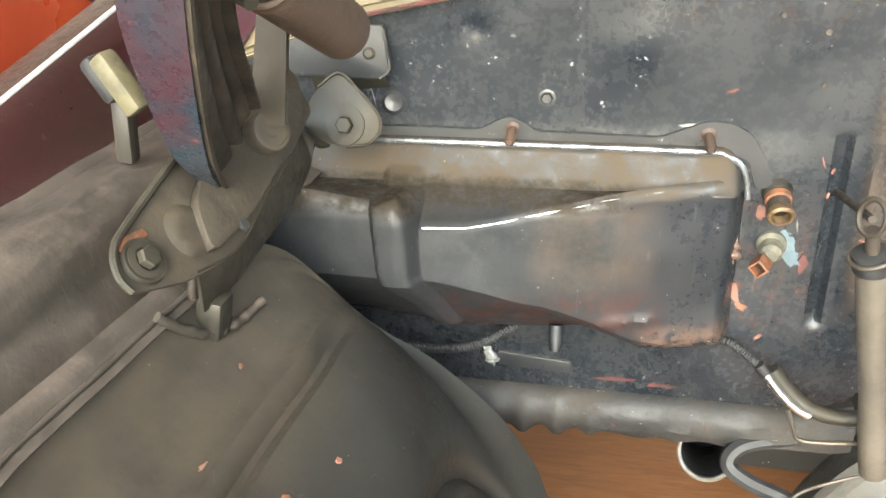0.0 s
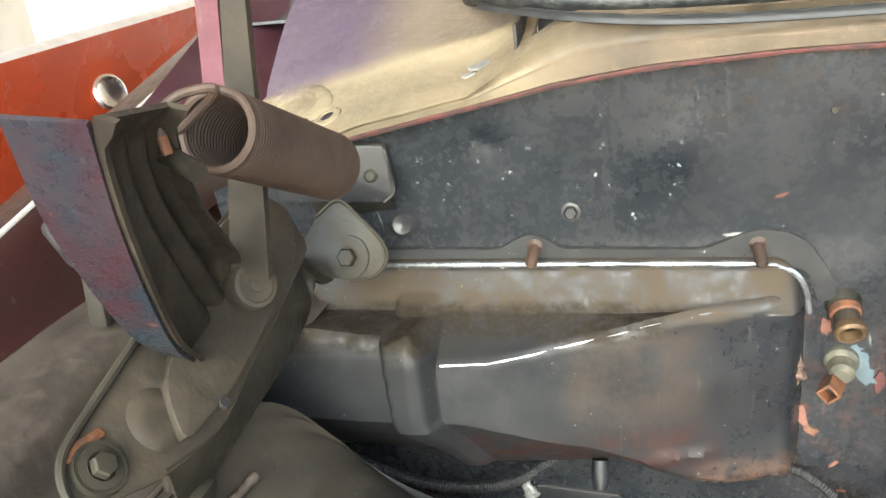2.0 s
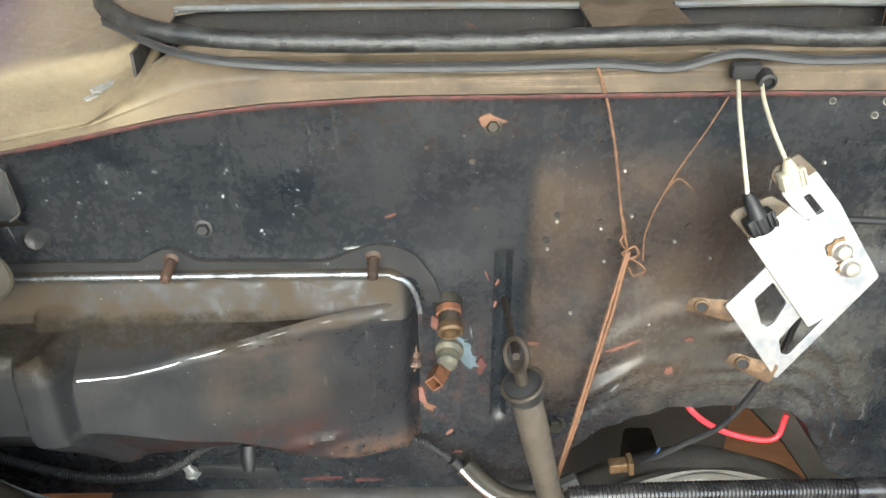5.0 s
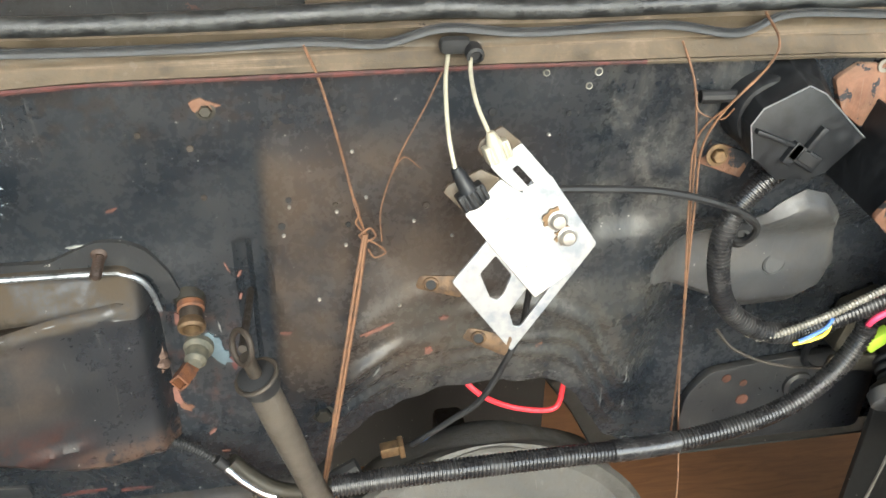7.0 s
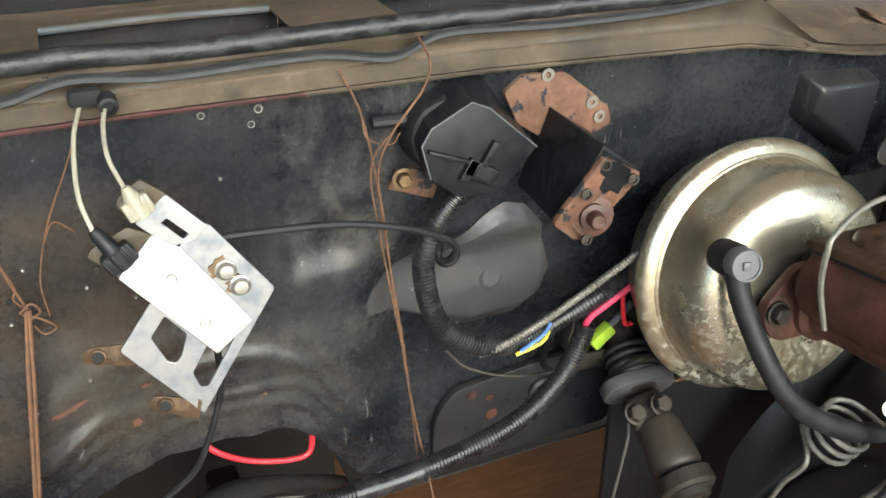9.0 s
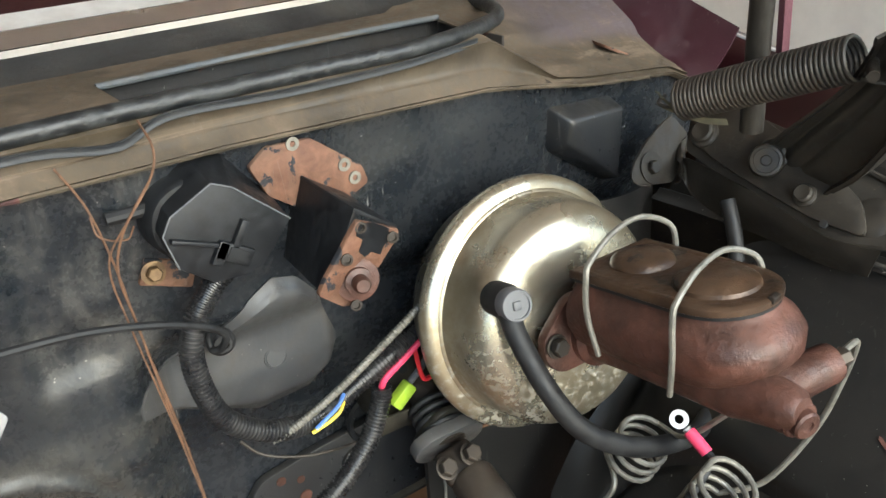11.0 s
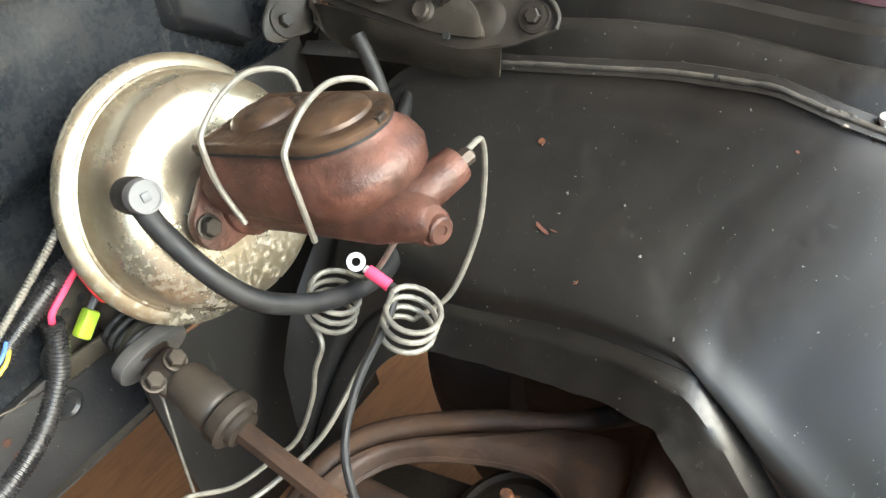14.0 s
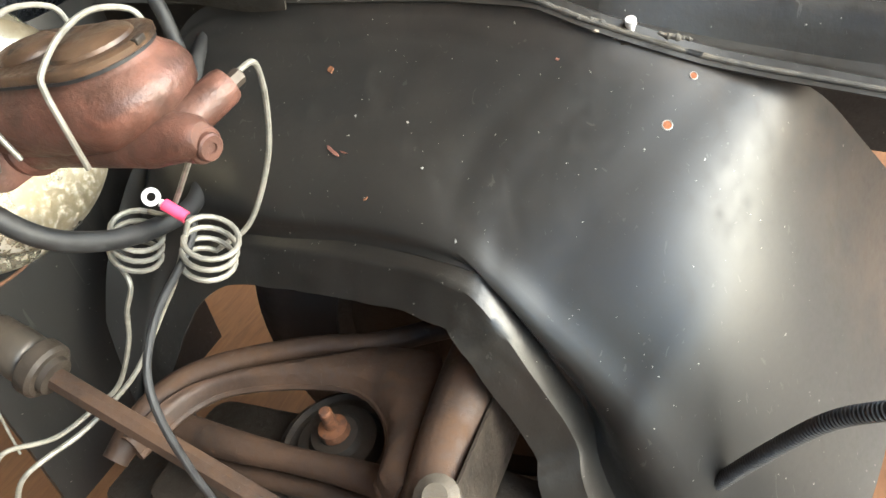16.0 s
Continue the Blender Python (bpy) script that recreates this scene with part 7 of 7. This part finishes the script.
part("sleeve", tube([(1.041, 0.536, 0.682), (1.042, 0.514, 0.668)], 0.0064, 14), pink_plastic, ring, "pink crimp sleeve")
part("cable", tube([(1.042, 0.516, 0.669), (1.046, 0.512, 0.660), (1.030, 0.508, 0.648), (1.000, 0.504, 0.638), (0.960, 0.496, 0.632), (0.929, 0.488, 0.622), (0.898, 0.478, 0.600), (0.880, 0.465, 0.565), (0.872, 0.45, 0.51), (0.872, 0.44, 0.45)], 0.0042, 10), rubber, ring, "black cable")
open_hose = cable("black_hose", [(1.225, 0.645, 0.838), (1.220, 0.632, 0.815), (1.213, 0.620, 0.790), (1.200, 0.605, 0.74), (1.19, 0.60, 0.70)], 0.0085, rubber, "open black rubber hose end behind the master cylinder", "hose", sides=14)
mouth = frame_of((1.225, 0.645, 0.838), (0.2, 0.5, 0.9))
part("mouth", lathe([(0.0, 0.0006), (0.0062, 0.0006), (0.0066, 0.0016), (0.0086, 0.0012), (0.0088, -0.004)], mouth, 20, None, False), plastic, open_hose, "worn rim of the open end")
part("bore", lathe([(0.0, 0.0010), (0.0058, 0.0010), (0.0058, 0.0)], mouth, 16, None, False), hole_black, open_hose)
cable("black_hose", [(1.18, 0.60, 0.705), (1.241, 0.62, 0.739), (1.29, 0.636, 0.748), (1.335, 0.65, 0.742)], 0.0085, rubber, "shiny black hose running under the hinge", "hose", sides=14)
tagged(part("drain_hose", corrugated([(1.09, 0.06, 0.26), (1.095, 0.027, 0.331), (1.085, -0.012, 0.409), (1.075, -0.059, 0.488), (1.068, -0.091, 0.534), (1.058, -0.124, 0.567), (1.05, -0.17, 0.60)], 0.0085, 0.004, 0.15), rubber), "black ribbed hose along the inner fender", "hose")

# ---- suspension and wheels, each side ----
def suspension(mirror):
    sus = thing("control_arm", "oily brown upper control arm with shock tower", "control arm", "upper control arms")

    def put(name, bm, mat, label=""):
        return part(name, flip_mesh(bm) if mirror else bm, mat, sus, label)
    put("rear_leg", tube([(0.895, 0.612, 0.425), (0.93, 0.606, 0.440), (0.968, 0.600, 0.446), (1.012, 0.578, 0.449), (1.054, 0.526, 0.450), (1.092, 0.457, 0.450), (1.120, 0.390, 0.446), (1.18, 0.33, 0.43)], lambda i, f: 0.0150 + 0.002 * math.sin(6 * f), 12), arm_iron, "slender rear leg")
    outer = [(0.905, 0.592), (0.940, 0.586), (0.969, 0.578), (1.004, 0.549), (1.043, 0.489), (1.080, 0.419), (1.099, 0.384), (1.110, 0.331), (1.106, 0.298), (1.045, 0.285), (0.996, 0.272), (0.946, 0.256)]
    inner = [(0.930, 0.266), (0.945, 0.297), (0.966, 0.303), (1.000, 0.313), (1.030, 0.335), (1.050, 0.367), (1.054, 0.404), (1.038, 0.471), (1.010, 0.532), (0.975, 0.560), (0.940, 0.570), (0.903, 0.576)]
    rim, lip = resample(spline([V(x, y, 0.456) for x, y in outer], 6), 0.012), resample(spline([V(x, y, 0.452) for x, y in reversed(inner)], 6), 0.012)

    def web_place(u, v):
        a, b = (line[min(int(u * (len(line) - 1)), len(line) - 2)].lerp(line[min(int(u * (len(line) - 1)), len(line) - 2) + 1], u * (len(line) - 1) - min(int(u * (len(line) - 1)), len(line) - 2)) for line in (rim, lip))
        return a.lerp(b, v) + V(0, 0, 0.005 * math.sin(math.pi * v) - 0.012 * smooth(0.85, 1.0, v) + wobble(a.x, a.y, v, 30, 0.002))
    put("web", sheet(web_place, span(0, 1, 44), span(0, 1, 8), 0.004), arm_iron, "curved pressed web of the arm")
    put("web_lip", sweep([p - V(0, 0, 0.014) for p in lip], 0.0065, 8), arm_iron, "turned-down rolled edge of the web")
    put("front_leg", tube([(1.115, 0.252, 0.470), (1.06, 0.250, 0.468), (1.00, 0.246, 0.462), (0.95, 0.240, 0.450), (0.90, 0.232, 0.43)], lambda i, f: 0.031 + 0.003 * math.cos(5 * f), 18), arm_iron, "thick rounded front leg")
    put("leg_edge", sheet(lambda u, v: V(1.12 - 0.22 * u, 0.218 - 0.012 * u - 0.002 * v, 0.475 - 0.10 * v), span(0, 1, 10), span(0, 1, 4), 0.003), old_iron, "thin plate beside the front leg")
    put("spring_seat", lathe([(0.080, -0.06), (0.078, -0.020), (0.066, -0.010), (0.062, -0.016), (0.052, -0.018), (0.046, -0.004), (0.032, -0.002), (0.027, 0.006), (0.017, 0.008), (0.016, 0.016), (0, 0.016)], frame_of((1.019, 0.405, 0.392), (-0.1, 0, 1)), 36), old_iron, "round shock seat")
    put("shock_stud", lathe([(0.018, 0.0), (0.017, 0.010), (0.008, 0.012), (0.007, 0.036), (0.0075, 0.037), (0.006, 0.040), (0, 0.040)], frame_of((1.019, 0.403, 0.402), (-0.1, 0, 1)), 16), orange_band, "orange rusty shock stud")
    put("cross_shaft", tube([(0.968, 0.605, 0.408), (0.966, 0.515, 0.404), (0.972, 0.429, 0.400), (0.978, 0.332, 0.396), (0.975, 0.20, 0.390)], lambda i, f: 0.017 + 0.002 * math.sin(9 * f), 14), arm_iron, "long cross shaft")
    put("lower_shaft", tube([(0.950, 0.57, 0.372), (0.957, 0.484, 0.370), (0.964, 0.348, 0.366), (0.96, 0.22, 0.36)], 0.012, 12), arm_iron, "thin lower rod")
    put("bush", lathe([(0.026, -0.012), (0.030, -0.008), (0.030, 0.02), (0.022, 0.024), (0.012, 0.03), (0, 0.03)], frame_of((0.966, 0.592, 0.408), (0.0, 1.0, 0.05)), 20), old_iron, "round rubber bush")
    put("bump_bolt", lathe([(0.0, 0), (0.022, 0), (0.022, 0.012), (0.012, 0.02), (0, 0.02)], frame_of((0.935, 0.222, 0.470), (-0.5, -0.2, 1)), 16), strut_paint, "pale grease nipple cap")
    put("tower", prism(rounded([(0.90, 0.12), (0.90, 0.62), (1.06, 0.62), (1.075, 0.40), (1.06, 0.12)], 0.03), pose(0, 0, 0.350), 0.16, 0.01), old_iron, "dark oily frame bracket")
    rail = block((0.10, 1.36, 0.11), pose(0.955, 0.03, 0.255), 0.012)
    ob = part("frame_rail", flip_mesh(rail) if mirror else rail, old_iron, car, "oily brown frame rail")
    tyre = lathe([(0.20, -0.085), (0.255, -0.100), (0.300, -0.098), (0.325, -0.085), (0.332, -0.06), (0.334, 0.0), (0.332, 0.06), (0.325, 0.085), (0.300, 0.098), (0.255, 0.100), (0.20, 0.085), (0.20, -0.085)], frame_of((1.285, 0.32, 0.332), (1, 0, 0)), 64, None, False)
    wheel = part("wheel", flip_mesh(lathe([(0.0, -0.02), (0.09, -0.025), (0.19, -0.06), (0.203, -0.085), (0.203, 0.085), (0.0, 0.05)], frame_of((1.285, 0.32, 0.332), (1, 0, 0)), 40, None, False)) if mirror else lathe([(0.0, -0.02), (0.09, -0.025), (0.19, -0.06), (0.203, -0.085), (0.203, 0.085), (0.0, 0.05)], frame_of((1.285, 0.32, 0.332), (1, 0, 0)), 40, None, False), old_iron, car, "dark steel wheel")
    part("tyre", flip_mesh(tyre) if mirror else tyre, rubber, wheel, "black tyre")


suspension(False)
suspension(True)

# ---- small fittings on the rails and the cowl corners ----
stud = thing("fender_stud", "bare bolt with pale sealant on the fender rail", "bolt")
part("bolt", lathe([(0.004, -0.01), (0.004, 0.016), (0.0055, 0.018), (0.0055, 0.024), (0, 0.024)], frame_of((1.311, 0.135, 0.742), (-0.3, -0.1, 1)), 12), white_metal, stud)
part("washer", block((0.020, 0.026, 0.003), frame_of((1.309, 0.135, 0.7475), (-0.3, -0.1, 1)), 0.001), old_iron, stud, "square rusty washer")
part("sealant", sealer([(1.292, 0.185, 0.772), (1.297, 0.165, 0.7655), (1.300, 0.152, 0.761)], 0.0028, 4), gutter_dust, stud, "pale crust of sealant")
part("sealant", sealer([(1.303, 0.108, 0.7515), (1.305, 0.092, 0.748), (1.307, 0.075, 0.745)], 0.0030, 9), gutter_dust, stud, "pale crust of sealant")
for m_ in (False, True):
    edge = tube([rail_place(y, -0.002) + V(0, 0, 0.001) for y in span(0.70, -0.40, 44)], lambda i, f: (0.0024 + 0.0004 * noise.noise(V(i * 0.1, 2, 1))) if m_ else 0.0030 + 0.0007 * noise.noise(V(i * 0.2, 2, 1)), 10)
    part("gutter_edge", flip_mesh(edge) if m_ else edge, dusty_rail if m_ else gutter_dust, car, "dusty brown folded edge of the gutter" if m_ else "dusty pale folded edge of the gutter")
stop = thing("hood_bumper", "tan rubber hood bumper on a black bracket", "bumper")
bump_way = V(-0.024, 0.004, 0.036)
part("rubber", block((0.018, 0.018, 0.052), frame_of((-0.386, 0.590, 0.929), bump_way), 0.004), tan_rubber, stop)
part("bracket", block((0.022, 0.016, 0.040), frame_of((-0.404, 0.598, 0.930), bump_way), 0.006), rubber, stop)
part("foot", block((0.016, 0.016, 0.060), pose(-0.404, 0.612, 0.885, 0, 6), 0.004), dusty_rail, stop)
post = thing("hood_post", "grey upright strap with black knob on the fender", "bracket")
part("strap", block((0.006, 0.022, 0.15), pose(1.432, 0.045, 0.875), 0.0015), plate_paint, post)
part("knob", lathe([(0, 0), (0.009, 0), (0.010, 0.006), (0.008, 0.012), (0, 0.012)], frame_of((1.428, 0.018, 0.835), (-1, 0, 0.2)), 16), rubber, post)
part("tie", block((0.004, 0.03, 0.01), pose(1.430, 0.03, 0.835), 0.001), white_metal, post)
part("corner_tab", prism(rounded([(1.245, 0.852), (1.262, 0.898), (1.31, 0.905), (1.36, 0.87), (1.34, 0.835), (1.29, 0.845)], 0.012), Matrix(((1, 0, 0, 0), (0, 1, 0, 0), (-0.45, 0.12, 1, 1.435), (0, 0, 0, 1))), 0.004, 0.0006), orange_rust, car, "loose rusty tab on the cowl corner")
part("corner_ring", lathe([(0.007, 0), (0.013, 0), (0.014, 0.003), (0.010, 0.004), (0.007, 0.001)], frame_of((1.275, 0.86, interp(1.275, LIP) + 0.018), (0.4, -0.2, 1)), 18, None, False), tan_cowl, car, "pressed ring round a hole")

ring_face = frame_of((-0.2995, 0.848, 0.9475), (-0.27, -0.31, 0.91))
part("hole_rim", lathe([(0.006, -0.001), (0.0075, 0.002), (0.011, 0.0025), (0.014, 0.001), (0.015, -0.002)], ring_face, 22, None, False), tan_cowl, car, "pressed rim round a hole in the cowl corner")
part("hole", lathe([(0, 0.0008), (0.0068, 0.0008), (0.0068, -0.002)], ring_face, 16, None, False), hole_black, car)
dish = frame_of(cowl_place(-0.347, 1.365), (-0.19, -0.45, 0.87))


def dish_place(u, v):
    """A low plateau with an oval recess that has a tongue in it; v runs from its foot to its middle."""
    a = 2 * math.pi * u
    r = interp(v, [(0, 0.043), (0.15, 0.038), (0.25, 0.034), (0.45, 0.026), (0.55, 0.0235), (0.7, 0.020), (1, 0.0)])
    h = interp(v, [(0, -0.004), (0.15, 0.004), (0.25, 0.0055), (0.45, 0.0055), (0.55, 0.003), (0.7, -0.004), (1, -0.005)])
    h += 0.006 * smooth(0.55, 0.7, v) * smooth(1.0, 0.75, v) * math.exp(-((math.cos(a) - 0.1) / 0.25) ** 2) * (1 if math.sin(a) > 0 else 0)
    wide = 1.15 + 0.10 * math.cos(2 * a) * (1 - v)
    return dish @ V(wide * r * math.cos(a), 0.72 * r * math.sin(a) * (1.0 + 0.15 * (1 - v)), h)


part("corner_dish", sheet(dish_place, span(0, 1, 48), span(0, 1, 28)), tan_cowl, car, "low plateau with an oval recess on the cowl corner")
part("corner_slot", block((0.026, 0.0055, 0.003), frame_of((-0.330, 0.851, 0.9455), (-0.27, -0.35, 0.90), (0.55, 0.8, 0.2)), 0.001), hole_black, car, "dark slot beside the recess")
# ---- chips, flakes and scrapes in the paint ----
def chip(at, normal, w, h, turn, mat, label, seed, points=14, parent=None):
    """A thin irregular flake lying on a surface."""
    rng = random.Random(seed)
    f = frame_of(Vector(at), normal) @ pose(0, 0, 0, 0, 0, turn)
    line = []
    for k in range(points):
        a = 2 * math.pi * k / points
        r = rng.uniform(0.55, 1.15)
        line.append((w * r * math.cos(a), h * r * math.sin(a)))
    return part("paint_flake", prism(line, f @ Matrix.Translation((0, 0, 0.0016)), 0.0024), mat, parent or car, label, smooth=False)


FLAKES = [(0.164, 0.710, 0.012, 0.011, 10, blue_paint), (0.170, 0.697, 0.010, 0.013, 40, blue_paint), (0.160, 0.722, 0.007, 0.006, 0, blue_paint), (0.182, 0.690, 0.006, 0.012, 10, red_sealer),
          (0.322, 0.720, 0.018, 0.0026, 18, salmon), (0.376, 0.682, 0.005, 0.006, 0, salmon), (0.391, 0.725, 0.005, 0.003, 0, salmon), (0.120, 0.652, 0.006, 0.012, 15, salmon), (0.128, 0.636, 0.005, 0.009, 60, orange_rust),
          (0.136, 0.745, 0.005, 0.010, 0, salmon), (0.186, 0.800, 0.0010, 0.007, 20, salmon), (0.196, 0.790, 0.004, 0.001, 30, salmon), (0.195, 0.765, 0.004, 0.001, 60, salmon), (0.235, 0.722, 0.006, 0.002, 0, salmon),
          (0.322, 0.660, 0.0010, 0.010, -30, pale_scrape), (0.187, 0.964, 0.012, 0.008, 0, orange_rust), (0.095, 0.868, 0.006, 0.0016, 20, salmon), (0.060, 0.832, 0.012, 0.0018, 4, pale_scrape),
          (0.005, 0.520, 0.024, 0.003, 4, red_sealer), (0.055, 0.516, 0.018, 0.0025, 0, red_sealer), (0.150, 0.600, 0.006, 0.002, 50, salmon), (0.160, 0.565, 0.005, 0.0015, 0, salmon)]
for i, (x, z, w, h, turn, mat) in enumerate(FLAKES):
    y = firewall_y(x, z)
    dx, dz = (firewall_y(x + 0.004, z) - y) / 0.004, (firewall_y(x, z + 0.004) - y) / 0.004
    chip((x, y, z), (dx, -1, dz), w, h, turn, mat, "flake in the firewall paint", 100 + i)

SPOTS = [(1.249, 0.086, 0.682, 0.0050, 0.0050, orange_band), (1.301, 0.072, 0.705, 0.004, 0.004, orange_band), (1.226, 0.439, 0.743, 0.0035, 0.005, orange_band), (1.153, 0.404, 0.690, 0.0022, 0.011, salmon), (1.160, 0.398, 0.676, 0.001, 0.005, salmon),
         (1.19, 0.33, 0.715, 0.0012, 0.0012, pale_scrape), (1.15, 0.30, 0.68, 0.0010, 0.0016, pale_scrape), (1.13, 0.35, 0.65, 0.0012, 0.003, orange_band), (1.27, 0.20, 0.74, 0.002, 0.0015, salmon), (1.10, 0.25, 0.64, 0.0010, 0.0018, pale_scrape)]
LEFT = [(-0.225, 0.45, 0.72, 0.002, 0.006, orange_band), (-0.205, 0.42, 0.705, 0.0025, 0.004, orange_band), (-0.19, 0.47, 0.69, 0.003, 0.003, salmon), (-0.25, 0.40, 0.735, 0.002, 0.007, orange_rust), (-0.17, 0.44, 0.68, 0.003, 0.002, salmon), (-0.26, 0.50, 0.75, 0.002, 0.003, orange_rust)]


def on_apron(x, y, z):
    """The place and normal of the inner fender nearest to a place."""
    best = min(((apron_place(s, v) - V(x, y, z)).length, s, v) for s in span(0.2, 0.95, 75) for v in span(0.02, 0.95, 40))
    s, v = best[1], best[2]
    p = apron_place(s, v)
    n = (apron_place(s + 0.004, v) - p).cross(apron_place(s, v + 0.01) - p).normalized()
    return p, (n if n.z > 0 else -n)


for i, (x, y, z, w, h, mat) in enumerate(SPOTS):
    p, n = on_apron(x, y, z)
    if i < 2:
        spot = frame_of(p + n * 0.0018, n)
        part("hole_rim", lathe([(w * 0.8, 0.0006), (w * 0.9, 0.0012), (w * 1.02, 0.0010), (w * 1.1, 0)], spot, 20, None, False), pale_scrape, car, "bare rim round a drilled hole")
        part("hole", lathe([(0, 0.0007), (w * 0.85, 0.0007), (w * 0.85, 0)], spot, 18, None, False), bright_rust, car, "bright orange rusty hole")
        continue
    chip(p + n * 0.0022, n, w, h, 20 * i, mat, "small bare spot in the black paint", 200 + i, 10)
for i, (x, y, z, w, h, mat) in enumerate(LEFT):
    p, n = on_apron(0.971 - x, y, z)
    chip(flip(p + n * 0.0022), (-n.x, n.y, n.z), w, h, 25 * i, mat, "small bare spot in the black paint", 300 + i, 10)

# rusty stain round the bracket's screws, and small studs standing out of the firewall
for i, (x, z, w, h) in enumerate(((0.463, 0.8885, 0.0105, 0.0085), (0.4725, 0.8725, 0.0095, 0.0075))):
    chip((plate_face @ Matrix.Translation((*on_plate(x, z), 0.0008))).translation, plate_face.col[2].to_3d(), w, h, 40, brass, "rusty stain round the screws", 400 + i, 18, bracket)
for x, z in ((0.248, 0.865), (0.241, 0.835), (0.29, 0.855), (0.317, 0.868), (0.361, 0.839), (0.398, 0.819), (0.297, 0.817), (0.269, 0.758), (0.346, 0.748), (0.484, 0.919), (0.306, 0.914)):
    y = firewall_y(x, z)
    part("stud_tip", lathe([(0.0020, -0.002), (0.0018, 0.002), (0.0011, 0.0035), (0, 0.004)], frame_of((x, y, z), (0, -1, 0.1)), 10), steel, car, "tip of a small stud")

# raised pad behind the hood hinge, with its screw, dusty foot and boss
pad_y = firewall_y(-0.26, 0.90) - 0.016
pad = part("hinge_pad", prism(rounded([(-0.345, 0.878), (-0.345, 0.935), (-0.236, 0.929), (-0.232, 0.884), (-0.243, 0.876)], 0.004), Matrix(((1, 0, 0, 0), (0, 0, -1, pad_y), (0, 1, 0, 0), (0, 0, 0, 1))), 0.024, 0.002), black_paint, car, "raised black pad behind the hood hinge")
part("bright_edge", tube([(-0.2352, pad_y - 0.0004, 0.926), (-0.2325, pad_y - 0.0006, 0.905), (-0.2318, pad_y - 0.0004, 0.886), (-0.242, pad_y - 0.0004, 0.877)], 0.0013, 6, 6), gutter_dust, pad, "pale edge of the pad")
part("pad_screw", lathe([(0, -0.002), (0.006, -0.002), (0.0062, 0.002), (0.004, 0.004), (0, 0.0045)], frame_of((-0.251, pad_y, 0.902), (0, -1, 0.15)), 14), hinge_metal, pad, "small dusty screw")
part("pad_foot", sheet(lambda u, v: V(-0.315 + 0.078 * u, pad_y + 0.018 - 0.016 * (1 - v) * 1.0, 0.879 - 0.022 * v * (1 - 0.35 * u)), span(0, 1, 10), span(0, 1, 5), 0.001), hinge_metal, pad, "dusty slanting foot")
part("boss", lathe([(0.014, -0.012), (0.013, -0.002), (0.009, 0.002), (0.004, 0.001), (0, 0.0)], frame_of((-0.234, firewall_y(-0.234, 0.848) - 0.004, 0.848), (0.1, -1, 0.2)), 18), black_paint, pad, "round dusty boss")
chip(cowl_place(-0.150, 1.22) + V(0, 0, 0.0012), (0, -0.25, 1), 0.017, 0.006, 35, pale_scrape, "bare pale scrape on the cowl", 77, 16)
chip(cowl_place(-0.163, 1.17) + V(0, 0, 0.0012), (0, -0.25, 1), 0.008, 0.003, 30, pale_scrape, "bare pale scrape on the cowl", 78, 12)

# ---- neighbouring car outside the left fender ----
other = thing("parked_car", "glossy orange-red car parked beside the bay", "car")
part("side_panel", sheet(lambda u, v: V(-1.35 + 0.30 * math.sin(1.4 * v), -0.2 + 2.8 * u, 0.95 * v), span(0, 1, 30), span(0, 1, 24), 0.01), orange_paint, other)
part("side_moulding", sheet(lambda u, v: V(-1.052 + 0.012 * math.sin(math.pi * v), -0.2 + 2.8 * u, 0.66 + 0.022 * v), span(0, 1, 20), span(0, 1, 5), 0.004), chrome, other, "bright side moulding")
part("upper_trim", sheet(lambda u, v: V(-1.055 - 0.05 * v, -0.2 + 2.8 * u, 0.95 + 0.012 * math.sin(math.pi * v)), span(0, 1, 20), span(0, 1, 5), 0.004), white_metal, other, "pale upper trim")
lamp = part("side_lamp", lathe([(0, 0.0), (0.034, 0.0), (0.036, 0.012), (0.030, 0.016), (0.020, 0.012), (0, 0.012)], frame_of((-1.055, 1.575, 0.84), (0.9, -0.35, 0.25)), 28), chrome, other, "bright ringed round lamp")
